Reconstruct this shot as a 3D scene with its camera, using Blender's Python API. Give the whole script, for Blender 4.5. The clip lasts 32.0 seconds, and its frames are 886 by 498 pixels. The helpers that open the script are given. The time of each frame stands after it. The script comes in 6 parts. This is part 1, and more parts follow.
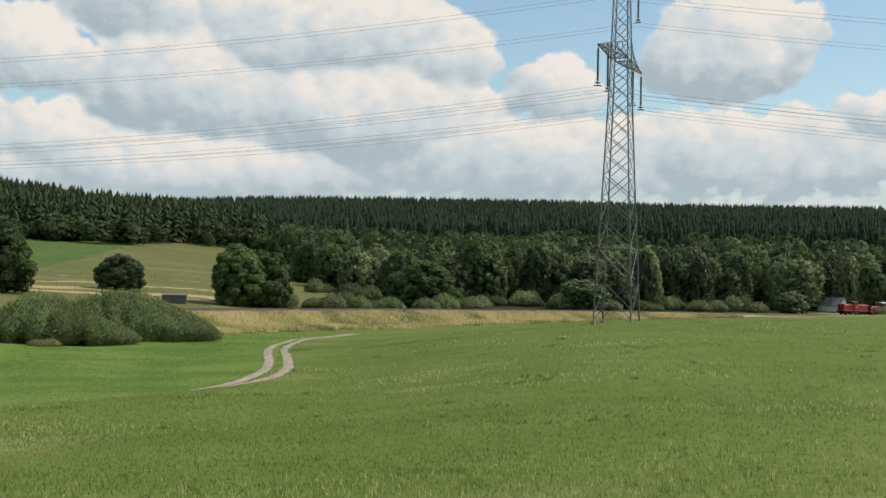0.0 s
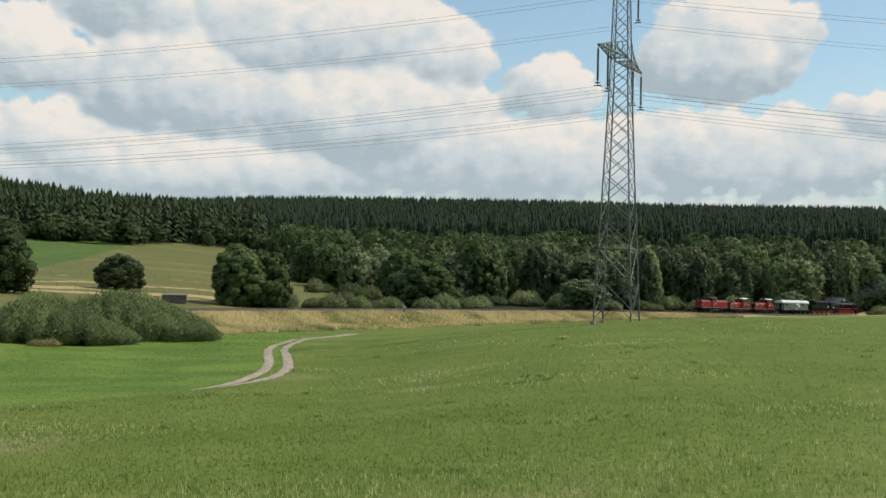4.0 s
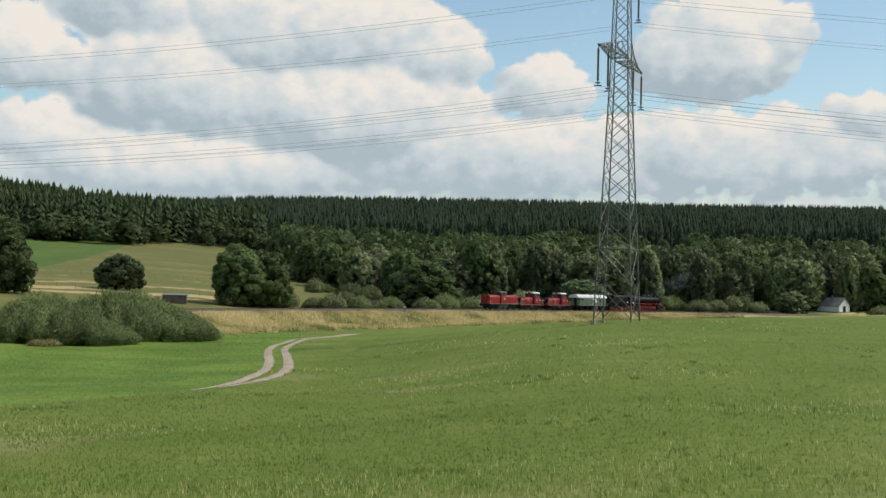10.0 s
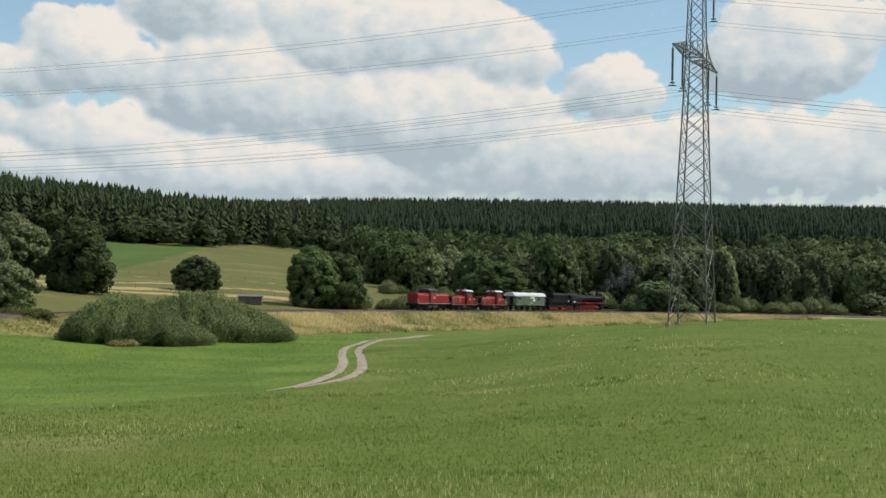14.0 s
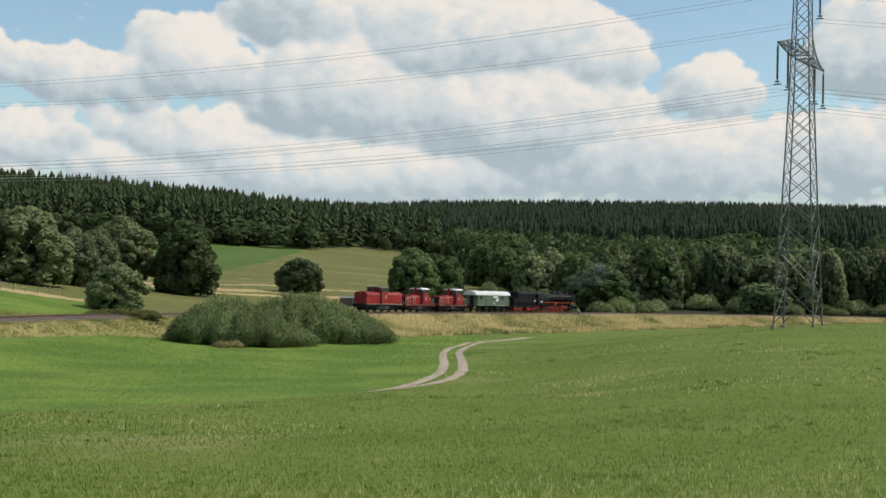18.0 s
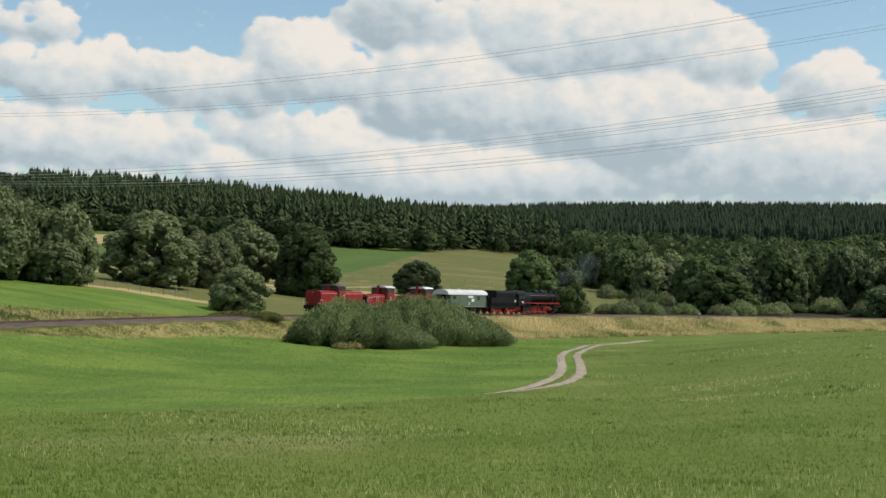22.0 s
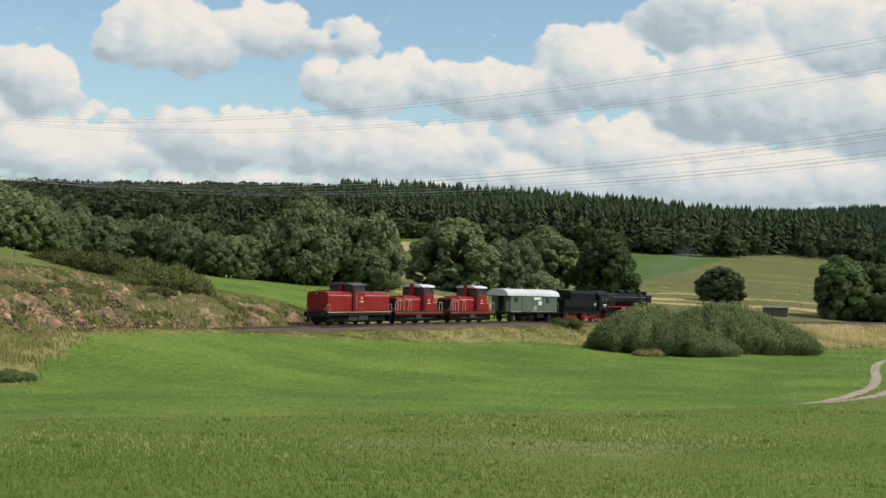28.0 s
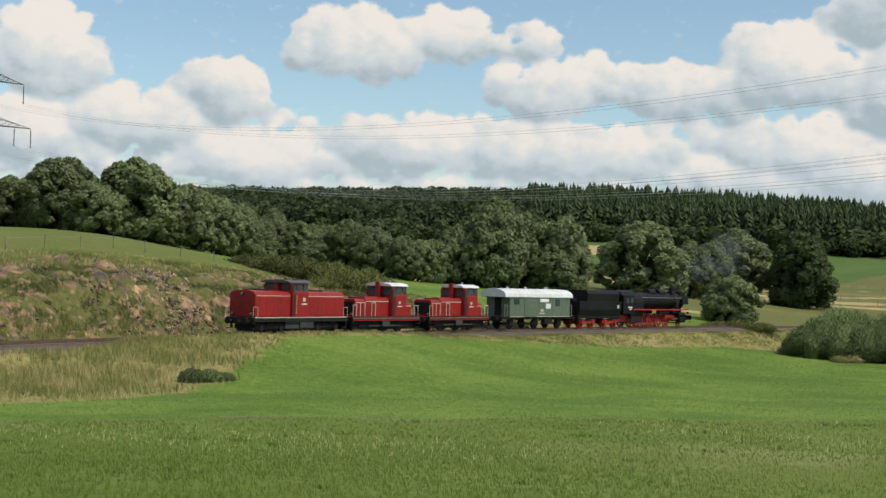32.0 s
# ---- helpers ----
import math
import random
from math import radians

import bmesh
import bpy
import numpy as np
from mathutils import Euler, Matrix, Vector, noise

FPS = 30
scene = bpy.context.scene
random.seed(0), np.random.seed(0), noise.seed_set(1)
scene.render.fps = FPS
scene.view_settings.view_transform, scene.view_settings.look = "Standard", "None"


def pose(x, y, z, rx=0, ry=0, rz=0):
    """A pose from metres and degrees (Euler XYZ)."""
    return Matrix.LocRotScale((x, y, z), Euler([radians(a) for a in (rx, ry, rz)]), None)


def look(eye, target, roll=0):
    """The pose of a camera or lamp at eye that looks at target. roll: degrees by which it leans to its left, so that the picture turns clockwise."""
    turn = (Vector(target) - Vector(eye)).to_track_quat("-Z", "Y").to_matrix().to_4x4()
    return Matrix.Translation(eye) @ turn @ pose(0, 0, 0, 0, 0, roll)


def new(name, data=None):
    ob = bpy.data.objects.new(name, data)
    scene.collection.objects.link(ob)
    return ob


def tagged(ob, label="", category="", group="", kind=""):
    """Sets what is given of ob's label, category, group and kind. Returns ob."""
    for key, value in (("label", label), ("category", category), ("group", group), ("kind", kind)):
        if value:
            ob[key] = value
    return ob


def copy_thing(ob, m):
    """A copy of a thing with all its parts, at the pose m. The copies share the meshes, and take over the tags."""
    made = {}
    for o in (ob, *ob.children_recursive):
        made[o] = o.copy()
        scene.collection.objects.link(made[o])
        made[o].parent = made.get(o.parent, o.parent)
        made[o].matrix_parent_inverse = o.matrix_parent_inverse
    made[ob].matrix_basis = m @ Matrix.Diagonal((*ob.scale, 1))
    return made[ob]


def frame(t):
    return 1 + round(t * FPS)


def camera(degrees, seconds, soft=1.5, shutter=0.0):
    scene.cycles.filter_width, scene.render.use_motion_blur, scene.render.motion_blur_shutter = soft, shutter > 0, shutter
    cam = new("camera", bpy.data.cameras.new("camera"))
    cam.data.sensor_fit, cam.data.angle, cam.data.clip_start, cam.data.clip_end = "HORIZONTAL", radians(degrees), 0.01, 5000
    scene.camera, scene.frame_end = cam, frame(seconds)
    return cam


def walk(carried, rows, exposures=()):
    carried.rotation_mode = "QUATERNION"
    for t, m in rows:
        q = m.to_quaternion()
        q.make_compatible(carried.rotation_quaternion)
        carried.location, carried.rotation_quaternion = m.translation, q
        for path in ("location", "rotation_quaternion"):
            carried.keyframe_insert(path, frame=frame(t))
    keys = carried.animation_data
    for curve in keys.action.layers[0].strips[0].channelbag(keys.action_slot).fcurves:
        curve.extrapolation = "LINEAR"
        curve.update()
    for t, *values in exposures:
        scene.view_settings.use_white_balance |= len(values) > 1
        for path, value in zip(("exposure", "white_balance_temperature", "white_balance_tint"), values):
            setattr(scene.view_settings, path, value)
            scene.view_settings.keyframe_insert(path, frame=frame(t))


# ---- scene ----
cam = camera(38.2, 32.0)
EYE = Vector((0.0, 0.0, 10.0))
TILT, ROLL = 1.092, 1.175

# pan to the left in degrees
PAN = [(0, 0), (5, 0), (10, 0.01), (10.5, 0.03), (11, 0.09), (11.5, 0.39), (12, 0.92), (12.5, 1.42), (13, 1.94), (13.5, 2.54), (14, 3.28),
       (14.5, 3.75), (16.5, 5.68), (17, 6.13), (17.5, 6.77), (18, 7.78), (18.5, 8.73), (19, 9.59), (19.5, 10.2), (20, 10.72),
       (20.5, 11.22), (21, 11.87), (21.5, 12.47), (22, 13.04), (22.5, 13.59), (23, 14.17), (23.5, 15.02), (24, 15.9), (24.5, 17.02),
       (25, 18.67), (25.5, 20.05), (27.5, 25.32), (28, 26.41), (28.5, 27.69), (29, 29.06), (29.5, 30.01), (30, 30.92), (30.5, 31.83),
       (31, 32.8), (31.5, 33.73), (32, 34.79)]


def cam_pose(turn):
    return Matrix.Translation(EYE) @ pose(0, 0, 0, 90 + TILT, 0, turn) @ pose(0, 0, 0, 0, 0, ROLL)


walk(cam, [(t, cam_pose(a)) for t, a in PAN])

# ---- light ----
SUN_AZ, SUN_EL = 84.0, 52.0
scene.view_settings.exposure = 0.0
world = bpy.data.worlds.new("world")
scene.world = world
world.use_nodes = True
wn = world.node_tree
sky = wn.nodes.new("ShaderNodeTexSky")
sky.sky_type, sky.sun_disc = "NISHITA", False
sky.sun_elevation, sky.sun_rotation = radians(SUN_EL), radians(SUN_AZ)
# broken cloud over the rest of the sky, above the view
w_co, w_sep, w_noise = wn.nodes.new("ShaderNodeTexCoord"), wn.nodes.new("ShaderNodeSeparateXYZ"), wn.nodes.new("ShaderNodeTexNoise")
w_noise.inputs["Scale"].default_value, w_noise.inputs["Detail"].default_value = 3.0, 6.0
wn.links.new(w_co.outputs["Generated"], w_noise.inputs["Vector"])
wn.links.new(w_co.outputs["Generated"], w_sep.inputs[0])
w_up, w_cl, w_mul, w_mix = wn.nodes.new("ShaderNodeMapRange"), wn.nodes.new("ShaderNodeMapRange"), wn.nodes.new("ShaderNodeMath"), wn.nodes.new("ShaderNodeMix")
w_up.inputs[1].default_value, w_up.inputs[2].default_value = 0.38, 0.5
w_cl.inputs[1].default_value, w_cl.inputs[2].default_value = 0.45, 0.58
w_mul.operation, w_mix.data_type = "MULTIPLY", "RGBA"
wn.links.new(w_sep.outputs[2], w_up.inputs[0])
wn.links.new(w_noise.outputs["Fac"], w_cl.inputs[0])
wn.links.new(w_up.outputs[0], w_mul.inputs[0])
wn.links.new(w_cl.outputs[0], w_mul.inputs[1])
wn.links.new(w_mul.outputs[0], w_mix.inputs[0])
w_tint = wn.nodes.new("ShaderNodeMix")
w_tint.data_type, w_tint.blend_type = "RGBA", "MULTIPLY"
w_tint.inputs[0].default_value, w_tint.inputs[7].default_value = 1.0, (1.07, 1.14, 1.08, 1)
wn.links.new(sky.outputs[0], w_tint.inputs[6])
wn.links.new(w_tint.outputs[2], w_mix.inputs[6])
w_mix.inputs[7].default_value = (6.5, 6.6, 6.7, 1)
wn.links.new(w_mix.outputs[2], wn.nodes["Background"].inputs[0])
wn.nodes["Background"].inputs[1].default_value = 0.125
sun = new("sun", bpy.data.lights.new("sun", "SUN"))
sun.data.energy, sun.data.angle, sun.data.color = 3.4, radians(0.6), (1.0, 0.95, 0.87)
sun_way = Vector((math.sin(radians(SUN_AZ)) * math.cos(radians(SUN_EL)), math.cos(radians(SUN_AZ)) * math.cos(radians(SUN_EL)), math.sin(radians(SUN_EL))))
sun.matrix_world = look(sun_way * 300, (0, 0, 0))


# ---- materials ----
def mat(name, base, dark=None, rough=0.7, metal=0.0, grain=8.0, patch=0.6, bump=0.0, space="Object", spread=0.5, glow=None, clear=0.0, shine=0.5):
    """Principled surface whose colour wanders between dark and base at two scales."""
    m = bpy.data.materials.new(name)
    m.use_nodes = True
    nt = m.node_tree
    b = nt.nodes["Principled BSDF"]
    b.inputs["Roughness"].default_value, b.inputs["Metallic"].default_value = rough, metal
    b.inputs["Coat Weight"].default_value, b.inputs["Specular IOR Level"].default_value = clear, shine
    dark = dark or tuple(c * 0.7 for c in base)
    co = nt.nodes.new("ShaderNodeTexCoord")
    n1, n2 = nt.nodes.new("ShaderNodeTexNoise"), nt.nodes.new("ShaderNodeTexNoise")
    n1.inputs["Scale"].default_value, n2.inputs["Scale"].default_value = grain, patch
    n1.inputs["Detail"].default_value = 4
    add = nt.nodes.new("ShaderNodeMath")
    add.operation = "ADD"
    for n, i in ((n1, 0), (n2, 1)):
        nt.links.new(co.outputs[space], n.inputs["Vector"])
        nt.links.new(n.outputs["Fac"], add.inputs[i])
    rg = nt.nodes.new("ShaderNodeMapRange")
    rg.inputs[1].default_value, rg.inputs[2].default_value = 1 - spread / 2, 1 + spread / 2
    nt.links.new(add.outputs[0], rg.inputs[0])
    mx = nt.nodes.new("ShaderNodeMix")
    mx.data_type = "RGBA"
    mx.inputs[6].default_value, mx.inputs[7].default_value = (*dark, 1), (*base, 1)
    nt.links.new(rg.outputs[0], mx.inputs[0])
    nt.links.new(mx.outputs[2], b.inputs["Base Color"])
    if bump:
        bp = nt.nodes.new("ShaderNodeBump")
        bp.inputs["Strength"].default_value, bp.inputs["Distance"].default_value = bump, 0.05
        nt.links.new(n1.outputs["Fac"], bp.inputs["Height"])
        nt.links.new(bp.outputs[0], b.inputs["Normal"])
    if glow:
        b.inputs["Emission Color"].default_value, b.inputs["Emission Strength"].default_value = (*glow, 1), 1.0
    return m


def leaf_mat(name, base, dark, through_light=0.25, shine=0.12, patch=0.45, tint=None):
    """Leaves: colour varies from leaf to leaf, in patches and from plant to plant; some light passes through.
    tint: a second colour that takes over in drifts, with the drifts' scale and how much of the ground they take."""
    m = bpy.data.materials.new(name)
    m.use_nodes = True
    nt = m.node_tree
    b = nt.nodes["Principled BSDF"]
    b.inputs["Roughness"].default_value, b.inputs["Specular IOR Level"].default_value = 0.62, shine
    geo, inf, co = nt.nodes.new("ShaderNodeNewGeometry"), nt.nodes.new("ShaderNodeObjectInfo"), nt.nodes.new("ShaderNodeTexCoord")

    def combine(op, one, two):
        n = nt.nodes.new("ShaderNodeMath")
        n.operation = op
        for i, v in enumerate((one, two)):
            if isinstance(v, float):
                n.inputs[i].default_value = v
            else:
                nt.links.new(v, n.inputs[i])
        return n.outputs[0]

    def drift(scale, lo, hi, island):
        n = nt.nodes.new("ShaderNodeTexNoise")
        n.inputs["Scale"].default_value, n.inputs["Detail"].default_value = scale, 4.0
        nt.links.new(co.outputs["Object"], n.inputs["Vector"])
        v = combine("ADD", n.outputs["Fac"], combine("MULTIPLY", combine("SUBTRACT", geo.outputs["Random Per Island"], 0.5), island))
        rg = nt.nodes.new("ShaderNodeMapRange")
        rg.inputs[1].default_value, rg.inputs[2].default_value = lo, hi
        nt.links.new(v, rg.inputs[0])
        return rg.outputs[0]

    def blend(fac, one, two):
        mx = nt.nodes.new("ShaderNodeMix")
        mx.data_type = "RGBA"
        nt.links.new(fac, mx.inputs[0])
        for i, v in ((6, one), (7, two)):
            if isinstance(v, tuple):
                mx.inputs[i].default_value = (*v, 1)
            else:
                nt.links.new(v, mx.inputs[i])
        return mx.outputs[2]

    colour = blend(drift(patch, 0.1, 0.9, 0.75), dark, base)
    if tint:
        colour = blend(drift(tint[1], 0.62 - tint[2], 0.74 - tint[2], 0.3), colour, tint[0])
    hs = nt.nodes.new("ShaderNodeHueSaturation")
    rg = nt.nodes.new("ShaderNodeMapRange")
    rg.inputs[3].default_value, rg.inputs[4].default_value = 0.72, 1.25
    nt.links.new(inf.outputs["Random"], rg.inputs[0])
    nt.links.new(rg.outputs[0], hs.inputs["Value"])
    nt.links.new(colour, hs.inputs["Color"])
    nt.links.new(hs.outputs[0], b.inputs["Base Color"])
    tr = nt.nodes.new("ShaderNodeBsdfTranslucent")
    nt.links.new(hs.outputs[0], tr.inputs["Color"])
    ms = nt.nodes.new("ShaderNodeMixShader")
    ms.inputs[0].default_value = through_light
    nt.links.new(b.outputs[0], ms.inputs[1])
    nt.links.new(tr.outputs[0], ms.inputs[2])
    nt.links.new(ms.outputs[0], nt.nodes["Material Output"].inputs["Surface"])
    return m


# ---- track line ----
def track_line():
    s = np.arange(-160.0, 470.0, 0.5)
    u = np.clip(s, -160, 430) / 100
    th = -2.5337 + 0.1833 * u + 0.0517 * u ** 2 - 0.0072 * u ** 3
    x, y = np.cumsum(np.cos(th)) * 0.5, np.cumsum(np.sin(th)) * 0.5
    i = int(160 / 0.5)
    z = 0.31 + 0.01397 * s - 0.00006 * np.clip(s - 340, 0, 200) ** 2 - 0.22 * np.clip((s - 290) / 50, 0, 1)
    return s, x - x[i] + 95.935, y - y[i] + 373.864, z, th


TS, TX, TY, TZ, TH = track_line()


def on_track(s):
    return Vector((np.interp(s, TS, TX), np.interp(s, TS, TY), np.interp(s, TS, TZ)))


def track_pose(s, half):
    """Pose of a vehicle whose middle is at s and whose axles stand half metres off it; it faces -x of its own space to the front."""
    a, b = on_track(s + half), on_track(s - half)
    d = a - b
    yaw, pitch = math.atan2(d.y, d.x), math.atan2(d.z, math.hypot(d.x, d.y))
    m = (a + b) / 2
    return Matrix.Translation(m) @ Matrix.Rotation(yaw, 4, "Z") @ Matrix.Rotation(-pitch, 4, "Y")


def head_s(t):
    return 12.2253 * t - 0.1138 * (t - 16) ** 2


# ---- terrain ----
RANGES = [0, 15, 30, 45, 75, 100, 130, 170, 210, 250, 300, 400, 600, 900, 1500, 2600]
SLOPES = {
    -76: "-1.7 -3.0 -4.2 -5.1 -5.6 1.5 4.0 5.5 6 6 6 6 12 34 38 36",
    -50: "-1.7 -3.0 -4.3 -5.3 -6.9 0.0 3.2 4.6 5 5 5 5 13 40 44 40",
    -43: "-1.7 -3.0 -4.3 -5.3 -6.9 -3.4 0.2 0.8 1 1 1 3 11 42 46 42",
    -36: "-1.7 -3.0 -4.3 -5.4 -7.0 -6.0 -3.0 -1.9 -1.2 -0.5 0 3 12 45 49 44",
    -28: "-1.7 -3.0 -4.4 -5.5 -7.3 -7.8 -7.2 -5.0 -3.0 -2.0 -1 2 11 46 52 46",
    -20: "-1.7 -3.0 -4.4 -5.6 -7.5 -8.3 -8.6 -8.4 -7.5 -6.5 -5 -1 12 40 50 50",
    -12: "-1.7 -3.0 -4.4 -5.5 -7.3 -8.3 -8.9 -9.4 -9.6 -9.0 -7.5 -1 10 27.0 68.0 60",
    -4: "-1.7 -3.0 -4.3 -5.3 -6.9 -7.8 -8.7 -9.6 -10.3 -10.9 -10.5 -7 2 25.0 75.0 65",
    4: "-1.7 -3.0 -3.9 -4.6 -5.3 -5.6 -5.85 -6.5 -8.5 -10.5 -11 -9 2 28.0 75.0 67",
    9: "-1.7 -3.0 -3.7 -4.2 -4.6 -4.7 -4.75 -5.2 -7.5 -10.0 -11.5 -10 1 29.0 72.0 62",
    17: "-1.7 -2.9 -3.5 -3.9 -4.3 -4.5 -4.6 -4.75 -5.1 -7.0 -9.5 -11 -1 27.0 70.0 60",
    60: "-1.7 -2.8 -3.4 -3.8 -4.3 -4.5 -4.7 -5.0 -5.5 -7.0 -9.5 -11 -1 27.0 70.0 60",
}


def smooth(a, n, axis):
    for _ in range(n):
        b = np.concatenate([np.take(a, [0], axis), a, np.take(a, [-1], axis)], axis)
        k = a.shape[axis]
        a = (np.take(b, range(0, k), axis) + 2 * np.take(b, range(1, k + 1), axis) + np.take(b, range(2, k + 2), axis)) / 4
    return a


def base_table():
    az = np.arange(-90, 70.1, 1.0)
    lr = np.linspace(0, math.log1p(2600 / 12), 160)
    rr = np.expm1(lr) * 12
    cols = np.array([np.interp(rr, RANGES, [float(v) for v in row.split()]) for row in SLOPES.values()])
    tab = np.array([[np.interp(a, list(SLOPES), cols[:, j]) for j in range(len(rr))] for a in az])
    tab = smooth(smooth(tab, 6, 0), 5, 1)
    return az, lr, tab


T_AZ, T_LR, T_TAB = base_table()


def ground(x, y):
    """Height of the land at arrays x, y."""
    x, y = np.asarray(x, float), np.asarray(y, float)
    r = np.hypot(x, y)
    az = np.clip(np.degrees(np.arctan2(x, y)), -90, 70)
    back = np.abs(np.degrees(np.arctan2(x, y)) - az)
    fa = np.clip(az - T_AZ[0], 0, len(T_AZ) - 1.001)
    fr = np.clip(np.log1p(r / 12) / T_LR[1], 0, len(T_LR) - 1.001)
    i, j = fa.astype(int), fr.astype(int)
    u, v = fa - i, fr - j
    z = (T_TAB[i, j] * (1 - u) + T_TAB[i + 1, j] * u) * (1 - v) + (T_TAB[i, j + 1] * (1 - u) + T_TAB[i + 1, j + 1] * u) * v
    z = z * np.clip(1 - back / 60, 0, 1) + 10
    near = (r > 40) & (r < 520) & (back == 0)
    if near.any():
        xs, ys = x[near], y[near]
        d, zt = np.full(len(xs), 1e9), np.zeros(len(xs))
        for k in range(0, len(TS), 4):
            e = (xs - TX[k]) ** 2 + (ys - TY[k]) ** 2
            w = e < d
            d[w], zt[w] = e[w], TZ[k]
        d = np.sqrt(d)
        bed = zt - 0.55
        lo = bed - np.clip(d - 3.2, 0, None) * 0.5
        hi = bed + np.clip(d - 3.0, 0, None) * 0.82
        zz = z[near]
        z[near] = np.where(d < 60, np.clip(zz, lo, hi), zz)
    # small unevenness
    z = z + 0.05 * np.sin(x * 0.31 + 1.3 * np.sin(y * 0.17)) * np.clip(r / 30, 0, 1) + 0.06 * np.sin(y * 0.23 + x * 0.07)
    return z


def gz(x, y):
    return float(ground(np.array([x]), np.array([y]))[0])


def polar(az, r):
    return r * math.sin(radians(az)), r * math.cos(radians(az))
# ---- END TERRAIN



def mesh_from(name, verts, faces, material, smooth_shade=False):
    me = bpy.data.meshes.new(name)
    me.from_pydata([tuple(v) for v in verts], [], [tuple(f) for f in faces])
    if material:
        me.materials.append(material)
    if smooth_shade:
        me.polygons.foreach_set("use_smooth", [True] * len(me.polygons))
    me.update()
    return me


def part(name, bm, material, parent, label=""):
    """Links a bmesh (or a mesh) as one object under a thing or a part."""
    if isinstance(bm, bmesh.types.BMesh):
        me = bpy.data.meshes.new(name)
        bm.to_mesh(me)
        bm.free()
        me.materials.append(material)
    else:
        me = bm
    ob = new(name, me)
    ob.parent = parent
    if label:
        ob["label"] = label
    return ob


def node(nt, kind, **values):
    n = nt.nodes.new(kind)
    for k, v in values.items():
        n.inputs[k.replace("_", " ")].default_value = v
    return n


def math_node(nt, op, a, b=0.0, clamp=False):
    n = nt.nodes.new("ShaderNodeMath")
    n.operation, n.use_clamp = op, clamp
    for i, v in enumerate((a, b)):
        if isinstance(v, (int, float)):
            n.inputs[i].default_value = v
        else:
            nt.links.new(v, n.inputs[i])
    return n.outputs[0]


def mix_node(nt, fac, a, b):
    n = nt.nodes.new("ShaderNodeMix")
    n.data_type = "RGBA"
    for i, v in ((0, fac), (6, a), (7, b)):
        if isinstance(v, (int, float)):
            n.inputs[i].default_value = v
        elif isinstance(v, tuple):
            n.inputs[i].default_value = (*v, 1)
        else:
            nt.links.new(v, n.inputs[i])
    return n.outputs[2]


def range_node(nt, v, a, b, c=0.0, d=1.0, soft=False):
    n = nt.nodes.new("ShaderNodeMapRange")
    if soft:
        n.interpolation_type = "SMOOTHSTEP"
    nt.links.new(v, n.inputs[0])
    for i, q in enumerate((a, b, c, d)):
        n.inputs[i + 1].default_value = q
    return n.outputs[0]


# ---- clouds: a far sheet that drifts slowly ----
CLOUD_BANKS = """-5.9 10.5 7.6 2.3/-11.5 8.0 4.8 2.8/-3.5 6.8 6.6 2.8/0.2 9.4 2.7 1.5/-14.5 11.1 3.0 1.0/-18.3 8.9 2.7 1.9/-17.9 5.5 3.3 1.5
-15.3 7.1 1.4 0.8/-12.1 4.3 12.1 1.4/2.9 5.0 8.9 1.9/12.8 5.3 8.1 2.0/4.9 8.1 2.2 1.5/12.5 9.7 3.3 2.9/14.7 10.4 1.9 1.5/10.2 9.5 1.5 1.9
18.6 6.9 2.0 1.1/-26.6 8.6 1.9 1.1/-22.9 8.1 1.9 1.3/-20.6 7.9 1.4 1.3/-19.1 10.1 1.9 1.1/-13.2 10.9 4.3 1.4/-42.9 7.5 1.8 1.4
-37.3 9.8 3.4 1.8/-33.6 10.4 2.8 1.3/-29.6 10.2 1.9 0.9/-28.8 8.1 2.7 1.5/-23.2 8.1 2.9 1.4/-19.3 10.0 1.9 1.1/-41.9 4.8 3.8 1.3
-34.7 5.6 4.0 1.5/-27.7 5.4 5.6 1.4/-50.6 8.9 2.5 2.2/-51.5 5.7 2.3 1.5/-46.8 6.3 3.3 1.5/-43.3 8.0 2.2 1.3/25 9 4 3/32 7 5 3/-60 9 4 3/-66 6 5 3"""


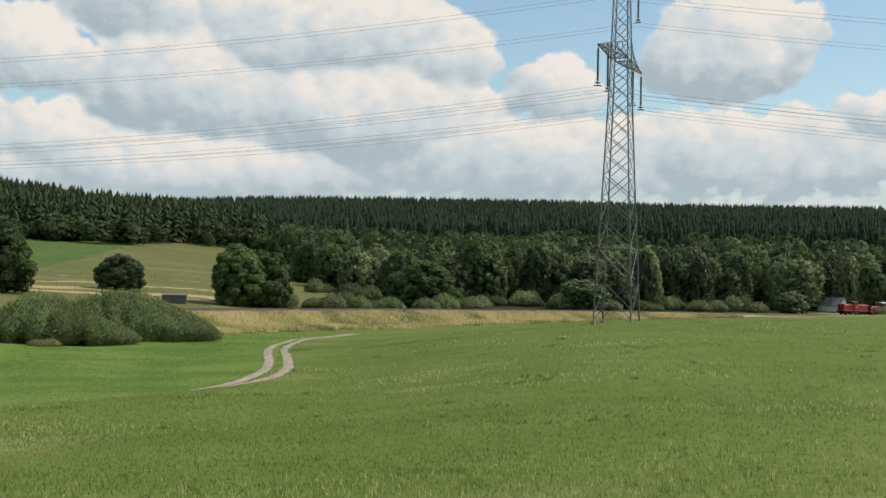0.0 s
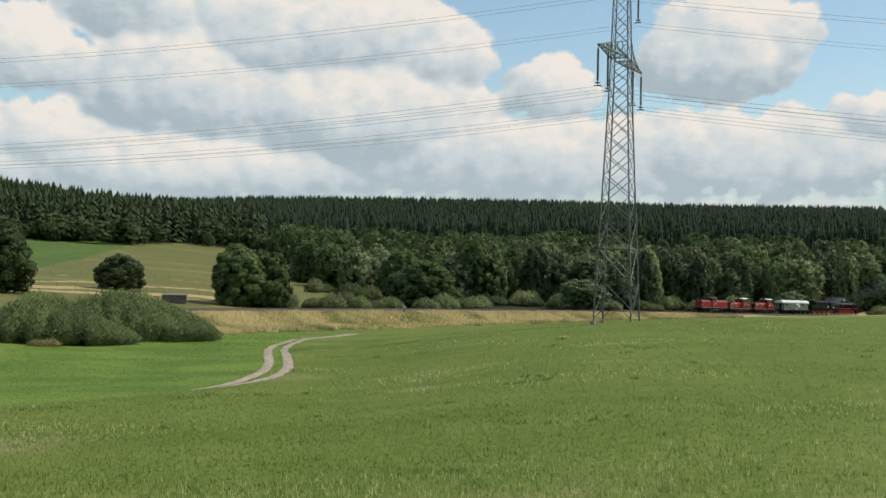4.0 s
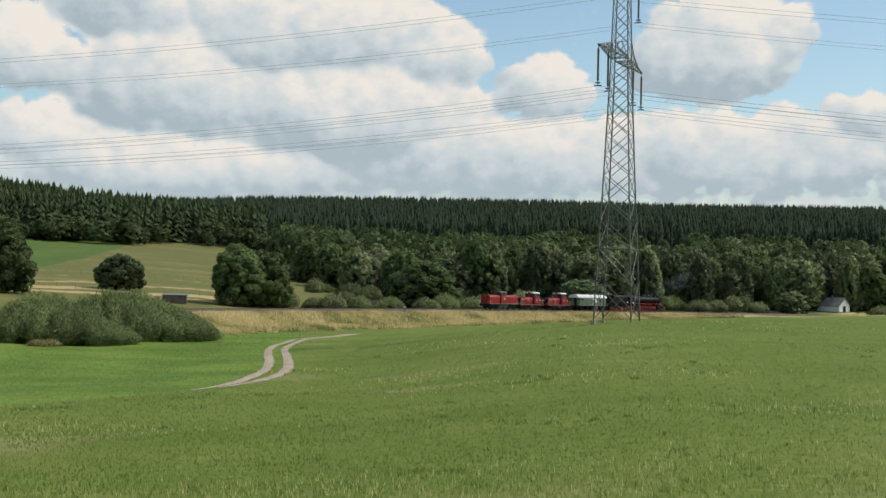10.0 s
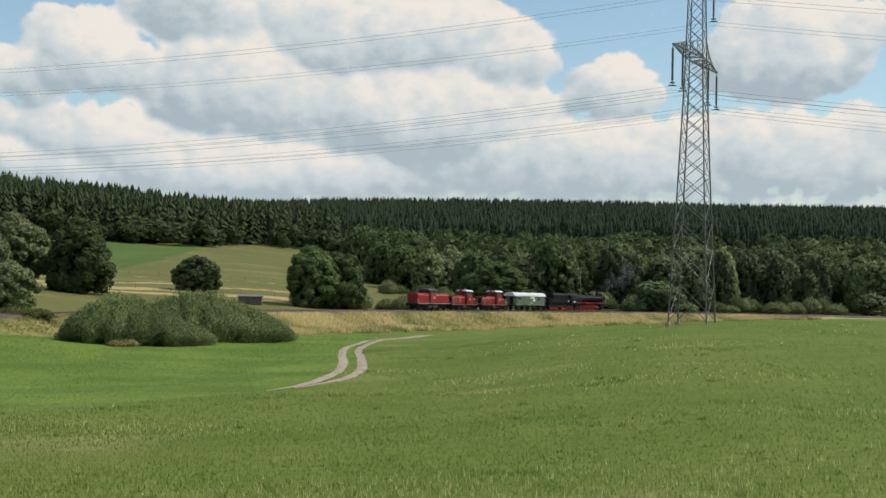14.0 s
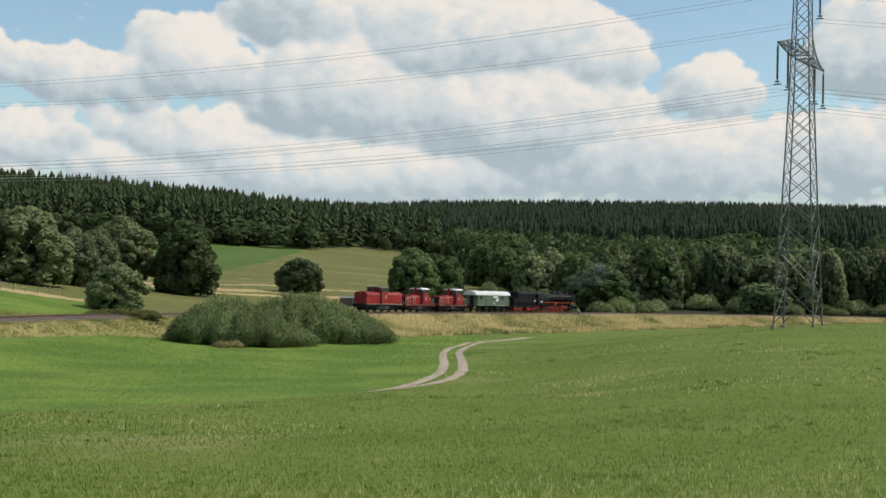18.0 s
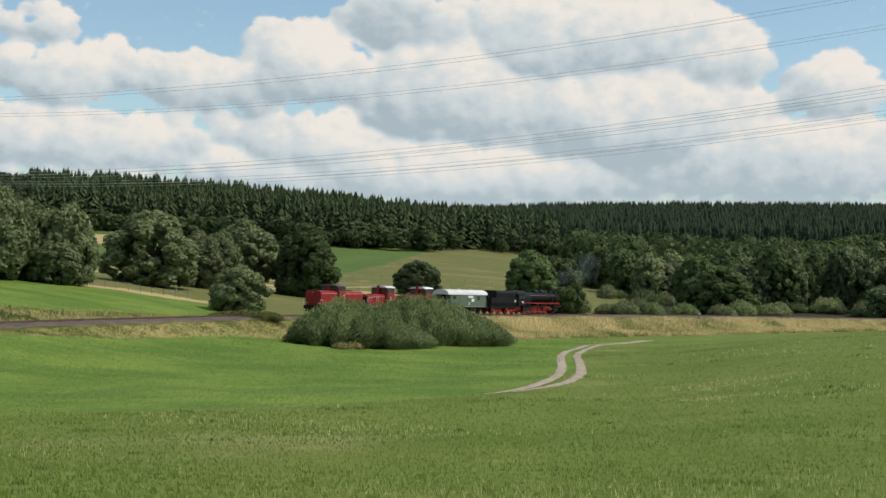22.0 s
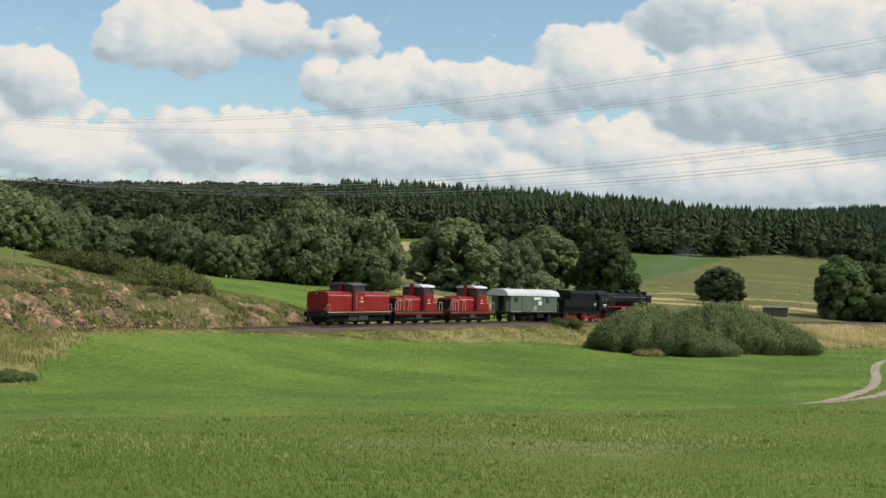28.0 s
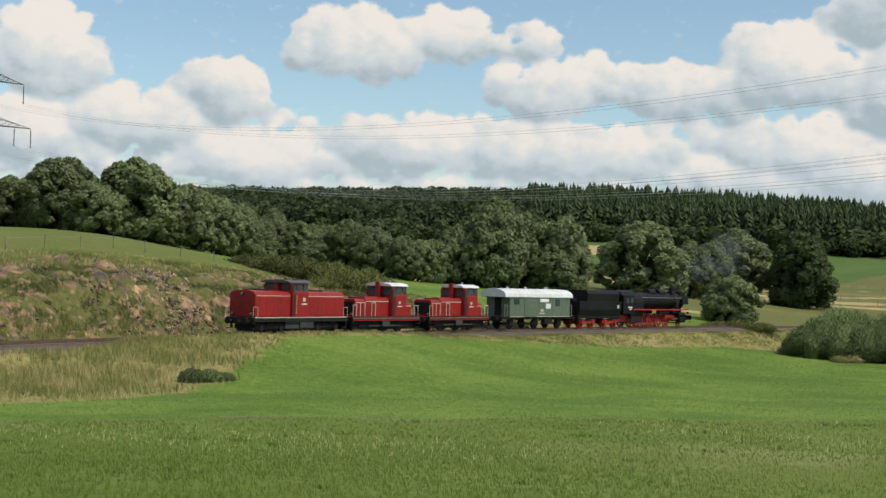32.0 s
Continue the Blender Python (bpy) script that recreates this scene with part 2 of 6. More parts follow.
def cloud_fields(A, E):
    """Heaps of round puffs on the dome: cover from 0 to 1, and how much light each place gets."""
    rng = np.random.default_rng(12)
    puffs = []
    for row in CLOUD_BANKS.replace("\n", "/").split("/"):
        a, e, ra, re = (float(v) for v in row.split())
        for _ in range(int(16 * ra * re) + 14):
            ang, q = rng.uniform(0, 6.283), rng.random() ** 0.55
            x, y = q * math.cos(ang), q * math.sin(ang)
            y = y if y > 0 else y * 0.6
            size = min(re, 2.0) * rng.choice([0.16, 0.22, 0.3, 0.42, 0.6]) * (1.05 - 0.45 * q) + 0.12
            puffs.append((a + x * ra * 0.92, e + y * re * 0.95, size, 1.1 * (1 - q * q) * min(re, 2.0) + rng.uniform(0, 0.5), np.clip(0.62 + 0.5 * y, 0.2, 1)))
    # ranks of small heaps low over the land
    for _ in range(1700):
        y = rng.uniform(1.2, 6.8)
        puffs.append((rng.uniform(-64, 28), y, rng.uniform(0.18, 0.6) * np.interp(y, [1, 7], [0.8, 1.15]), rng.uniform(-0.8, 0.9), rng.uniform(0.45, 0.95)))
    top, cover, base = np.full(A.shape, -2.0), np.zeros(A.shape), np.full(A.shape, 0.6)
    az, el = A[:, 0], E[0]
    for a, e, size, lift, low in puffs:
        i0, i1 = np.searchsorted(az, (a - size * 1.3, a + size * 1.3))
        j0, j1 = np.searchsorted(el, (e - size, e + size))
        if i1 <= i0 or j1 <= j0:
            continue
        w = np.s_[i0:i1, j0:j1]
        d = np.hypot((A[w] - a) / 1.25, E[w] - e) / size
        inside = d < 1
        h = np.where(inside, lift + size * np.sqrt(np.clip(1 - d * d, 0, 1)), -9)
        higher = h > top[w]
        base[w] = np.where(higher, low + 0.2 * (E[w] - e) / size, base[w])
        top[w] = np.maximum(top[w], h)
        cover[w] = np.maximum(cover[w], np.clip((1 - d) * 2.2, 0, 1))
    soft = smooth(smooth(top, 1, 0), 1, 1)
    broad = smooth(smooth(top, 16, 0), 16, 1)
    side = np.radians(84.0 - A)
    light = np.zeros(A.shape)
    for field, weight in ((soft, 0.62), (broad, 0.3)):
        gx, gy = np.gradient(field, az, axis=0), np.gradient(field, el, axis=1)
        n = np.sqrt(gx * gx + gy * gy + 1.2)
        light += weight * (-gx * 0.62 * np.sin(side) - gy * 0.79 + 0.9 * (0.35 - 0.5 * np.cos(side))) / n
    light = 0.40 + 0.36 * light + 0.30 * (smooth(smooth(base, 5, 0), 5, 1) - 0.6)
    cover = smooth(smooth(cover, 1, 0), 1, 1)
    return cover, smooth(smooth(light, 1, 0), 1, 1)


def cloud_sheet():
    az = np.concatenate([np.arange(-90, -62, 1.0), np.arange(-62, 26, 0.12), np.arange(26, 50.1, 1.0)])
    el = np.concatenate([np.arange(-1, 14, 0.1), np.arange(14, 34.1, 1.0)])
    A, E = np.meshgrid(az, el, indexing="ij")
    R = 4600
    x, y, z = R * np.cos(np.radians(E)) * np.sin(np.radians(A)), R * np.cos(np.radians(E)) * np.cos(np.radians(A)), 10 + R * np.sin(np.radians(E))
    n, k = A.shape
    I, J = np.meshgrid(np.arange(n - 1), np.arange(k - 1), indexing="ij")
    q = (I * k + J).ravel()
    faces = np.stack([q, q + k, q + k + 1, q + 1], -1)
    me = bpy.data.meshes.new("clouds")
    me.vertices.add(n * k)
    me.vertices.foreach_set("co", np.stack([x, y, z], -1).astype(np.float32).ravel())
    me.loops.add(len(faces) * 4)
    me.loops.foreach_set("vertex_index", faces.astype(np.int32).ravel())
    me.polygons.add(len(faces))
    me.polygons.foreach_set("loop_start", np.arange(0, len(faces) * 4, 4))
    me.update(calc_edges=True)
    me.materials.append(M_CLOUD)
    cover, light = cloud_fields(A, E)
    # thick bases that the light hardly reaches
    shade = 0.34 * np.exp(-((A + 14.9) / 2.6) ** 2 - ((E - 11.5) / 0.9) ** 2) + 0.12 * np.exp(-((A + 1) / 6) ** 2 - ((E - 5.2) / 0.9) ** 2) + 0.1 * np.exp(-((A - 17) / 3) ** 2 - ((E - 6.0) / 0.8) ** 2)
    for name, field in (("cover", cover), ("lit", light - shade)):
        at = me.attributes.new(name, "FLOAT", "POINT")
        at.data.foreach_set("value", field.ravel().astype(np.float32))
    at = me.attributes.new("dome", "FLOAT_VECTOR", "POINT")
    at.data.foreach_set("vector", np.stack([A, E * 1.35, A * 0], -1).ravel().astype(np.float32))
    return me


def cloud_material():
    m = bpy.data.materials.new("cumulus")
    m.use_nodes = True
    nt = m.node_tree
    nt.nodes.remove(nt.nodes["Principled BSDF"])

    def attr(name):
        a = nt.nodes.new("ShaderNodeAttribute")
        a.attribute_name = name
        return a

    dome = attr("dome").outputs["Vector"]
    sep = nt.nodes.new("ShaderNodeSeparateXYZ")
    nt.links.new(dome, sep.inputs[0])

    def wisps(scale, detail, amount):
        n = node(nt, "ShaderNodeTexNoise", Scale=scale, Detail=detail, Roughness=0.55)
        nt.links.new(dome, n.inputs["Vector"])
        return math_node(nt, "MULTIPLY", math_node(nt, "SUBTRACT", n.outputs["Fac"], 0.5), amount)

    edge = math_node(nt, "ADD", attr("cover").outputs["Fac"], math_node(nt, "ADD", wisps(1.9, 8.0, 1.35), wisps(0.5, 3.0, 0.5)))
    alpha = range_node(nt, edge, 0.1, 0.78, soft=True)
    lit = math_node(nt, "ADD", attr("lit").outputs["Fac"], math_node(nt, "ADD", wisps(1.2, 7.0, 0.55), wisps(0.25, 3.0, 0.55)))
    # thin cloud scatters more light than thick
    lit = math_node(nt, "ADD", lit, range_node(nt, edge, 1.0, 0.2, 0.0, 0.08))
    col = mix_node(nt, range_node(nt, lit, 0.1, 0.5, soft=True), (0.405, 0.49, 0.54), (0.61, 0.67, 0.695))
    col = mix_node(nt, range_node(nt, lit, 0.42, 0.84, soft=True), col, (0.87, 0.82, 0.755))
    # thick air low over the land
    col = mix_node(nt, range_node(nt, sep.outputs[1], 9.5, 2.5, 0.0, 0.22), col, (0.62, 0.70, 0.735))
    em = nt.nodes.new("ShaderNodeEmission")
    em.inputs["Strength"].default_value = 0.98
    nt.links.new(col, em.inputs["Color"])
    tr = nt.nodes.new("ShaderNodeBsdfTransparent")
    ms = nt.nodes.new("ShaderNodeMixShader")
    alpha = math_node(nt, "MULTIPLY", alpha, range_node(nt, sep.outputs[1], 44, 34))
    alpha = math_node(nt, "MAXIMUM", alpha, range_node(nt, sep.outputs[1], 9.0, 2.5, 0, 0.85))
    nt.links.new(alpha, ms.inputs[0])
    nt.links.new(tr.outputs[0], ms.inputs[1])
    nt.links.new(em.outputs[0], ms.inputs[2])
    nt.links.new(ms.outputs[0], nt.nodes["Material Output"].inputs["Surface"])
    return m


M_CLOUD = cloud_material()
clouds = tagged(new("backdrop", cloud_sheet()), "white and grey cumulus clouds on a blue sky", "clouds", kind="structure")

# ---- ground materials ----
ZONES = ("gold", "rough", "rock", "mown", "pasture", "far_green", "straw", "floor", "verge", "wet")


def ground_material():
    m = bpy.data.materials.new("meadow")
    m.use_nodes = True
    nt = m.node_tree
    b = nt.nodes["Principled BSDF"]
    b.inputs["Roughness"].default_value = 0.95
    b.inputs["Specular IOR Level"].default_value = 0.15
    co = nt.nodes.new("ShaderNodeTexCoord").outputs["Object"]

    def noise_fac(scale, detail=4.0, stretch=None):
        n = node(nt, "ShaderNodeTexNoise", Scale=scale, Detail=detail, Roughness=0.6)
        if stretch:
            mp = nt.nodes.new("ShaderNodeMapping")
            mp.inputs["Scale"].default_value = stretch
            nt.links.new(co, mp.inputs["Vector"])
            nt.links.new(mp.outputs[0], n.inputs["Vector"])
        else:
            nt.links.new(co, n.inputs["Vector"])
        return n.outputs["Fac"]

    fine, mid, wide = noise_fac(2.2, 6.0), noise_fac(0.35), noise_fac(0.05, 3.0)
    tuft = noise_fac(7.0, 5.0)

    def zone(name):
        a = nt.nodes.new("ShaderNodeAttribute")
        a.attribute_name = name
        return a.outputs["Fac"]

    def ragged(name, amount=0.5):
        return range_node(nt, math_node(nt, "ADD", zone(name), math_node(nt, "MULTIPLY", math_node(nt, "SUBTRACT", mid, 0.5), amount)), 0.38, 0.62, soft=True)

    f = range_node(nt, math_node(nt, "ADD", math_node(nt, "MULTIPLY", fine, 0.6), math_node(nt, "MULTIPLY", tuft, 0.4)), 0.32, 0.68)
    w = range_node(nt, math_node(nt, "ADD", math_node(nt, "MULTIPLY", mid, 0.5), math_node(nt, "MULTIPLY", wide, 0.5)), 0.38, 0.6)
    patch = range_node(nt, noise_fac(0.13, 5.0), 0.4, 0.62)
    g1 = mix_node(nt, f, (0.058, 0.096, 0.010), (0.112, 0.165, 0.021))
    g2 = mix_node(nt, f, (0.095, 0.135, 0.023), (0.185, 0.215, 0.048))
    col = mix_node(nt, math_node(nt, "MULTIPLY", math_node(nt, "ADD", math_node(nt, "MULTIPLY", w, 0.5), math_node(nt, "MULTIPLY", patch, 0.5)), 0.9), g1, g2)
    dry = range_node(nt, noise_fac(0.075, 6.0), 0.57, 0.70, 0.0, 0.5)
    col = mix_node(nt, dry, col, mix_node(nt, f, (0.17, 0.17, 0.06), (0.33, 0.30, 0.14)))
    band = range_node(nt, math_node(nt, "ADD", noise_fac(0.09, 5.0), math_node(nt, "MULTIPLY", math_node(nt, "SUBTRACT", fine, 0.5), 0.35)), 0.4, 0.62)
    mown = mix_node(nt, band, mix_node(nt, f, (0.056, 0.104, 0.013), (0.098, 0.165, 0.023)), mix_node(nt, f, (0.108, 0.166, 0.023), (0.168, 0.23, 0.042)))
    col = mix_node(nt, ragged("mown", 0.2), col, mown)
    col = mix_node(nt, math_node(nt, "MULTIPLY", ragged("wet", 0.8), 0.5), col, mix_node(nt, f, (0.05, 0.10, 0.016), (0.085, 0.15, 0.026)))
    col = mix_node(nt, ragged("pasture", 0.2), col, mix_node(nt, f, mix_node(nt, w, (0.075, 0.095, 0.022), (0.125, 0.12, 0.035)), (0.14, 0.14, 0.045)))
    strips = range_node(nt, math_node(nt, "ADD", noise_fac(1.0, 4.0, (0.010, 0.055, 0.02)), math_node(nt, "MULTIPLY", math_node(nt, "SUBTRACT", mid, 0.5), 0.3)), 0.56, 0.72, 0.0, 0.4)
    col = mix_node(nt, math_node(nt, "MULTIPLY", ragged("pasture", 0.2), strips), col, mix_node(nt, f, (0.24, 0.19, 0.08), (0.38, 0.30, 0.14)))
    col = mix_node(nt, ragged("far_green", 0.15), col, mix_node(nt, w, (0.062, 0.105, 0.02), (0.09, 0.135, 0.03)))
    col = mix_node(nt, ragged("straw", 1.0), col, mix_node(nt, f, (0.28, 0.21, 0.09), (0.45, 0.35, 0.17)))
    col = mix_node(nt, ragged("gold", 0.6), col, mix_node(nt, w, mix_node(nt, f, (0.30, 0.25, 0.10), (0.48, 0.40, 0.19)), mix_node(nt, f, (0.12, 0.14, 0.04), (0.26, 0.25, 0.09))))
    col = mix_node(nt, ragged("rough", 0.6), col, mix_node(nt, w, mix_node(nt, f, (0.10, 0.12, 0.03), (0.22, 0.20, 0.07)), mix_node(nt, f, (0.16, 0.15, 0.045), (0.34, 0.28, 0.11))))
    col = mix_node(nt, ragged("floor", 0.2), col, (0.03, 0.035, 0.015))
    col = mix_node(nt, ragged("verge", 0.3), col, mix_node(nt, f, (0.10, 0.085, 0.04), (0.24, 0.20, 0.11)))
    stone = mix_node(nt, range_node(nt, noise_fac(0.9, 6.0), 0.35, 0.65), (0.06, 0.05, 0.045), (0.34, 0.21, 0.115))
    stone = mix_node(nt, range_node(nt, noise_fac(0.55, 5.0, (1.0, 1.0, 0.5)), 0.6, 0.68), stone, (0.52, 0.36, 0.19))
    herb = mix_node(nt, f, (0.045, 0.058, 0.016), (0.16, 0.145, 0.045))
    bare = range_node(nt, math_node(nt, "ADD", noise_fac(0.35, 6.0, (1.0, 1.0, 1.6)), math_node(nt, "MULTIPLY", math_node(nt, "SUBTRACT", fine, 0.5), 0.7)), 0.49, 0.56)
    col = mix_node(nt, ragged("rock", 0.3), col, mix_node(nt, bare, herb, stone))
    nt.links.new(col, b.inputs["Base Color"])
    bp = nt.nodes.new("ShaderNodeBump")
    bp.inputs["Strength"].default_value, bp.inputs["Distance"].default_value = 0.35, 0.2
    nt.links.new(math_node(nt, "ADD", fine, math_node(nt, "MULTIPLY", tuft, 0.4)), bp.inputs["Height"])
    nt.links.new(bp.outputs[0], b.inputs["Normal"])
    return m


def track_frame(x, y):
    """Nearest s on the track and the distance from it; positive on the camera's side."""
    d, s, side = np.full(x.shape, 1e12), np.zeros(x.shape), np.zeros(x.shape)
    for k in range(0, len(TS), 3):
        dx, dy = x - TX[k], y - TY[k]
        e = dx * dx + dy * dy
        w = e < d
        d[w], s[w] = e[w], TS[k]
        side[w] = (np.cos(TH[k]) * dy - np.sin(TH[k]) * dx)[w]
    return s, np.sqrt(d) * np.where(side > 0, 1.0, -1.0)


def edge_in(v, a, b, soft):
    return np.clip((v - a) / soft + 0.5, 0, 1) * np.clip((b - v) / soft + 0.5, 0, 1)


def meadow_edge(az):
    return np.interp(az, [-70, -55, -35, -24, -15.5, -10.2, -8.6, -7.0, -6.2], [44, 46, 49.5, 62, 70, 80, 95, 118, 180])


def zones(x, y):
    r, az = np.hypot(x, y), np.degrees(np.arctan2(x, y))
    s, d = track_frame(x, y)
    z = {}
    bank = np.interp(s, [-100, 60, 150, 235, 262, 290, 345, 362, 371, 386], [4, 6, 13, 13, 9, 4.5, 3.0, 3.5, 8, 15])
    z["gold"] = np.maximum(edge_in(d, 2.0, 2.0 + bank, 3.5), edge_in(d, -2.2 - np.interp(s, [0, 200, 260, 330, 345], [3, 4, 9, 9, 3]), -2.0, 1.5))
    left = np.clip((s - 240) / 30, 0, 1)
    z["rough"], z["gold"] = z["gold"] * left, z["gold"] * (1 - left)
    cut = np.clip((s - 312) / 10, 0, 1)
    z["rock"] = edge_in(-d, 3.2, 3.2 + 13 * np.clip((s - 300) / 45, 0, 1), 1.5) * cut
    z["rough"] *= 1 - cut * (d < 0)
    near_side = d > 2
    z["mown"] = np.where(near_side & (az < -6.2) & (r < 260), edge_in(r, meadow_edge(az), 999, 1.0), 0.0)
    z["mown"] = np.maximum(z["mown"], np.where(~near_side, edge_in(r, 60, 207 + 4 * np.sin(az), 3) * edge_in(az, -40.5, -21, 0.6) * edge_in(-d, 10, 200, 2), 0))
    beyond = (~near_side) & (r > 205)
    z["pasture"] = np.where(beyond & (az < -4), 1.0, 0.0) * np.clip((r - 205) / 10, 0, 1)
    z["pasture"] = np.maximum(z["pasture"], np.where(~near_side, edge_in(az, -90, -40.3, 1.0), 0) * edge_in(r, 60, 165 + 6 * np.sin(az), 20) * 0.52)
    line = np.interp(r, [400, 461, 580, 640], [-17.5, -15.63, -13.75, -13.0])
    z["far_green"] = np.where(beyond & (r > 400), edge_in(az, -60, line, 0.5), 0.0)
    st = edge_in(az, line - 0.5, line + 0.7, 0.6) * (r > 400) * 0.33
    for r0, r1, k in ((297, 306, 0.68), (311, 321, 0.85), (335, 342, 0.62)):
        st = np.maximum(st, edge_in(r + 3 * np.sin(az * 1.3), r0, r1, 4) * edge_in(az, -32, -8.5, 2) * k)
    st = np.maximum(st, edge_in(r, 362, 372, 6) * edge_in(az, -34, -9, 2) * 0.42)
    st = np.maximum(st, edge_in(r, 560, 640, 8) * edge_in(az, -36, -26.5, 1))
    st = np.maximum(st, edge_in(r, 207, 217, 5) * edge_in(az, -45, -21, 1) * 0.7)
    z["straw"] = np.where(beyond, st, 0.0)
    # very dark ground under the forests and from behind the line into the wood
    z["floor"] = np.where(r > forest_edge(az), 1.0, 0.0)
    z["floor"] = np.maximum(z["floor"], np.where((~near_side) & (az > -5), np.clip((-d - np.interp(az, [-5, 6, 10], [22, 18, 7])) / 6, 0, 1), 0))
    z["verge"] = np.where(near_side & (az < -10), edge_in(r, meadow_edge(az) - 0.45, meadow_edge(az) + 0.35, 0.4) * 0.75, 0.0)
    z["wet"] = np.where(near_side & (az < -11), edge_in(r, meadow_edge(az) + 15 + 2 * np.sin(az * 0.7), meadow_edge(az) + 21 + 2 * np.sin(az * 0.9), 3), 0.0)
    return z


def forest_edge(az):
    return np.interp(az, [-66, -50, -36, -28, -18, -13.8, -11.3, -9, -6, 0, 8, 34], [560, 580, 640, 665, 605, 605, 655, 655, 640, 620, 640, 640])


def build_terrain():
    az = np.concatenate([np.arange(-180, -64, 4.0), np.arange(-64, 30, 0.25), np.arange(30, 180, 4.0)])
    r = np.concatenate([np.linspace(1.5, 60, 60), np.linspace(61, 170, 130), np.linspace(171.5, 420, 120), np.geomspace(424, 4700, 70)])
    A, R = np.meshgrid(np.radians(az), r, indexing="ij")
    x, y = R * np.sin(A), R * np.cos(A)
    z = np.concatenate([ground(x[i], y[i]) for i in range(len(az))]).reshape(x.shape)
    zn = zones(x, y)
    # the broken rock face of the cutting
    rough = np.array([noise.fractal(Vector((a * 0.6, b * 0.6, c * 0.7)), 0.9, 2.1, 4) if k > 0.2 else 0.0
                      for a, b, c, k in zip(x.ravel(), y.ravel(), z.ravel(), zn["rock"].ravel())]).reshape(x.shape)
    z = z + rough * 0.8 * zn["rock"]
    verts = [(0, 0, gz(0, 0))] + list(zip(x.ravel().tolist(), y.ravel().tolist(), z.ravel().tolist()))
    n, k = len(az), len(r)
    faces = []
    for i in range(n):
        i2 = (i + 1) % n
        faces.append((0, 1 + i2 * k, 1 + i * k))
        for j in range(k - 1):
            faces.append((1 + i * k + j, 1 + i2 * k + j, 1 + i2 * k + j + 1, 1 + i * k + j + 1))
    me = mesh_from("ground", verts, faces, M_GROUND, True)
    for name in ZONES:
        at = me.attributes.new(name, "FLOAT", "POINT")
        at.data.foreach_set("value", np.concatenate([[0], zn[name].ravel()]).astype(np.float32))
    return me


M_GROUND = ground_material()
M_SPRUCE = leaf_mat("spruce", (0.032, 0.044, 0.025), (0.013, 0.022, 0.012), 0.05, 0.02, 0.02)
M_LEAF = leaf_mat("leaves", (0.215, 0.25, 0.10), (0.09, 0.12, 0.042), 0.38, 0.45)
M_WOOD = leaf_mat("wood_leaves", (0.125, 0.17, 0.06), (0.06, 0.09, 0.03), 0.35)
M_LEAF_FAR = leaf_mat("forest_leaves", (0.09, 0.118, 0.045), (0.045, 0.066, 0.024), 0.3, 0.12, 0.03)
M_LARCH = leaf_mat("larch_needles", (0.062, 0.082, 0.034), (0.026, 0.040, 0.017), 0.12, 0.05, 0.03)
M_LEAF_PALE = leaf_mat("willow_leaves", (0.19, 0.24, 0.115), (0.09, 0.13, 0.05))
M_LEAF_DARK = leaf_mat("dark_leaves", (0.095, 0.125, 0.05), (0.042, 0.062, 0.024), 0.3, 0.25)
M_LEAF_GREY = leaf_mat("sallow_leaves", (0.20, 0.25, 0.10), (0.10, 0.145, 0.05), 0.42, 0.2)
M_GRASS = leaf_mat("grass_blades", (0.182, 0.255, 0.040), (0.088, 0.155, 0.02), 0.45, 0.12, 0.2, ((0.30, 0.30, 0.10), 0.09, -0.02))
M_LAWN = leaf_mat("short_grass", (0.162, 0.265, 0.044), (0.082, 0.157, 0.025), 0.45, 0.12, 0.15)
M_GOLD = leaf_mat("dry_grass", (0.68, 0.56, 0.28), (0.42, 0.35, 0.14), 0.4, 0.12, 0.7, ((0.16, 0.19, 0.055), 0.11, 0.11))
M_ROUGH = leaf_mat("rough_grass", (0.30, 0.30, 0.10), (0.12, 0.155, 0.04), 0.45, 0.12, 0.3, ((0.58, 0.47, 0.23), 0.35, 0.08))
M_HERB = leaf_mat("herbs", (0.17, 0.19, 0.055), (0.06, 0.09, 0.022), 0.4)
M_BARK = mat("bark", (0.11, 0.08, 0.055), grain=6, bump=0.6)
M_GRAVEL = mat("pale_gravel", (0.40, 0.33, 0.25), (0.25, 0.19, 0.13), 0.95, grain=5, patch=0.4, bump=0.5, spread=0.7)
M_BALLAST = mat("ballast", (0.115, 0.088, 0.07), (0.055, 0.042, 0.034), 0.95, grain=9, patch=0.8, bump=0.9, spread=0.6)
M_RAIL = mat("rail_steel", (0.23, 0.15, 0.11), (0.13, 0.08, 0.06), 0.5, 0.6, grain=5)
M_SLEEPER = mat("tarred_wood", (0.10, 0.075, 0.055), (0.05, 0.038, 0.03), 0.9, grain=5)

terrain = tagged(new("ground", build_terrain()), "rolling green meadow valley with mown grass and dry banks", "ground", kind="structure")


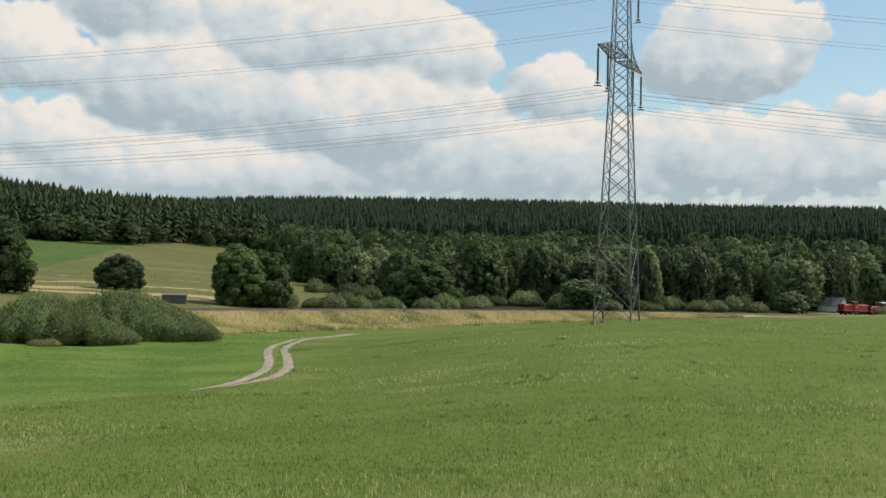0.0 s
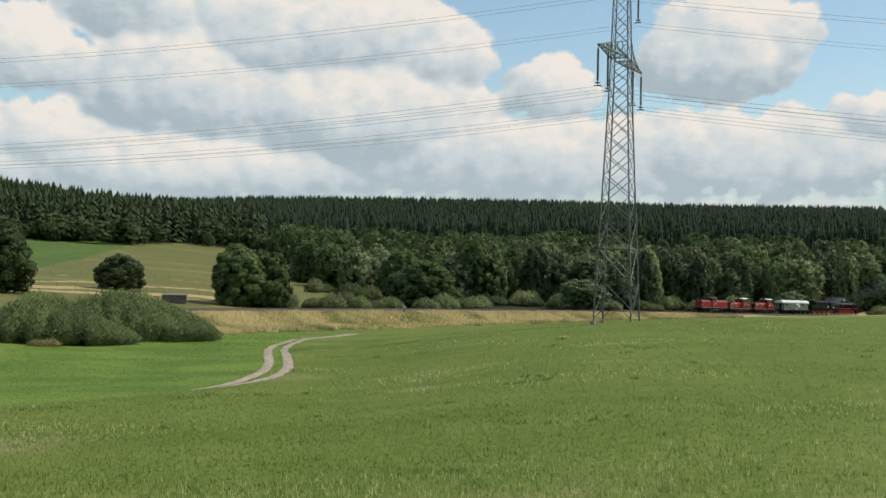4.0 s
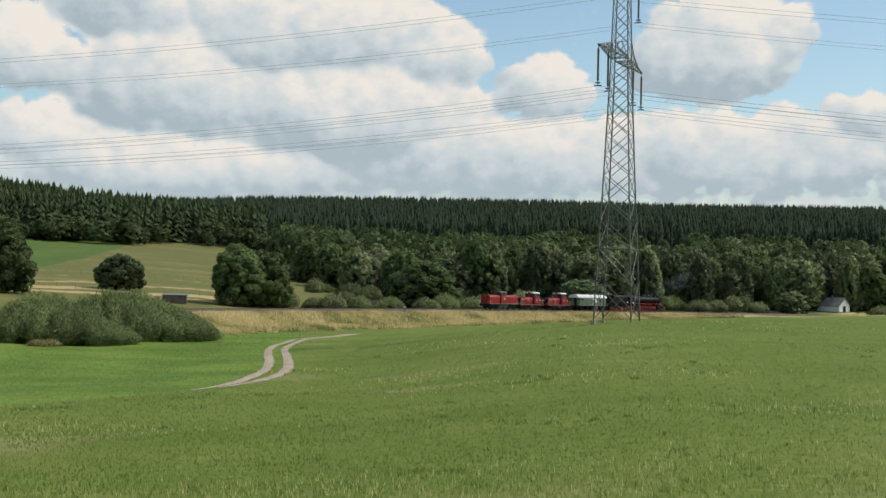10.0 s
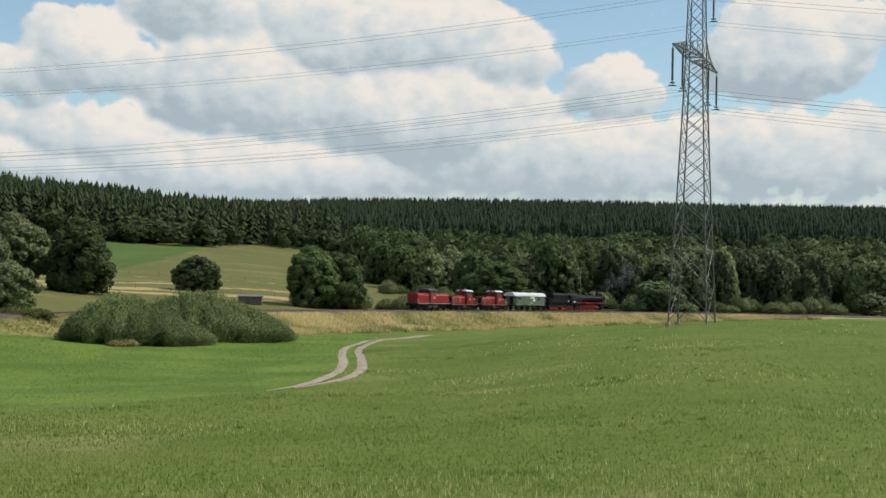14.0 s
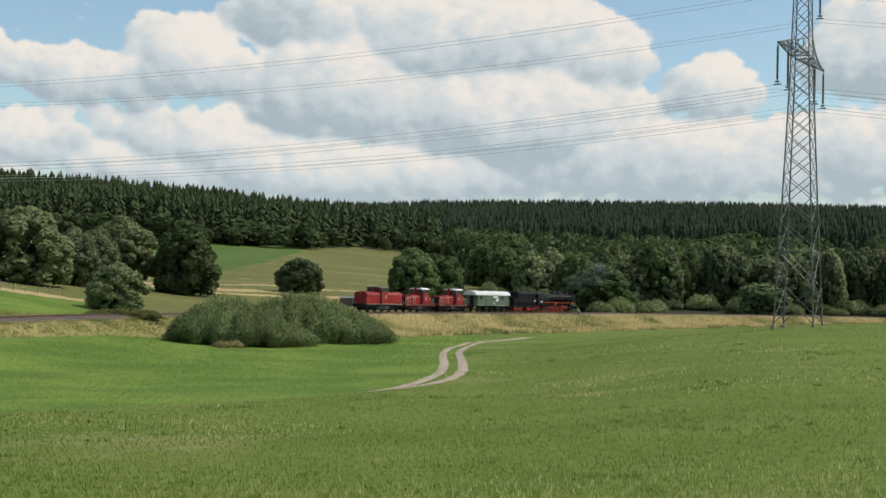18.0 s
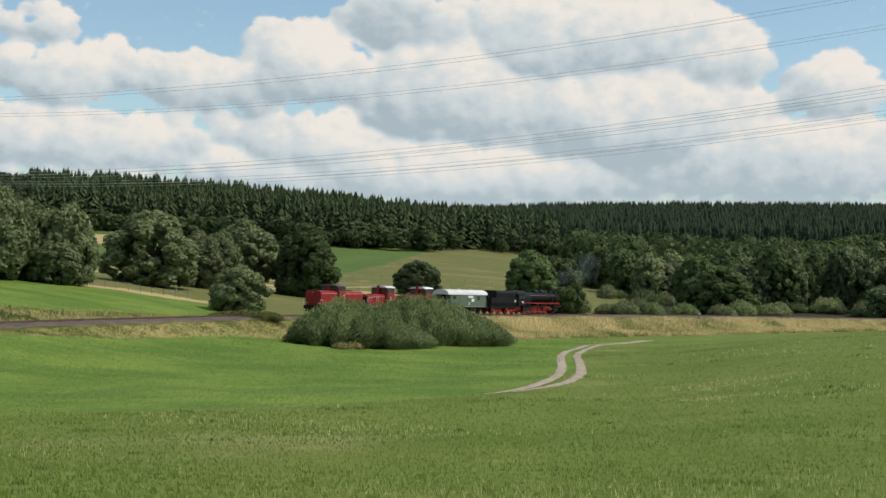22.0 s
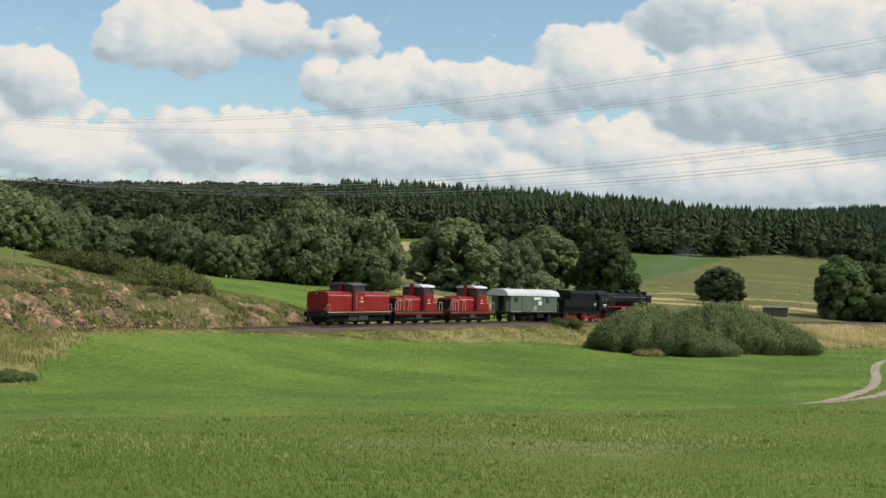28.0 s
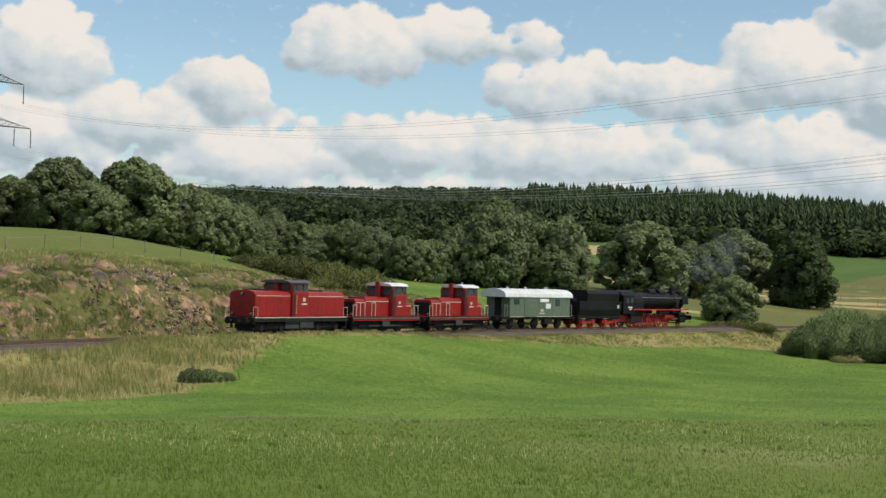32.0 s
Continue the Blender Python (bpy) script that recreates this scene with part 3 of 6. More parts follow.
# ---- farm track with two wheel ruts ----
def rut(points, width, seed):
    rng = random.Random(seed)
    p = np.array(points)
    t = np.concatenate([[0], np.cumsum(np.hypot(*np.diff(p, axis=0).T))])
    tt = np.arange(0, t[-1], 0.6)
    x, y = (smooth(np.interp(tt, t, p[:, i])[:, None], 14, 0)[:, 0] for i in (0, 1))
    dx, dy = np.gradient(x), np.gradient(y)
    l = np.hypot(dx, dy)
    V, F = [], []
    for k in range(len(tt)):
        fade = min(1, k / 6, (len(tt) - 1 - k) / 14)
        for j, q in enumerate((-1, -0.5, 0, 0.5, 1)):
            w = width * fade / 2 * q * (1 + rng.uniform(-0.2, 0.2) * (abs(q) == 1)) + 0.01 * q
            a, b = x[k] - dy[k] / l[k] * w, y[k] + dx[k] / l[k] * w
            V.append((a, b, gz(a, b) + (0.05 - 0.03 * abs(q))))
        if k:
            F += [(k * 5 + j, k * 5 + j + 1, k * 5 - 5 + j + 1, k * 5 - 5 + j) for j in range(4)]
    return mesh_from("rut", V, F, M_GRAVEL, True)


road = tagged(new("farm_track"), "pale gravel farm track of two wheel ruts winding through the meadow", "track", kind="structure")
part("rut", rut([(-13.5, 204), (-15.7, 196.6), (-18.6, 187.0), (-20.5, 179), (-20.6, 161.7), (-19.5, 144.7), (-17.9, 132.6), (-15.8, 118.2), (-14.8, 109.3), (-13.9, 99.4), (-13.5, 90.3), (-13.9, 84.9), (-14.8, 80.4), (-15.4, 77)], 0.85, 1), M_GRAVEL, road)
part("rut", rut([(-12.5, 204), (-14.6, 196.8), (-17.0, 187.7), (-18.9, 180), (-19.2, 171.7), (-19.0, 162.2), (-17.7, 144.5), (-15.9, 132.2), (-14.1, 118.4), (-12.9, 108.8), (-12.1, 98.3), (-11.8, 92.6), (-12.1, 89.0), (-13.1, 84.9), (-14.3, 80)], 0.85, 2), M_GRAVEL, road)


# ---- railway ----
def ribbon(name, s0, s1, step, section, material):
    """Sweeps a cross-section (side, height) along the track."""
    V, F = [], []
    ss = np.arange(s0, s1, step)
    k = len(section)
    for i, s in enumerate(ss):
        p, th = on_track(s), float(np.interp(s, TS, TH))
        for a, h in section:
            V.append((p.x - math.sin(th) * a, p.y + math.cos(th) * a, p.z + h))
        if i:
            F += [(i * k + j, i * k + j + 1, i * k - k + j + 1, i * k - k + j) for j in range(k - 1)]
    return mesh_from(name, V, F, material)


railway = tagged(new("railway_track"), "single railway line of rusty rails on dark ballast", "railway", kind="structure")
part("ballast", ribbon("ballast", -150, 460, 1.5, [(-2.6, -0.75), (-1.75, -0.22), (0, -0.2), (1.75, -0.22), (2.6, -0.75)], M_BALLAST), M_BALLAST, railway)
for side in (-0.75, 0.75):
    part("rail", ribbon("rail", -150, 460, 1.5, [(side - 0.07, -0.17), (side - 0.02, -0.13), (side - 0.035, -0.03), (side - 0.035, 0), (side + 0.035, 0),
                                                (side + 0.035, -0.03), (side + 0.02, -0.13), (side + 0.07, -0.17)], M_RAIL), M_RAIL, railway)


# ---- trees ----
def tri_mesh(name, V, F, material, normals=None, smooth_shade=True):
    """Mesh of triangles from arrays."""
    me = bpy.data.meshes.new(name)
    me.vertices.add(len(V))
    me.vertices.foreach_set("co", V.astype(np.float32).ravel())
    me.loops.add(len(F) * 3)
    me.loops.foreach_set("vertex_index", F.astype(np.int32).ravel())
    me.polygons.add(len(F))
    me.polygons.foreach_set("loop_start", np.arange(0, len(F) * 3, 3))
    me.update(calc_edges=True)
    if smooth_shade:
        me.polygons.foreach_set("use_smooth", [True] * len(F))
    me.materials.append(material)
    if normals is not None:
        me.normals_split_custom_set_from_vertices(normals.tolist())
    return me


def unit(a):
    return a / np.maximum(np.linalg.norm(a, axis=-1, keepdims=True), 1e-9)


def leaf_cloud(seed, blobs, count, size, upright=False, middle=4.5):
    """Pointed leaf sprays over and a little inside the shells of overlapping blobs; gives corners, faces and soft normals."""
    rng = np.random.default_rng(seed)
    B = np.array(blobs)
    vol = (B[:, 3] * B[:, 4] * B[:, 5]) ** 0.7
    b = B[rng.choice(len(B), count, p=vol / vol.sum())]
    u = unit(rng.normal(0, 1, (count, 3)) + [0, 0, 0.15])
    q = 1.16 - 0.6 * rng.random(count) ** 1.6
    c = b[:, :3] + u * b[:, 3:] * q[:, None]
    keep = c[:, 2] > 0.1
    c, u = c[keep], u[keep]
    k = len(c)
    n = unit(u + rng.normal(0, 0.5, (k, 3)) + [0, 0, 0.25])
    if upright:
        up = unit(rng.normal(0, 0.28, (k, 3)) + [0, 0, 1] + u * 0.35)
        t = unit(np.cross(up, n))
        a1, a2 = t * size * rng.uniform(0.3, 0.55, (k, 1)), up * size * rng.uniform(1.1, 2.3, (k, 1))
    else:
        t = unit(np.cross(n, rng.normal(0, 1, (k, 3))))
        s = size * rng.uniform(0.65, 1.45, (k, 1))
        a1, a2 = t * s, np.cross(n, t) * s * rng.uniform(0.9, 1.4, (k, 1))
    V = np.stack([c - a1 * 0.5 - a2 * 0.4, c + a1 * 0.5 - a2 * 0.35, c + a2 * 0.65], 1).reshape(-1, 3)
    F = np.arange(k * 3).reshape(-1, 3)
    # a spray shares the light of the bough that it covers
    out = unit(np.stack([c[:, 0], c[:, 1], (c[:, 2] - middle) * 0.9], -1))
    N = np.repeat(unit(n * 1.0 + u * 0.25 + out * 0.5), 3, axis=0)
    return V, F, N


def limb(V, F, p, q, r0, r1, n=6):
    d = (q - p).normalized()
    a = d.orthogonal().normalized()
    b = d.cross(a)
    k = len(V)
    for c, r in ((p, r0), (q, r1)):
        V += [c + (a * math.cos(6.283 * i / n) + b * math.sin(6.283 * i / n)) * r for i in range(n)]
    F += [(k + i, k + (i + 1) % n, k + n + (i + 1) % n, k + n + i) for i in range(n)]


PROFILES = {
    "oval": ([0.6, 2, 4, 6.5, 9, 10.8, 11.8], [3.3, 4.2, 4.6, 4.2, 3.0, 1.7, 0.3]),
    "round": ([0.5, 2, 4.5, 7.5, 9.8, 11.2, 11.9], [3.8, 4.5, 4.7, 4.3, 3.2, 1.8, 0.4]),
    "slim": ([0.6, 2.5, 5, 8, 10, 11.4, 12], [3.6, 4.3, 4.4, 3.6, 2.5, 1.3, 0.2])}


def crown_blobs(rng, style):
    """Blobs of a crown for a tree 12 m high and 10 m wide."""
    out = []
    if style == "mound":
        for i in range(40):
            a, q = 2.4 * i + rng.uniform(-0.4, 0.4), 4.3 * math.sqrt((i + 0.5) / 40)
            top = 11.0 * math.sqrt(max(0.02, 1 - (q / 4.75) ** 2)) * rng.uniform(0.88, 1.0)
            s = rng.uniform(1.0, 1.5)
            out.append((q * math.cos(a), q * math.sin(a), top * 0.52, s, s, max(1.2, top * 0.5)))
        return out
    hs, ws = PROFILES[style]
    n, lean = 120, rng.uniform(-0.5, 0.5)
    wave = [rng.uniform(0, 6.28) for _ in range(3)]
    for i in range(n):
        h = 0.6 + 10.6 * ((i + rng.random()) / n) ** 0.9
        a = 2.39996 * i + rng.uniform(-0.3, 0.3)
        s = rng.choice((0.5, 0.65, 0.8, 1.0, 1.3)) * rng.uniform(0.9, 1.1) * (0.75 if h > 10 else 1.0)
        reach = np.interp(h, hs, ws) * (1 + 0.13 * math.sin(2 * a + wave[0] + h * 0.3) + 0.10 * math.sin(3 * a + wave[1] - h * 0.6))
        q = max(0.0, reach - s * rng.choice((0.3, 0.6, 1.0, 1.9)))
        tall = s * (rng.uniform(1.1, 1.6) if style == "slim" else rng.uniform(0.8, 1.15))
        out.append((q * math.cos(a) + lean * h / 12, q * math.sin(a), min(h, 11.9 - tall * 0.8), s, s, tall))
    return out


CROWNS = {}


def crown_mesh(style, variant, material, count, size):
    key = (style, variant, material.name, count, size)
    if key not in CROWNS:
        rng = random.Random(style + str(variant))
        blobs = crown_blobs(rng, style)
        V, F, N = leaf_cloud(variant * 7 + len(style), blobs, count, size, style == "mound")
        CROWNS[key] = (tri_mesh("crown", V, F, material, N), blobs)
    return CROWNS[key]


def trunk_mesh(style, variant, blobs):
    key = ("trunk", style, variant)
    if key not in CROWNS:
        rng = random.Random(variant)
        V, F = [], []
        top = Vector((rng.uniform(-0.3, 0.3), rng.uniform(-0.3, 0.3), 7.5))
        limb(V, F, Vector((0, 0, -0.6)), Vector((0, 0, 2.2)), 0.38, 0.28)
        limb(V, F, Vector((0, 0, 2.1)), top, 0.28, 0.12)
        for b in blobs[::4]:
            z = max(1.2, min(6.5, b[2] * 0.55))
            limb(V, F, Vector((0, 0, z)), Vector(b[:3]), 0.13, 0.04, 5)
        CROWNS[key] = mesh_from("trunk", V, F, M_BARK, True)
    return CROWNS[key]


def tree(name, az, r, h, w, style, variant, material, label, category="tree", group="", detail=1):
    x, y = polar(az, r)
    count, size = (27000, 0.40) if detail else (6000, 0.7)
    if style == "mound":
        count, size = (30000, 0.30) if detail else (5000, 0.6)
    cm, blobs = crown_mesh(style, variant, material, count, size)
    root = tagged(new(name), label, category, group)
    rng = random.Random(az * 100 + r)
    wide, tall = (9.3, 12) if style == "mound" else (8.7, 11.8)
    root.matrix_basis = Matrix.Translation((x, y, gz(x, y) - 0.05)) @ Matrix.Rotation(rng.uniform(0, 6.28), 4, "Z") @ Matrix.Diagonal((w / wide, w / wide, h / tall, 1))
    part("trunk", trunk_mesh(style, variant, blobs), M_BARK, root)
    part("crown", cm, material, root)
    return root


# single trees: azimuth, distance, height, width
L_FIELD = "broad leafy green tree standing at the field edge"
for az, r, h, w, st, vr in ((-25.9, 246, 14.1, 15.0, "oval", 1), (-23.9, 268, 11.6, 9.0, "oval", 2), (-21.9, 290, 15.1, 13.5, "oval", 3), (-22.9, 282, 12.0, 8.0, "round", 1),
                            (-32.4, 205, 14.2, 9.6, "oval", 4), (-31.3, 213, 12.4, 8.0, "oval", 5), (-30.2, 212, 11.6, 8.2, "oval", 1), (-29.3, 210, 12.6, 7.8, "oval", 2), (-29.9, 206, 6.5, 7, "round", 2),
                            (-33.3, 208, 7.4, 7, "round", 3)):
    tree("field_tree", az, r, h, w, st, vr, M_LEAF, L_FIELD, group="trees at the field edge")
tree("dark_tree", -19.16, 283, 14.6, 11.8, "round", 4, M_WOOD, "dense dark green round tree behind the railway", group="trees at the field edge")
tree("young_tree", -22.07, 197, 7.3, 7.2, "oval", 6, M_LEAF, "small bright green tree beside the railway line")
tree("pasture_tree", -14.11, 320, 8.6, 9.2, "round", 5, M_LEAF_DARK, "dark round tree alone on the dry pasture", category="tree")
tree("twin_tree", -9.1, 299, 13.8, 12.5, "oval", 3, M_WOOD, "leafy green tree with a bushy neighbour by the pasture")
tree("twin_tree", -7.9, 303, 13.2, 11.5, "round", 1, M_WOOD, "leafy green tree with a bushy neighbour by the pasture")
# row of trees below the hill
row = ((-45.0, 176, 7.9, 7, 1), (-44.0, 182, 7.6, 6.6, 2), (-43.1, 186, 6.4, 5, 4), (-42.35, 205, 8.6, 5.6, 3), (-41.4, 205, 7.2, 7, 5), (-40.6, 206, 7.3, 7.5, 1), (-39.6, 208, 7.6, 6.5, 6), (-39.0, 205, 8.4, 6.4, 2),
       (-38.0, 203, 8.0, 6.2, 4), (-37.3, 204, 6.4, 6, 5), (-36.6, 199, 6.7, 5.4, 3), (-35.9, 201, 6.6, 5.6, 1), (-35.2, 203, 6.9, 5.6, 6), (-34.2, 205, 9.4, 6.0, 2))
for az, r, h, w, vr in row:
    tree("hedgerow_tree", az, r, h, w, "oval" if vr % 2 else "round", vr, M_LEAF, "mid-green tree in the long row behind the green field", group="row of trees behind the hill")
for az, r, h, w, vr in ((-51.5, 172, 9.4, 8.2, 1), (-50.1, 168, 6.4, 6, 5), (-48.3, 172, 10.6, 9.5, 3), (-46.9, 176, 8.6, 8, 2), (-46.0, 176, 8.8, 7.5, 4), (-53.6, 176, 6.8, 7, 6), (-55.5, 174, 8, 8, 1), (-52.6, 186, 7.5, 7, 3), (-49.2, 184, 8, 7, 2)):
    tree("hilltop_tree", az, r, h, w, "round" if vr % 2 else "oval", vr, M_LEAF, "leafy tree on the grassy hill above the cutting", group="trees on the hill")
M_BROOM = leaf_mat("broom_leaves", (0.17, 0.18, 0.06), (0.085, 0.10, 0.032), 0.35)
M_WEED = leaf_mat("weeds", (0.44, 0.38, 0.18), (0.22, 0.22, 0.08), 0.4)
# bushes on the shoulder of the hill
for az, r, h, w, vr in ((-43.4, 136, 1.3, 5, 3), (-42.4, 134, 1.9, 6, 1), (-41.4, 132, 2.6, 6, 2), (-40.6, 133, 2.2, 5, 3), (-39.7, 131, 2.9, 6, 1), (-38.9, 129, 2.7, 5, 2), (-38.2, 131, 3.1, 4.5, 3), (-37.4, 131, 2.3, 4, 1), (-40.2, 126, 1.2, 4, 2), (-38.9, 122, 1.0, 3.5, 3)):
    tree("hill_bush", az, r, h, w, "mound", vr, M_BROOM, "low dark green broom bush on the hillside", "bush", "bushes on the hillside", 0)
# the large sallow thicket before the railway: two mounds, one before the other
for az, r, h, w, vr in ((-18.95, 150, 3.0, 5, 1), (-18.38, 150, 4.9, 7, 2), (-17.68, 151, 6.2, 8, 3), (-16.99, 151, 6.0, 8, 1), (-16.29, 151, 5.1, 7.5, 2), (-15.60, 151, 4.2, 7, 3), (-14.90, 152, 3.3, 6, 1), (-14.20, 153, 2.4, 5, 2),
                        (-15.51, 160, 5.6, 8, 3), (-14.73, 161, 6.5, 8.5, 1), (-13.94, 162, 6.9, 9, 2), (-13.25, 164, 6.4, 9, 3), (-12.55, 166, 5.7, 8.5, 1), (-11.86, 168, 4.8, 8, 2), (-11.16, 170, 3.7, 7, 3), (-10.59, 172, 2.5, 5, 1)):
    tree("sallow_bush", az, r, h, w, "mound", vr, M_LEAF_GREY, "grey-green sallow bush of upright shoots in the meadow", "bush", "sallow thicket", 1)
# low scrub and weeds on the mown field
for az, r, h, w, m, label in ((-45.75, 74, 0.9, 1.6, M_LEAF_GREY, "low dark bramble scrub before the rough bank"), (-45.0, 74.5, 0.8, 1.7, M_LEAF_GREY, "low dark bramble scrub before the rough bank"), (-44.4, 75, 0.55, 1.4, M_LEAF_GREY, "low dark bramble scrub before the rough bank"),
                              (-22.6, 165, 1.3, 5, M_BROOM, "low olive scrub on the railway bank"), (-21.7, 164, 1.5, 5, M_BROOM, "low olive scrub on the railway bank"), (-20.8, 162, 1.3, 4, M_BROOM, "low olive scrub on the railway bank"),
                              (-17.5, 145, 0.9, 2.2, M_WEED, "brown dry weeds in the mown field"), (-17.0, 146.5, 1.0, 2.4, M_WEED, "brown dry weeds in the mown field")):
    tree("scrub_bush", az, r, h, w, "mound", 1, m, label, "bush", "low scrub", 0)
# pale willows and scrub along the far side of the line
for az, r, h, w, st, m in ((6.25, 374, 8.7, 13, "round", M_LEAF_PALE), (5.3, 370, 5.2, 8, "mound", M_LEAF_PALE), (11.3, 394, 3.9, 8, "mound", M_LEAF), (12.3, 396, 3.2, 4.5, "mound", M_LEAF),
                           (13.85, 398, 4.0, 7, "mound", M_LEAF), (15.26, 402, 6.6, 9, "round", M_LEAF), (9.4, 388, 2.6, 6, "mound", M_LEAF), (7.6, 380, 3.4, 6, "mound", M_LEAF)):
    tree("willow" if m is M_LEAF_PALE else "scrub_bush", az, r, h, w, st, 2, m, "pale silvery green willow beside the railway" if m is M_LEAF_PALE else "small green bush beside the railway", "tree" if m is M_LEAF_PALE else "bush", "", 0)
tree("willow", -0.9, 349, 12.5, 16, "round", 3, M_WOOD, "broad dark green willow beside the railway")
rng = random.Random(11)
for k in range(26):
    az = rng.uniform(-9.4, 1.8)
    r = np.interp(az, [-10, 2], [292, 336]) + rng.uniform(0, 16)
    tree("lineside_bush", az, r, rng.uniform(3, 5.2), rng.uniform(5, 8), "mound", rng.randrange(1, 4), (M_LEAF, M_LEAF_GREY)[k % 2], "low green bush in the scrub behind the railway", "bush", "scrub behind the railway", 0)
for k in range(46):
    az = rng.uniform(-6.0, 19.5)
    r = np.interp(az, [-7, -3, 0, 6, 9, 21], [385, 368, 362, 386, 394, 430]) + rng.uniform(-4, 9)
    if 15.4 < az < 18.6:
        continue
    tree("lineside_bush", az, r, rng.uniform(2.8, 5.5), rng.uniform(5, 9), "mound", rng.randrange(1, 4), (M_WOOD, M_LEAF_DARK, M_LEAF)[k % 3], "dark green bush at the foot of the wood", "bush", "scrub behind the railway", 0)
# the wood behind the railway
for k in range(295):
    az = rng.uniform(-6.8, 21.0)
    near = np.interp(az, [-7, -3, 0, 6, 9, 21], [410, 385, 372, 396, 400, 440])
    deep = rng.random() ** 1.7
    r = near + deep * 230
    st = rng.choice(("oval", "slim", "slim", "slim", "round")) if az > 1 else rng.choice(("oval", "round", "round"))
    h = rng.uniform(9.5, 15) if az < 1 else rng.uniform(12, 18.5)
    tree("woodland_tree", az, r, h, rng.uniform(8, 12.5) if st != "slim" else rng.uniform(6.5, 9.5), st, rng.randrange(1, 7), rng.choice((M_WOOD, M_WOOD, M_WOOD, M_LEAF_DARK, M_LEAF) if az < 4 else (M_LEAF, M_LEAF, M_WOOD, M_LEAF_GREY, M_LEAF_DARK)), "tall green broadleaf tree in the wood behind the railway", group="trees of the wood", detail=0)


# ---- forests of the ridge ----
def conifer(rng, w):
    """A spruce one metre high: drooping tiers of ragged boughs."""
    v, f = [], []
    tiers, n = 4, 4
    for t in range(tiers):
        z0 = 0.1 + 0.84 * t / tiers
        rad = w * (1 - t / tiers) ** 0.85
        top = len(v)
        v.append((0, 0, min(z0 + 0.36, 1)))
        for k in range(n * 2):
            a = math.pi * k / n + rng.uniform(0, 0.3)
            q = rad * ((1.0 if k % 2 else 0.55) + rng.uniform(-0.12, 0.12))
            v.append((q * math.cos(a), q * math.sin(a), z0 - (0.05 if k % 2 else 0) + rng.uniform(-0.02, 0.02)))
        f += [(top, top + 1 + k, top + 1 + (k + 1) % (n * 2)) for k in range(n * 2)]
    return np.array(v), np.array(f)


def crown_lump(rng):
    """A rounded broadleaf crown one metre high, of leaf clumps."""
    blobs = [(rng.uniform(-0.18, 0.18), rng.uniform(-0.18, 0.18), rng.uniform(0.25, 0.75), 0.24, 0.24, 0.24) for _ in range(7)]
    V, F, N = leaf_cloud(rng.randrange(999), blobs, 400, 0.115, middle=0.45)
    return V, F


def bough_conifer(rng, w, droop, power):
    """A conifer one metre high: whorls of single drooping boughs on a bare stem's upper part."""
    v, f = [], []
    tiers = 13
    for t in range(tiers):
        z = 0.16 + 0.8 * t / tiers
        rad = w * (1 - t / tiers) ** power
        n = 8 if t < 9 else 5
        for k in range(n):
            a = 6.283 * (k + 0.37 * t) / n + rng.uniform(-0.3, 0.3)
            q, h = rad * rng.uniform(0.6, 1.2), z + rng.uniform(-0.04, 0.04)
            c, d = math.cos(a), math.sin(a)
            wide = max(0.022, q * 0.34)
            i = len(v)
            v += [(0, 0, h + 0.05), (c * q * 0.6 - d * wide, d * q * 0.6 + c * wide, h - droop * 0.5), (c * q, d * q, h - droop), (c * q * 0.6 + d * wide, d * q * 0.6 - c * wide, h - droop * 0.5)]
            f += [(i, i + 1, i + 2), (i, i + 2, i + 3)]
    i = len(v)
    v += [(0.02, 0, 0.88), (-0.012, 0.018, 0.88), (-0.012, -0.018, 0.88), (0, 0, 1.0)]
    f += [(i, i + 1, i + 3), (i + 1, i + 2, i + 3), (i + 2, i, i + 3)]
    return np.array(v), np.array(f)


def spread_wood(name, kinds, spots, heights, slim, material, seed):
    rng = random.Random(seed)
    xy = np.array([polar(a, r) for a, r in spots])
    zs = ground(xy[:, 0], xy[:, 1])
    V, F, b = [], [], 0
    for (x, y), z in zip(xy, zs):
        kv, kf = kinds[rng.randrange(len(kinds))]
        h = rng.uniform(*heights)
        w = h * rng.uniform(*slim)
        a = rng.uniform(0, 6.28)
        c, s = math.cos(a), math.sin(a)
        p = np.stack([x + (kv[:, 0] * c - kv[:, 1] * s) * w, y + (kv[:, 0] * s + kv[:, 1] * c) * w, z + kv[:, 2] * h - 0.3], -1)
        V.append(p)
        F.append(kf + b)
        b += len(p)
    V, F = np.concatenate(V), np.concatenate(F)
    return tri_mesh(name, V, F, material)


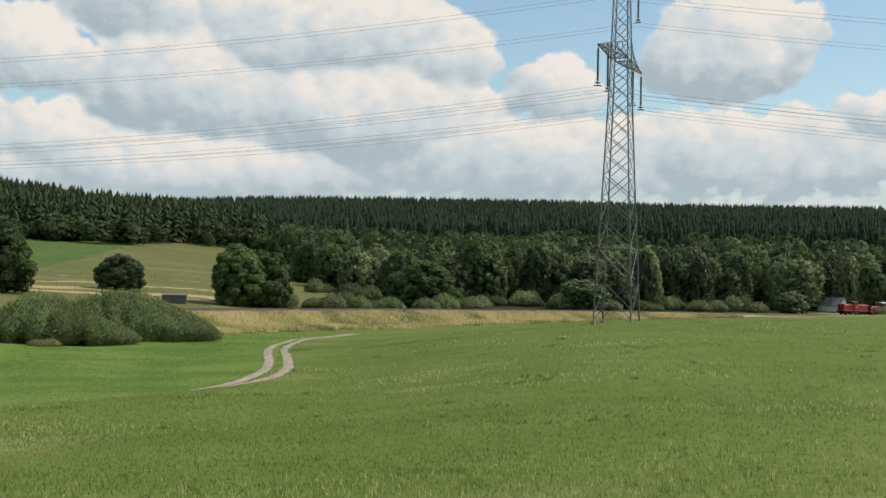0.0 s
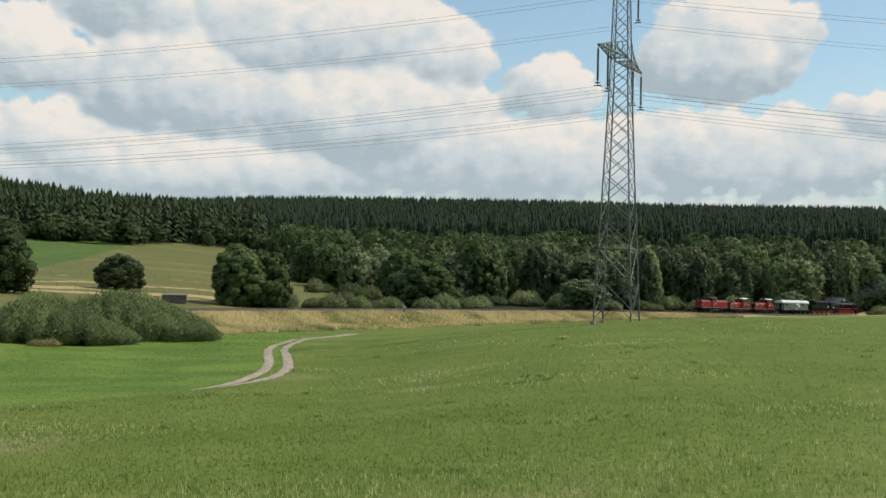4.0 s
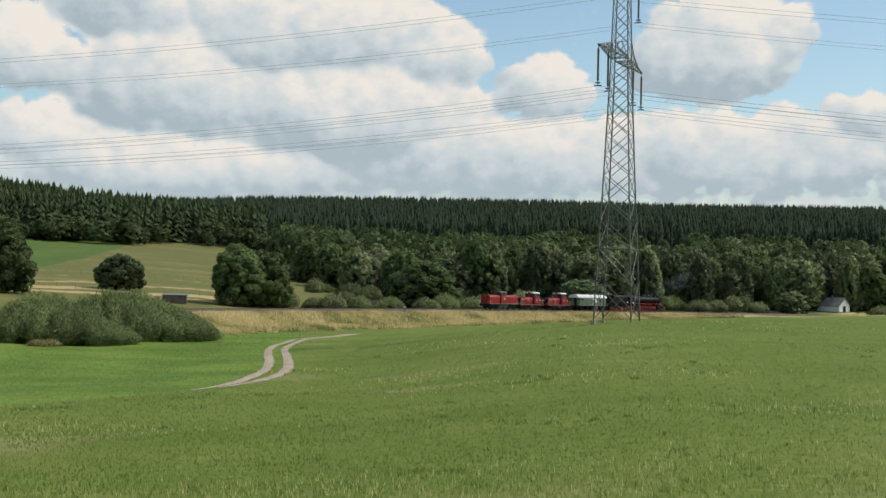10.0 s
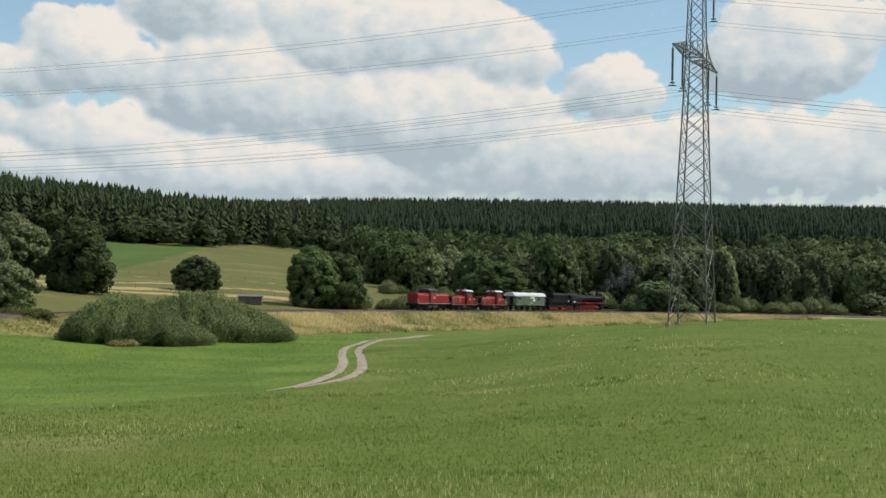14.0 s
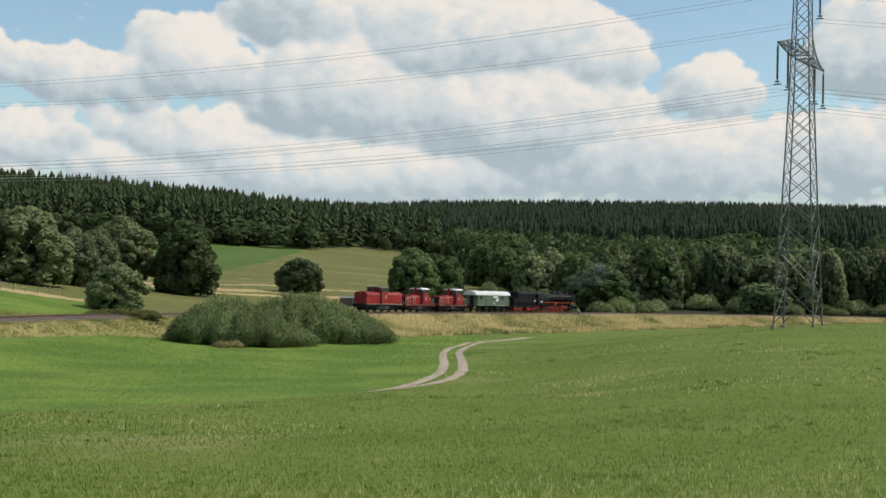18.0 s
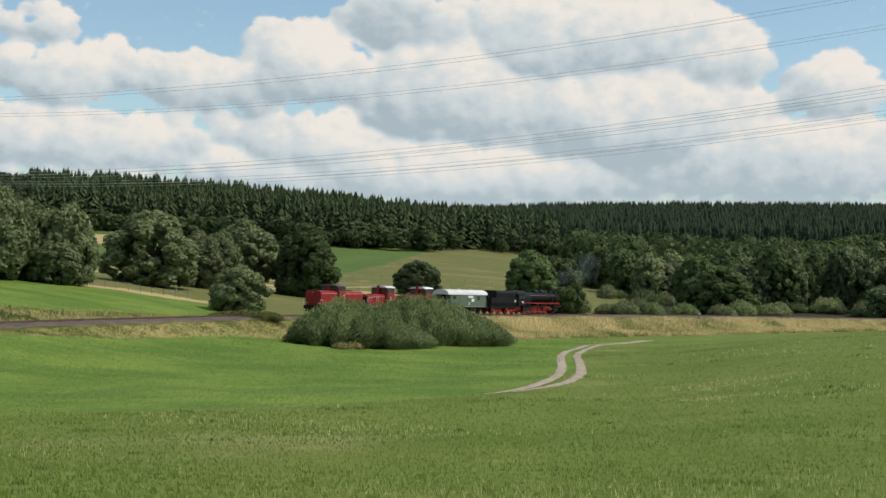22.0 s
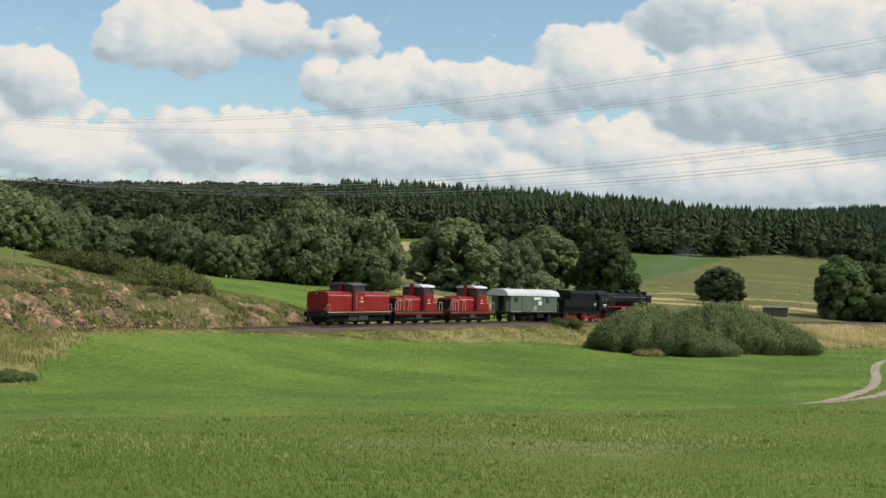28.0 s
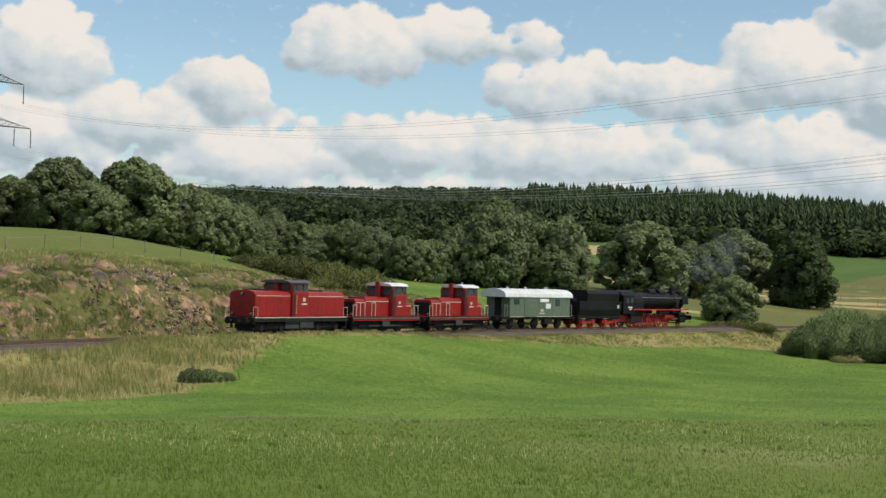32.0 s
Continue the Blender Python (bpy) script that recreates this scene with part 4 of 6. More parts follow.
def forests():
    rng = random.Random(5)
    spruce, front, leafy, border, larch = [], [], [], [], []
    for _ in range(32000):
        a = rng.uniform(-64, 24)
        e = float(forest_edge(a))
        far = float(np.interp(a, [-16, -6], [1000, 1650]))
        r = e + (far - e) * rng.random() ** 0.8
        if -31 < a < -8 and r < e + 230:
            if rng.random() < 0.55:
                larch.append((a, r))
            continue
        mixed = a < -27 and r < 880 or (a < -9 and r < e + 60)
        if mixed and rng.random() < 0.75:
            if rng.random() < 0.35:
                leafy.append((a, r))
        else:
            (front if r < e + 90 else spruce).append((a, r))
    wood = []
    for _ in range(420):
        a = rng.uniform(-7.5, 22)
        wood.append((a, np.interp(a, [-7, -3, 0, 6, 9, 21], [410, 385, 372, 396, 400, 440]) + 40 + 230 * rng.random() ** 0.8))
    for _ in range(260):
        a = rng.uniform(-64, 24)
        border.append((a, float(forest_edge(a)) - rng.uniform(0, 22)))
    kinds = [conifer(rng, 0.17) for _ in range(5)]
    lumps = [crown_lump(rng) for _ in range(5)]
    tagged(new("spruce_forest", spread_wood("spruce_forest", kinds, spruce, (13, 19), (1.0, 1.45), M_SPRUCE, 3)), "dense dark green spruce forest on the ridge", "forest", kind="stuff")
    tagged(new("forest_front", spread_wood("forest_front", [bough_conifer(rng, 0.16, 0.12, 0.8) for _ in range(6)], front, (14, 20), (1.0, 1.4), M_SPRUCE, 15)), "tall dark spruces along the forest front", "forest", kind="stuff")
    tagged(new("larch_forest", spread_wood("larch_forest", [bough_conifer(rng, 0.2, 0.11, 0.55) for _ in range(7)], larch, (15, 24), (1.0, 1.45), M_LARCH, 8)), "tall dark green larch and spruce forest on the slope", "forest", kind="stuff")
    tagged(new("mixed_forest", spread_wood("mixed_forest", lumps, leafy, (13, 19), (0.8, 1.2), M_LEAF_FAR, 4)), "dark green mixed broadleaf forest on the slope", "forest", kind="stuff")
    tagged(new("wood_interior", spread_wood("wood_interior", lumps, wood, (12, 18.5), (0.7, 1.0), M_WOOD, 12)), "mid-green broadleaf trees deep in the wood", "forest", kind="stuff")
    tagged(new("forest_border", spread_wood("forest_border", lumps, border, (7, 13), (0.95, 1.5), M_LEAF_FAR, 6)), "rounded green trees along the forest border", "forest", kind="stuff")


forests()


# ---- train: paints and shape helpers ----
M_RED = mat("crimson_paint", (0.30, 0.016, 0.014), (0.19, 0.012, 0.011), 0.42, grain=3, patch=0.5, spread=0.8, shine=0.3)
M_REDLINE = mat("signal_red_paint", (0.50, 0.022, 0.014), (0.16, 0.012, 0.010), 0.5, grain=6)
M_BLACK = mat("black_paint", (0.014, 0.014, 0.015), (0.007, 0.007, 0.007), 0.55, grain=4, shine=0.15)
# soot of the frames; also paints shade at the van's ends and under bodies
M_SOOT_SHADE = mat("sooty_frame_and_shade", (0.022, 0.02, 0.019), (0.010, 0.009, 0.009), 0.85, grain=6, shine=0.2)
M_GREYF = mat("grey_underframe", (0.04, 0.04, 0.04), (0.022, 0.022, 0.022), 0.6, grain=5)
# walkway maroon; on cab doors the same tone paints the recess shade
M_WALK_DOORSHADE = mat("walkway_maroon_and_door_shade", (0.06, 0.008, 0.008), (0.03, 0.005, 0.005), 0.5, grain=4)
M_CREAM = mat("cream_line", (0.55, 0.50, 0.40), (0.42, 0.37, 0.29), 0.5, grain=8)
M_ROOFG = mat("grey_roof", (0.075, 0.078, 0.082), (0.045, 0.047, 0.05), 0.6, grain=3)
M_ROOFW = mat("silver_roof", (0.66, 0.66, 0.64), (0.50, 0.50, 0.48), 0.5, grain=2, patch=0.4)
M_GREEN = mat("bottle_green_paint", (0.105, 0.14, 0.095), (0.078, 0.108, 0.072), 0.5, grain=3)
M_WHITE = mat("white_paint", (0.78, 0.78, 0.75), (0.62, 0.62, 0.6), 0.5, grain=6)
M_GLASS = mat("window_glass", (0.06, 0.08, 0.085), (0.03, 0.04, 0.045), 0.12, grain=2)
M_RODS = mat("oily_red_rods", (0.30, 0.06, 0.045), (0.12, 0.04, 0.035), 0.4, 0.3, grain=6)
M_STEELB = mat("bright_steel", (0.45, 0.44, 0.42), (0.3, 0.29, 0.28), 0.4, 0.7, grain=6)


def box(bm, x0, x1, y0, y1, z0, z1, bevel=0.0):
    r = bmesh.ops.create_cube(bm, size=1)
    for v in r["verts"]:
        v.co = Vector(((x0 + x1) / 2 + v.co.x * (x1 - x0), (y0 + y1) / 2 + v.co.y * (y1 - y0), (z0 + z1) / 2 + v.co.z * (z1 - z0)))
    if bevel:
        es = {e for v in r["verts"] for e in v.link_edges}
        bmesh.ops.bevel(bm, geom=list(es), offset=bevel, segments=2, affect="EDGES", profile=0.6)
    return bm


def boxed(*a, bevel=0.0):
    return box(bmesh.new(), *a, bevel=bevel)


def tube(bm, p, q, r0, r1=None, n=14):
    p, q = Vector(p), Vector(q)
    d = q - p
    m = Matrix.Translation((p + q) / 2) @ d.to_track_quat("Z", "Y").to_matrix().to_4x4()
    bmesh.ops.create_cone(bm, cap_ends=True, segments=n, radius1=r0, radius2=r0 if r1 is None else r1, depth=d.length, matrix=m)
    return bm


def tubed(p, q, r0, r1=None, n=14):
    return tube(bmesh.new(), p, q, r0, r1, n)


def prism(x0, x1, pts, bevel=0.0):
    """A (y, z) outline drawn out along x."""
    bm = bmesh.new()
    a = [bm.verts.new((x0, y, z)) for y, z in pts]
    b = [bm.verts.new((x1, y, z)) for y, z in pts]
    n = len(pts)
    bm.faces.new(a[::-1])
    bm.faces.new(b)
    for i in range(n):
        bm.faces.new((a[i], a[(i + 1) % n], b[(i + 1) % n], b[i]))
    bmesh.ops.recalc_face_normals(bm, faces=bm.faces)
    if bevel:
        bmesh.ops.bevel(bm, geom=list(bm.edges), offset=bevel, segments=2, affect="EDGES", profile=0.6)
    return bm


def arch(w, z0, z1, rise, n=9):
    """Outline with upright sides and an arched top."""
    top = [(w * math.cos(math.pi * k / (n - 1)), z1 + rise * math.sin(math.pi * k / (n - 1))) for k in range(n)]
    return [(-w, z0), (w, z0)] + top


def wheel_mesh(r, spokes, material, gauge=1.435, thick=0.12):
    """A wheelset round the origin with its axle along y."""
    bm = bmesh.new()
    tube(bm, (0, -gauge / 2 - 0.1, 0), (0, gauge / 2 + 0.1, 0), 0.08, n=8)
    for s in (-1, 1):
        y0, y1 = s * gauge / 2, s * (gauge / 2 + thick)
        if spokes:
            # rim, hub, spokes and a balance weight
            ring = []
            for k in range(24):
                a = 6.2832 * k / 24
                for rr, yy in ((r, y0), (r, y1), (r * 0.86, y1), (r * 0.86, y0)):
                    ring.append(bm.verts.new((rr * math.cos(a), yy, rr * math.sin(a))))
            for k in range(24):
                for j in range(4):
                    bm.faces.new((ring[k * 4 + j], ring[k * 4 + (j + 1) % 4], ring[(k + 1) % 24 * 4 + (j + 1) % 4], ring[(k + 1) % 24 * 4 + j]))
            tube(bm, (0, y0, 0), (0, y1 + s * 0.04, 0), r * 0.2, n=10)
            for k in range(spokes):
                a = 6.2832 * k / spokes
                c, d = Vector((math.cos(a), 0, math.sin(a))), Vector((-math.sin(a), 0, math.cos(a)))
                ym = (y0 + y1) / 2
                q = [bm.verts.new(Vector((0, ym + t * 0.03, 0)) + c * rr + d * w) for rr, w, t in ((r * 0.15, -0.04, 1), (r * 0.9, -0.03, 1), (r * 0.9, 0.03, 1), (r * 0.15, 0.04, 1))]
                bm.faces.new(q)
            tube(bm, (r * 0.62, y0, 0), (r * 0.62, y1, 0), r * 0.22, n=8)
        else:
            tube(bm, (0, y0, 0), (0, y1, 0), r, n=20)
            tube(bm, (0, y0 - s * 0.03, 0), (0, y0, 0), r + 0.03, n=20)
            tube(bm, (r * 0.5, y1, 0), (r * 0.5, y1 + s * 0.02, 0), r * 0.12, n=6)
    bmesh.ops.recalc_face_normals(bm, faces=bm.faces)
    me = bpy.data.meshes.new("wheelset")
    bm.to_mesh(me)
    bm.free()
    me.materials.append(material)
    return me


ROLLING = []
WHEELS = {}


def wheelset(parent, x, r, spokes, material):
    key = (r, spokes, material.name)
    if key not in WHEELS:
        WHEELS[key] = wheel_mesh(r, spokes, material)
    w = part("wheelset", WHEELS[key], material, parent)
    w.location = (x, 0, r)
    ROLLING.append((w, x, r, parent))
    return w


def buffers(root, x, way):
    """Buffer beam, two buffers and the coupling hook at one end."""
    beam = part("buffer_beam", boxed(x - 0.06, x + 0.06, -1.4, 1.4, 0.82, 1.28, bevel=0.02), M_SOOT_SHADE, root)
    for y in (-0.875, 0.875):
        bm = tubed((x, y, 1.05), (x + way * 0.42, y, 1.05), 0.12, n=10)
        tube(bm, (x + way * 0.42, y, 1.05), (x + way * 0.5, y, 1.05), 0.25, n=14)
        part("buffer", bm, M_SOOT_SHADE, beam)
    part("coupling_hook", boxed(x, x + way * 0.35, -0.05, 0.05, 0.98, 1.1, bevel=0.01), M_SOOT_SHADE, beam)


def rail_loop(x0, x1, y, z0, z1, r=0.032):
    """A bent handrail: up, across, down."""
    bm = tubed((x0, y, z0), (x0, y, z1), r, n=6)
    tube(bm, (x0, y, z1), (x1, y, z1), r, n=6)
    tube(bm, (x1, y, z1), (x1, y, z0), r, n=6)
    return bm


def window(root, x0, x1, y, z0, z1):
    """Framed side window standing 15 mm proud of a wall at y."""
    s = 1 if y > 0 else -1
    fr = part("window_frame", boxed(x0, x1, min(y, y + s * 0.03), max(y, y + s * 0.03), z0, z1, bevel=0.01), M_BLACK, root)
    part("pane", boxed(x0 + 0.05, x1 - 0.05, min(y + s * 0.02, y + s * 0.045), max(y + s * 0.02, y + s * 0.045), z0 + 0.05, z1 - 0.05), M_GLASS, fr)


def end_window(root, x, way, y0, y1, z0, z1):
    fr = part("window_frame", boxed(min(x, x + way * 0.03), max(x, x + way * 0.03), y0, y1, z0, z1, bevel=0.01), M_BLACK, root)
    part("pane", boxed(min(x + way * 0.02, x + way * 0.045), max(x + way * 0.02, x + way * 0.045), y0 + 0.05, y1 - 0.05, z0 + 0.05, z1 - 0.05), M_GLASS, fr)


def lamp(root, x, way, y, z):
    fr = part("headlight", tubed((x - way * 0.05, y, z), (x + way * 0.1, y, z), 0.13, n=12), M_BLACK, root)
    part("lens", tubed((x + way * 0.1, y, z), (x + way * 0.115, y, z), 0.09, n=12), M_STEELB, fr)


def plain_lettering(root, x, y, z, widths, h, gap=0.06, m=None):
    """Rows of plain bars in place of stencilled writing."""
    s = 1 if y > 0 else -1
    bm = bmesh.new()
    for w in widths:
        box(bm, x, x + w, min(y, y + s * 0.012), max(y, y + s * 0.012), z, z + h)
        x += w + gap
    part("stencil_mark", bm, m or M_WHITE, root, "pale stencilled marking")


# ---- centre-cab diesel ----
def centre_cab_diesel():
    root = tagged(new("diesel_locomotive"), "crimson centre-cab diesel locomotive with grey roof leading the train", "locomotive")
    L = 5.5
    frame_p = part("underframe", boxed(-L, L, -1.45, 1.45, 0.98, 1.32, bevel=0.03), M_SOOT_SHADE, root)
    for s in (-1, 1):
        part("frame_line", boxed(-L, L, s * 1.45 - 0.012, s * 1.45 + 0.012, 1.28, 1.35), M_CREAM, root, "cream lining strip")
    hood = [(-1.3, 1.35), (1.3, 1.35), (1.3, 3.0), (1.12, 3.26), (0.6, 3.36), (-0.6, 3.36), (-1.12, 3.26), (-1.3, 3.0)]
    for a, b, way in ((1.3, 5.35, 1), (-5.35, -0.6, -1)):
        h = part("engine_hood", prism(a, b, hood, 0.06), M_RED, root)
        for s in (-1, 1):
            part("hood_line", boxed(a + 0.1, b - 0.1, s * 1.3 - 0.012, s * 1.3 + 0.012, 2.93, 2.98), M_CREAM, h)
            for k in range(4):
                x = a + 0.35 + k * (b - a - 0.7) / 4
                part("hood_door", boxed(x, x + (b - a - 0.9) / 4, s * 1.3 - 0.014, s * 1.3 + 0.014, 1.5, 2.86, bevel=0.008), M_RED, h)
        e = b if way > 0 else a
        part("radiator_grille", boxed(e - 0.02, e + 0.02, -0.95, 0.95, 1.55, 2.65, bevel=0.01), M_RED, h)
        for k in range(7):
            part("grille_slat", boxed(e + way * 0.02, e + way * 0.045, -0.9, 0.9, 1.62 + k * 0.14, 1.68 + k * 0.14), M_RED, h)
        lamp(h, e, way, 0.95, 1.62)
        lamp(h, e, way, -0.95, 1.62)
        lamp(h, e, way, 0.0, 3.1)
        part("roof_fan", tubed(((a + b) / 2, 0, 3.34), ((a + b) / 2, 0, 3.45), 0.75, n=20), M_SOOT_SHADE, h)
        part("hood_lifting_eye", boxed(b - 0.6, b - 0.5, -0.5, 0.5, 3.35, 3.42), M_RED, h)
    cab = part("cab", prism(-0.6, 1.35, [(-1.5, 1.35), (1.5, 1.35), (1.5, 3.2), (1.34, 4.0), (-1.34, 4.0), (-1.5, 3.2)], 0.04), M_RED, root)
    part("cab_roof", prism(-0.95, 1.75, [(-1.5, 3.97), (1.5, 3.97), (1.35, 4.1), (0.7, 4.22), (-0.7, 4.22), (-1.35, 4.1)], 0.03), M_ROOFG, cab, "grey overhanging cab roof")
    for s in (-1, 1):
        window(cab, -0.5, 0.1, s * 1.43, 3.24, 3.88)
        window(cab, 0.2, 0.92, s * 1.43, 3.24, 3.88)
        # door coloured dark to stand for the shade of a recess
        door = part("cab_door", boxed(1.02, 1.32, s * 1.5 - 0.02, s * 1.5 + 0.02, 1.45, 3.85, bevel=0.01), M_WALK_DOORSHADE, cab, "cab door darkened for the shade of its recess")
        part("door_window", boxed(1.06, 1.28, s * 1.5 - 0.03, s * 1.5 + 0.03, 3.1, 3.75, bevel=0.01), M_GLASS, door)
        part("handrail", tubed((0.92, s * 1.56, 1.6), (0.92, s * 1.56, 3.1), 0.018, n=6), M_CREAM, cab)
        plain_lettering(cab, -0.2, s * 1.5, 2.55, [0.3], 0.28, m=M_CREAM)
        plain_lettering(cab, -0.4, s * 1.5, 2.3, [0.14, 0.3, 0.12], 0.1)
    for way, x in ((1, 1.35), (-1, -0.6)):
        for y0, y1 in ((-1.22, -0.35), (0.35, 1.22)):
            end_window(cab, x - way * 0.02, way, y0, y1, 3.42, 3.9)
        part("exhaust_chimney", boxed(x + way * 0.03, x + way * 0.33, -0.2, 0.2, 3.3, 4.26, bevel=0.04), M_RED, cab)
    part("horn", tubed((0.9, 0.5, 4.22), (1.2, 0.5, 4.25), 0.04, 0.09, n=8), M_SOOT_SHADE, cab)
    # one black block for running gear and the painted-in shade below the body
    part("running_gear", boxed(-4.9, 4.9, -0.93, 0.93, 0.28, 1.0, bevel=0.05), M_SOOT_SHADE, root, "black block for running gear and the shade under the body")
    tank = part("fuel_tank", boxed(-1.6, 1.8, -1.25, 1.25, 0.42, 1.0, bevel=0.06), M_GREYF, root)
    for s in (-1, 1):
        part("battery_box", boxed(-1.4, 0.2, s * 1.28 - 0.1, s * 1.28 + 0.1, 0.5, 1.0, bevel=0.02), M_GREYF, tank)
        for x in (-5.4, 5.4):
            st = part("step", boxed(x - 0.25, x + 0.25, s * 1.2 - 0.15, s * 1.2 + 0.15, 0.45, 0.5), M_SOOT_SHADE, root)
            part("step_hanger", boxed(x - 0.24, x - 0.2, s * 1.2 - 0.1, s * 1.2 + 0.1, 0.5, 1.0), M_SOOT_SHADE, st)
            part("handrail", rail_loop(x - 0.25, x + 0.25, s * 1.4, 1.3, 2.1, 0.018), M_CREAM, root)
    for bx in (-3.3, 3.3):
        bogie = part("bogie", boxed(bx - 1.6, bx + 1.6, -1.12, -0.98, 0.45, 0.85, bevel=0.04), M_SOOT_SHADE, root)
        part("bogie_side", boxed(bx - 1.6, bx + 1.6, 0.98, 1.12, 0.45, 0.85, bevel=0.04), M_SOOT_SHADE, bogie)
        for x in (-1.1, 1.1):
            for s in (-1, 1):
                part("axle_box", boxed(bx + x - 0.2, bx + x + 0.2, s * 1.12 - 0.08, s * 1.12 + 0.08, 0.3, 0.7, bevel=0.03), M_SOOT_SHADE, bogie)
                part("spring", tubed((bx + x * 0.4, s * 1.1, 0.5), (bx + x * 0.4, s * 1.1, 0.95), 0.09, n=10), M_SOOT_SHADE, bogie)
            wheelset(root, bx + x, 0.475, 0, M_SOOT_SHADE)
    buffers(root, L, 1)
    buffers(root, -L, -1)
    return root


# ---- three-axle shunter ----
def shunter():
    root = tagged(new("shunting_locomotive"), "crimson diesel shunter with cream lines and white cab roof", "locomotive", "coupled diesel shunters")
    L = 4.65
    part("underframe", boxed(-L, L, -1.35, 1.35, 0.98, 1.3, bevel=0.03), M_RED, root)
    for s in (-1, 1):
        part("frame_line", boxed(-L, L, s * 1.35 - 0.012, s * 1.35 + 0.012, 1.16, 1.26), M_CREAM, root)
        part("walkway", boxed(-L, L, s * 1.38 - 0.14, s * 1.38 + 0.14, 1.3, 1.36), M_WALK_DOORSHADE, root)
    hood = [(-1.02, 1.32), (1.02, 1.32), (1.02, 2.72), (0.85, 2.95), (-0.85, 2.95), (-1.02, 2.72)]
    front = part("engine_hood", prism(-0.55, 2.6, hood, 0.05), M_RED, root)
    low = part("radiator_hood", prism(2.6, 3.95, [(-1.02, 1.32), (1.02, 1.32), (1.02, 2.6), (0.85, 2.8), (-0.85, 2.8), (-1.02, 2.6)], 0.05), M_RED, root)
    back = part("battery_hood", prism(-3.75, -2.55, [(-1.02, 1.32), (1.02, 1.32), (1.02, 2.35), (0.85, 2.6), (-0.85, 2.6), (-1.02, 2.35)], 0.05), M_RED, root)
    part("radiator_grille", boxed(3.93, 3.98, -0.8, 0.8, 1.5, 2.55, bevel=0.01), M_SOOT_SHADE, low)
    for h, a, b, z in ((front, -0.5, 2.55, 2.58), (low, 2.65, 3.9, 2.46), (back, -3.7, -2.6, 2.22)):
        for s in (-1, 1):
            part("hood_line", boxed(a, b, s * 1.02 - 0.012, s * 1.02 + 0.012, z, z + 0.06), M_CREAM, h)
            for k in range(3):
                w = (b - a) / 3
                part("hood_door", boxed(a + k * w + 0.05, a + (k + 1) * w - 0.05, s * 1.02 - 0.016, s * 1.02 + 0.016, 1.45, z - 0.08, bevel=0.008), M_RED, h)
    cab = part("cab", prism(-2.55, -0.55, [(-1.42, 1.32), (1.42, 1.32), (1.42, 3.1), (1.3, 3.95), (-1.3, 3.95), (-1.42, 3.1)], 0.04), M_RED, root)
    part("cab_roof", prism(-2.85, -0.3, [(-1.42, 3.93), (1.42, 3.93), (1.2, 4.12), (0.6, 4.24), (-0.6, 4.24), (-1.2, 4.12)], 0.03), M_ROOFW, cab, "silver-white cab roof")
    for s in (-1, 1):
        window(cab, -1.85, -1.05, s * 1.36, 3.02, 3.84)
        window(cab, -2.5, -1.95, s * 1.36, 3.02, 3.84)
        # the recess shade is put into this flush door's dark colour
        door = part("cab_door", boxed(-0.97, -0.58, s * 1.42 - 0.02, s * 1.42 + 0.02, 1.4, 3.8, bevel=0.01), M_WALK_DOORSHADE, cab, "cab door darkened for the shade of its recess")
        part("door_window", boxed(-0.92, -0.63, s * 1.44 - 0.02, s * 1.44 + 0.02, 3.0, 3.7, bevel=0.01), M_GLASS, door)
        plain_lettering(cab, -1.7, s * 1.42, 2.4, [0.28], 0.24, m=M_CREAM)
        plain_lettering(cab, -1.9, s * 1.42, 2.15, [0.12, 0.28, 0.1], 0.1)
        for x0, x1 in ((3.0, 3.6), (1.6, 2.1)):
            part("handrail", rail_loop(x0, x1, s * 1.3, 1.34, 2.5), M_CREAM, root)
        part("handrail", rail_loop(-4.4, -3.85, s * 1.3, 1.34, 2.3), M_CREAM, root)
        part("handrail", rail_loop(4.1, 4.55, s * 1.3, 1.34, 2.3), M_CREAM, root)
        for x in (-4.3, 4.3):
            st = part("step", boxed(x - 0.3, x + 0.3, s * 1.3 - 0.12, s * 1.3 + 0.12, 0.4, 0.46), M_SOOT_SHADE, root)
            part("step_tread", boxed(x - 0.3, x + 0.3, s * 1.3 - 0.12, s * 1.3 + 0.12, 0.72, 0.77), M_SOOT_SHADE, st)
            part("step_hanger", boxed(x - 0.3, x - 0.26, s * 1.3 - 0.1, s * 1.3 + 0.1, 0.46, 1.0), M_SOOT_SHADE, st)
        part("side_frame", boxed(-3.4, 3.4, s * 0.98 - 0.04, s * 0.98 + 0.04, 0.45, 1.0, bevel=0.02), M_SOOT_SHADE, root)
        part("tool_box", boxed(-0.4, 0.6, s * 1.2 - 0.12, s * 1.2 + 0.12, 0.5, 0.95, bevel=0.02), M_GREYF, root)
        part("coupling_rod", boxed(-2.2, 2.2, s * 1.08 - 0.03, s * 1.08 + 0.03, 0.5, 0.62, bevel=0.01), M_GREYF, root)
    for y0, y1 in ((-1.2, -0.4), (0.4, 1.2)):
        end_window(cab, -0.57, 1, y0, y1, 3.1, 3.8)
        end_window(cab, -2.53, -1, y0, y1, 2.8, 3.8)
    # wheels sink into shade here: a block coloured for it and for gear
    part("running_gear", boxed(-4.3, 4.3, -0.9, 0.9, 0.25, 1.0, bevel=0.05), M_SOOT_SHADE, root, "black block for running gear and the shade under the body")
    part("exhaust_chimney", boxed(-0.5, -0.15, -0.22, 0.22, 2.9, 4.3, bevel=0.04), M_RED, front)
    part("bell", tubed((-1.4, 0.4, 4.2), (-1.4, 0.4, 4.46), 0.12, 0.06, n=10), M_STEELB, cab)
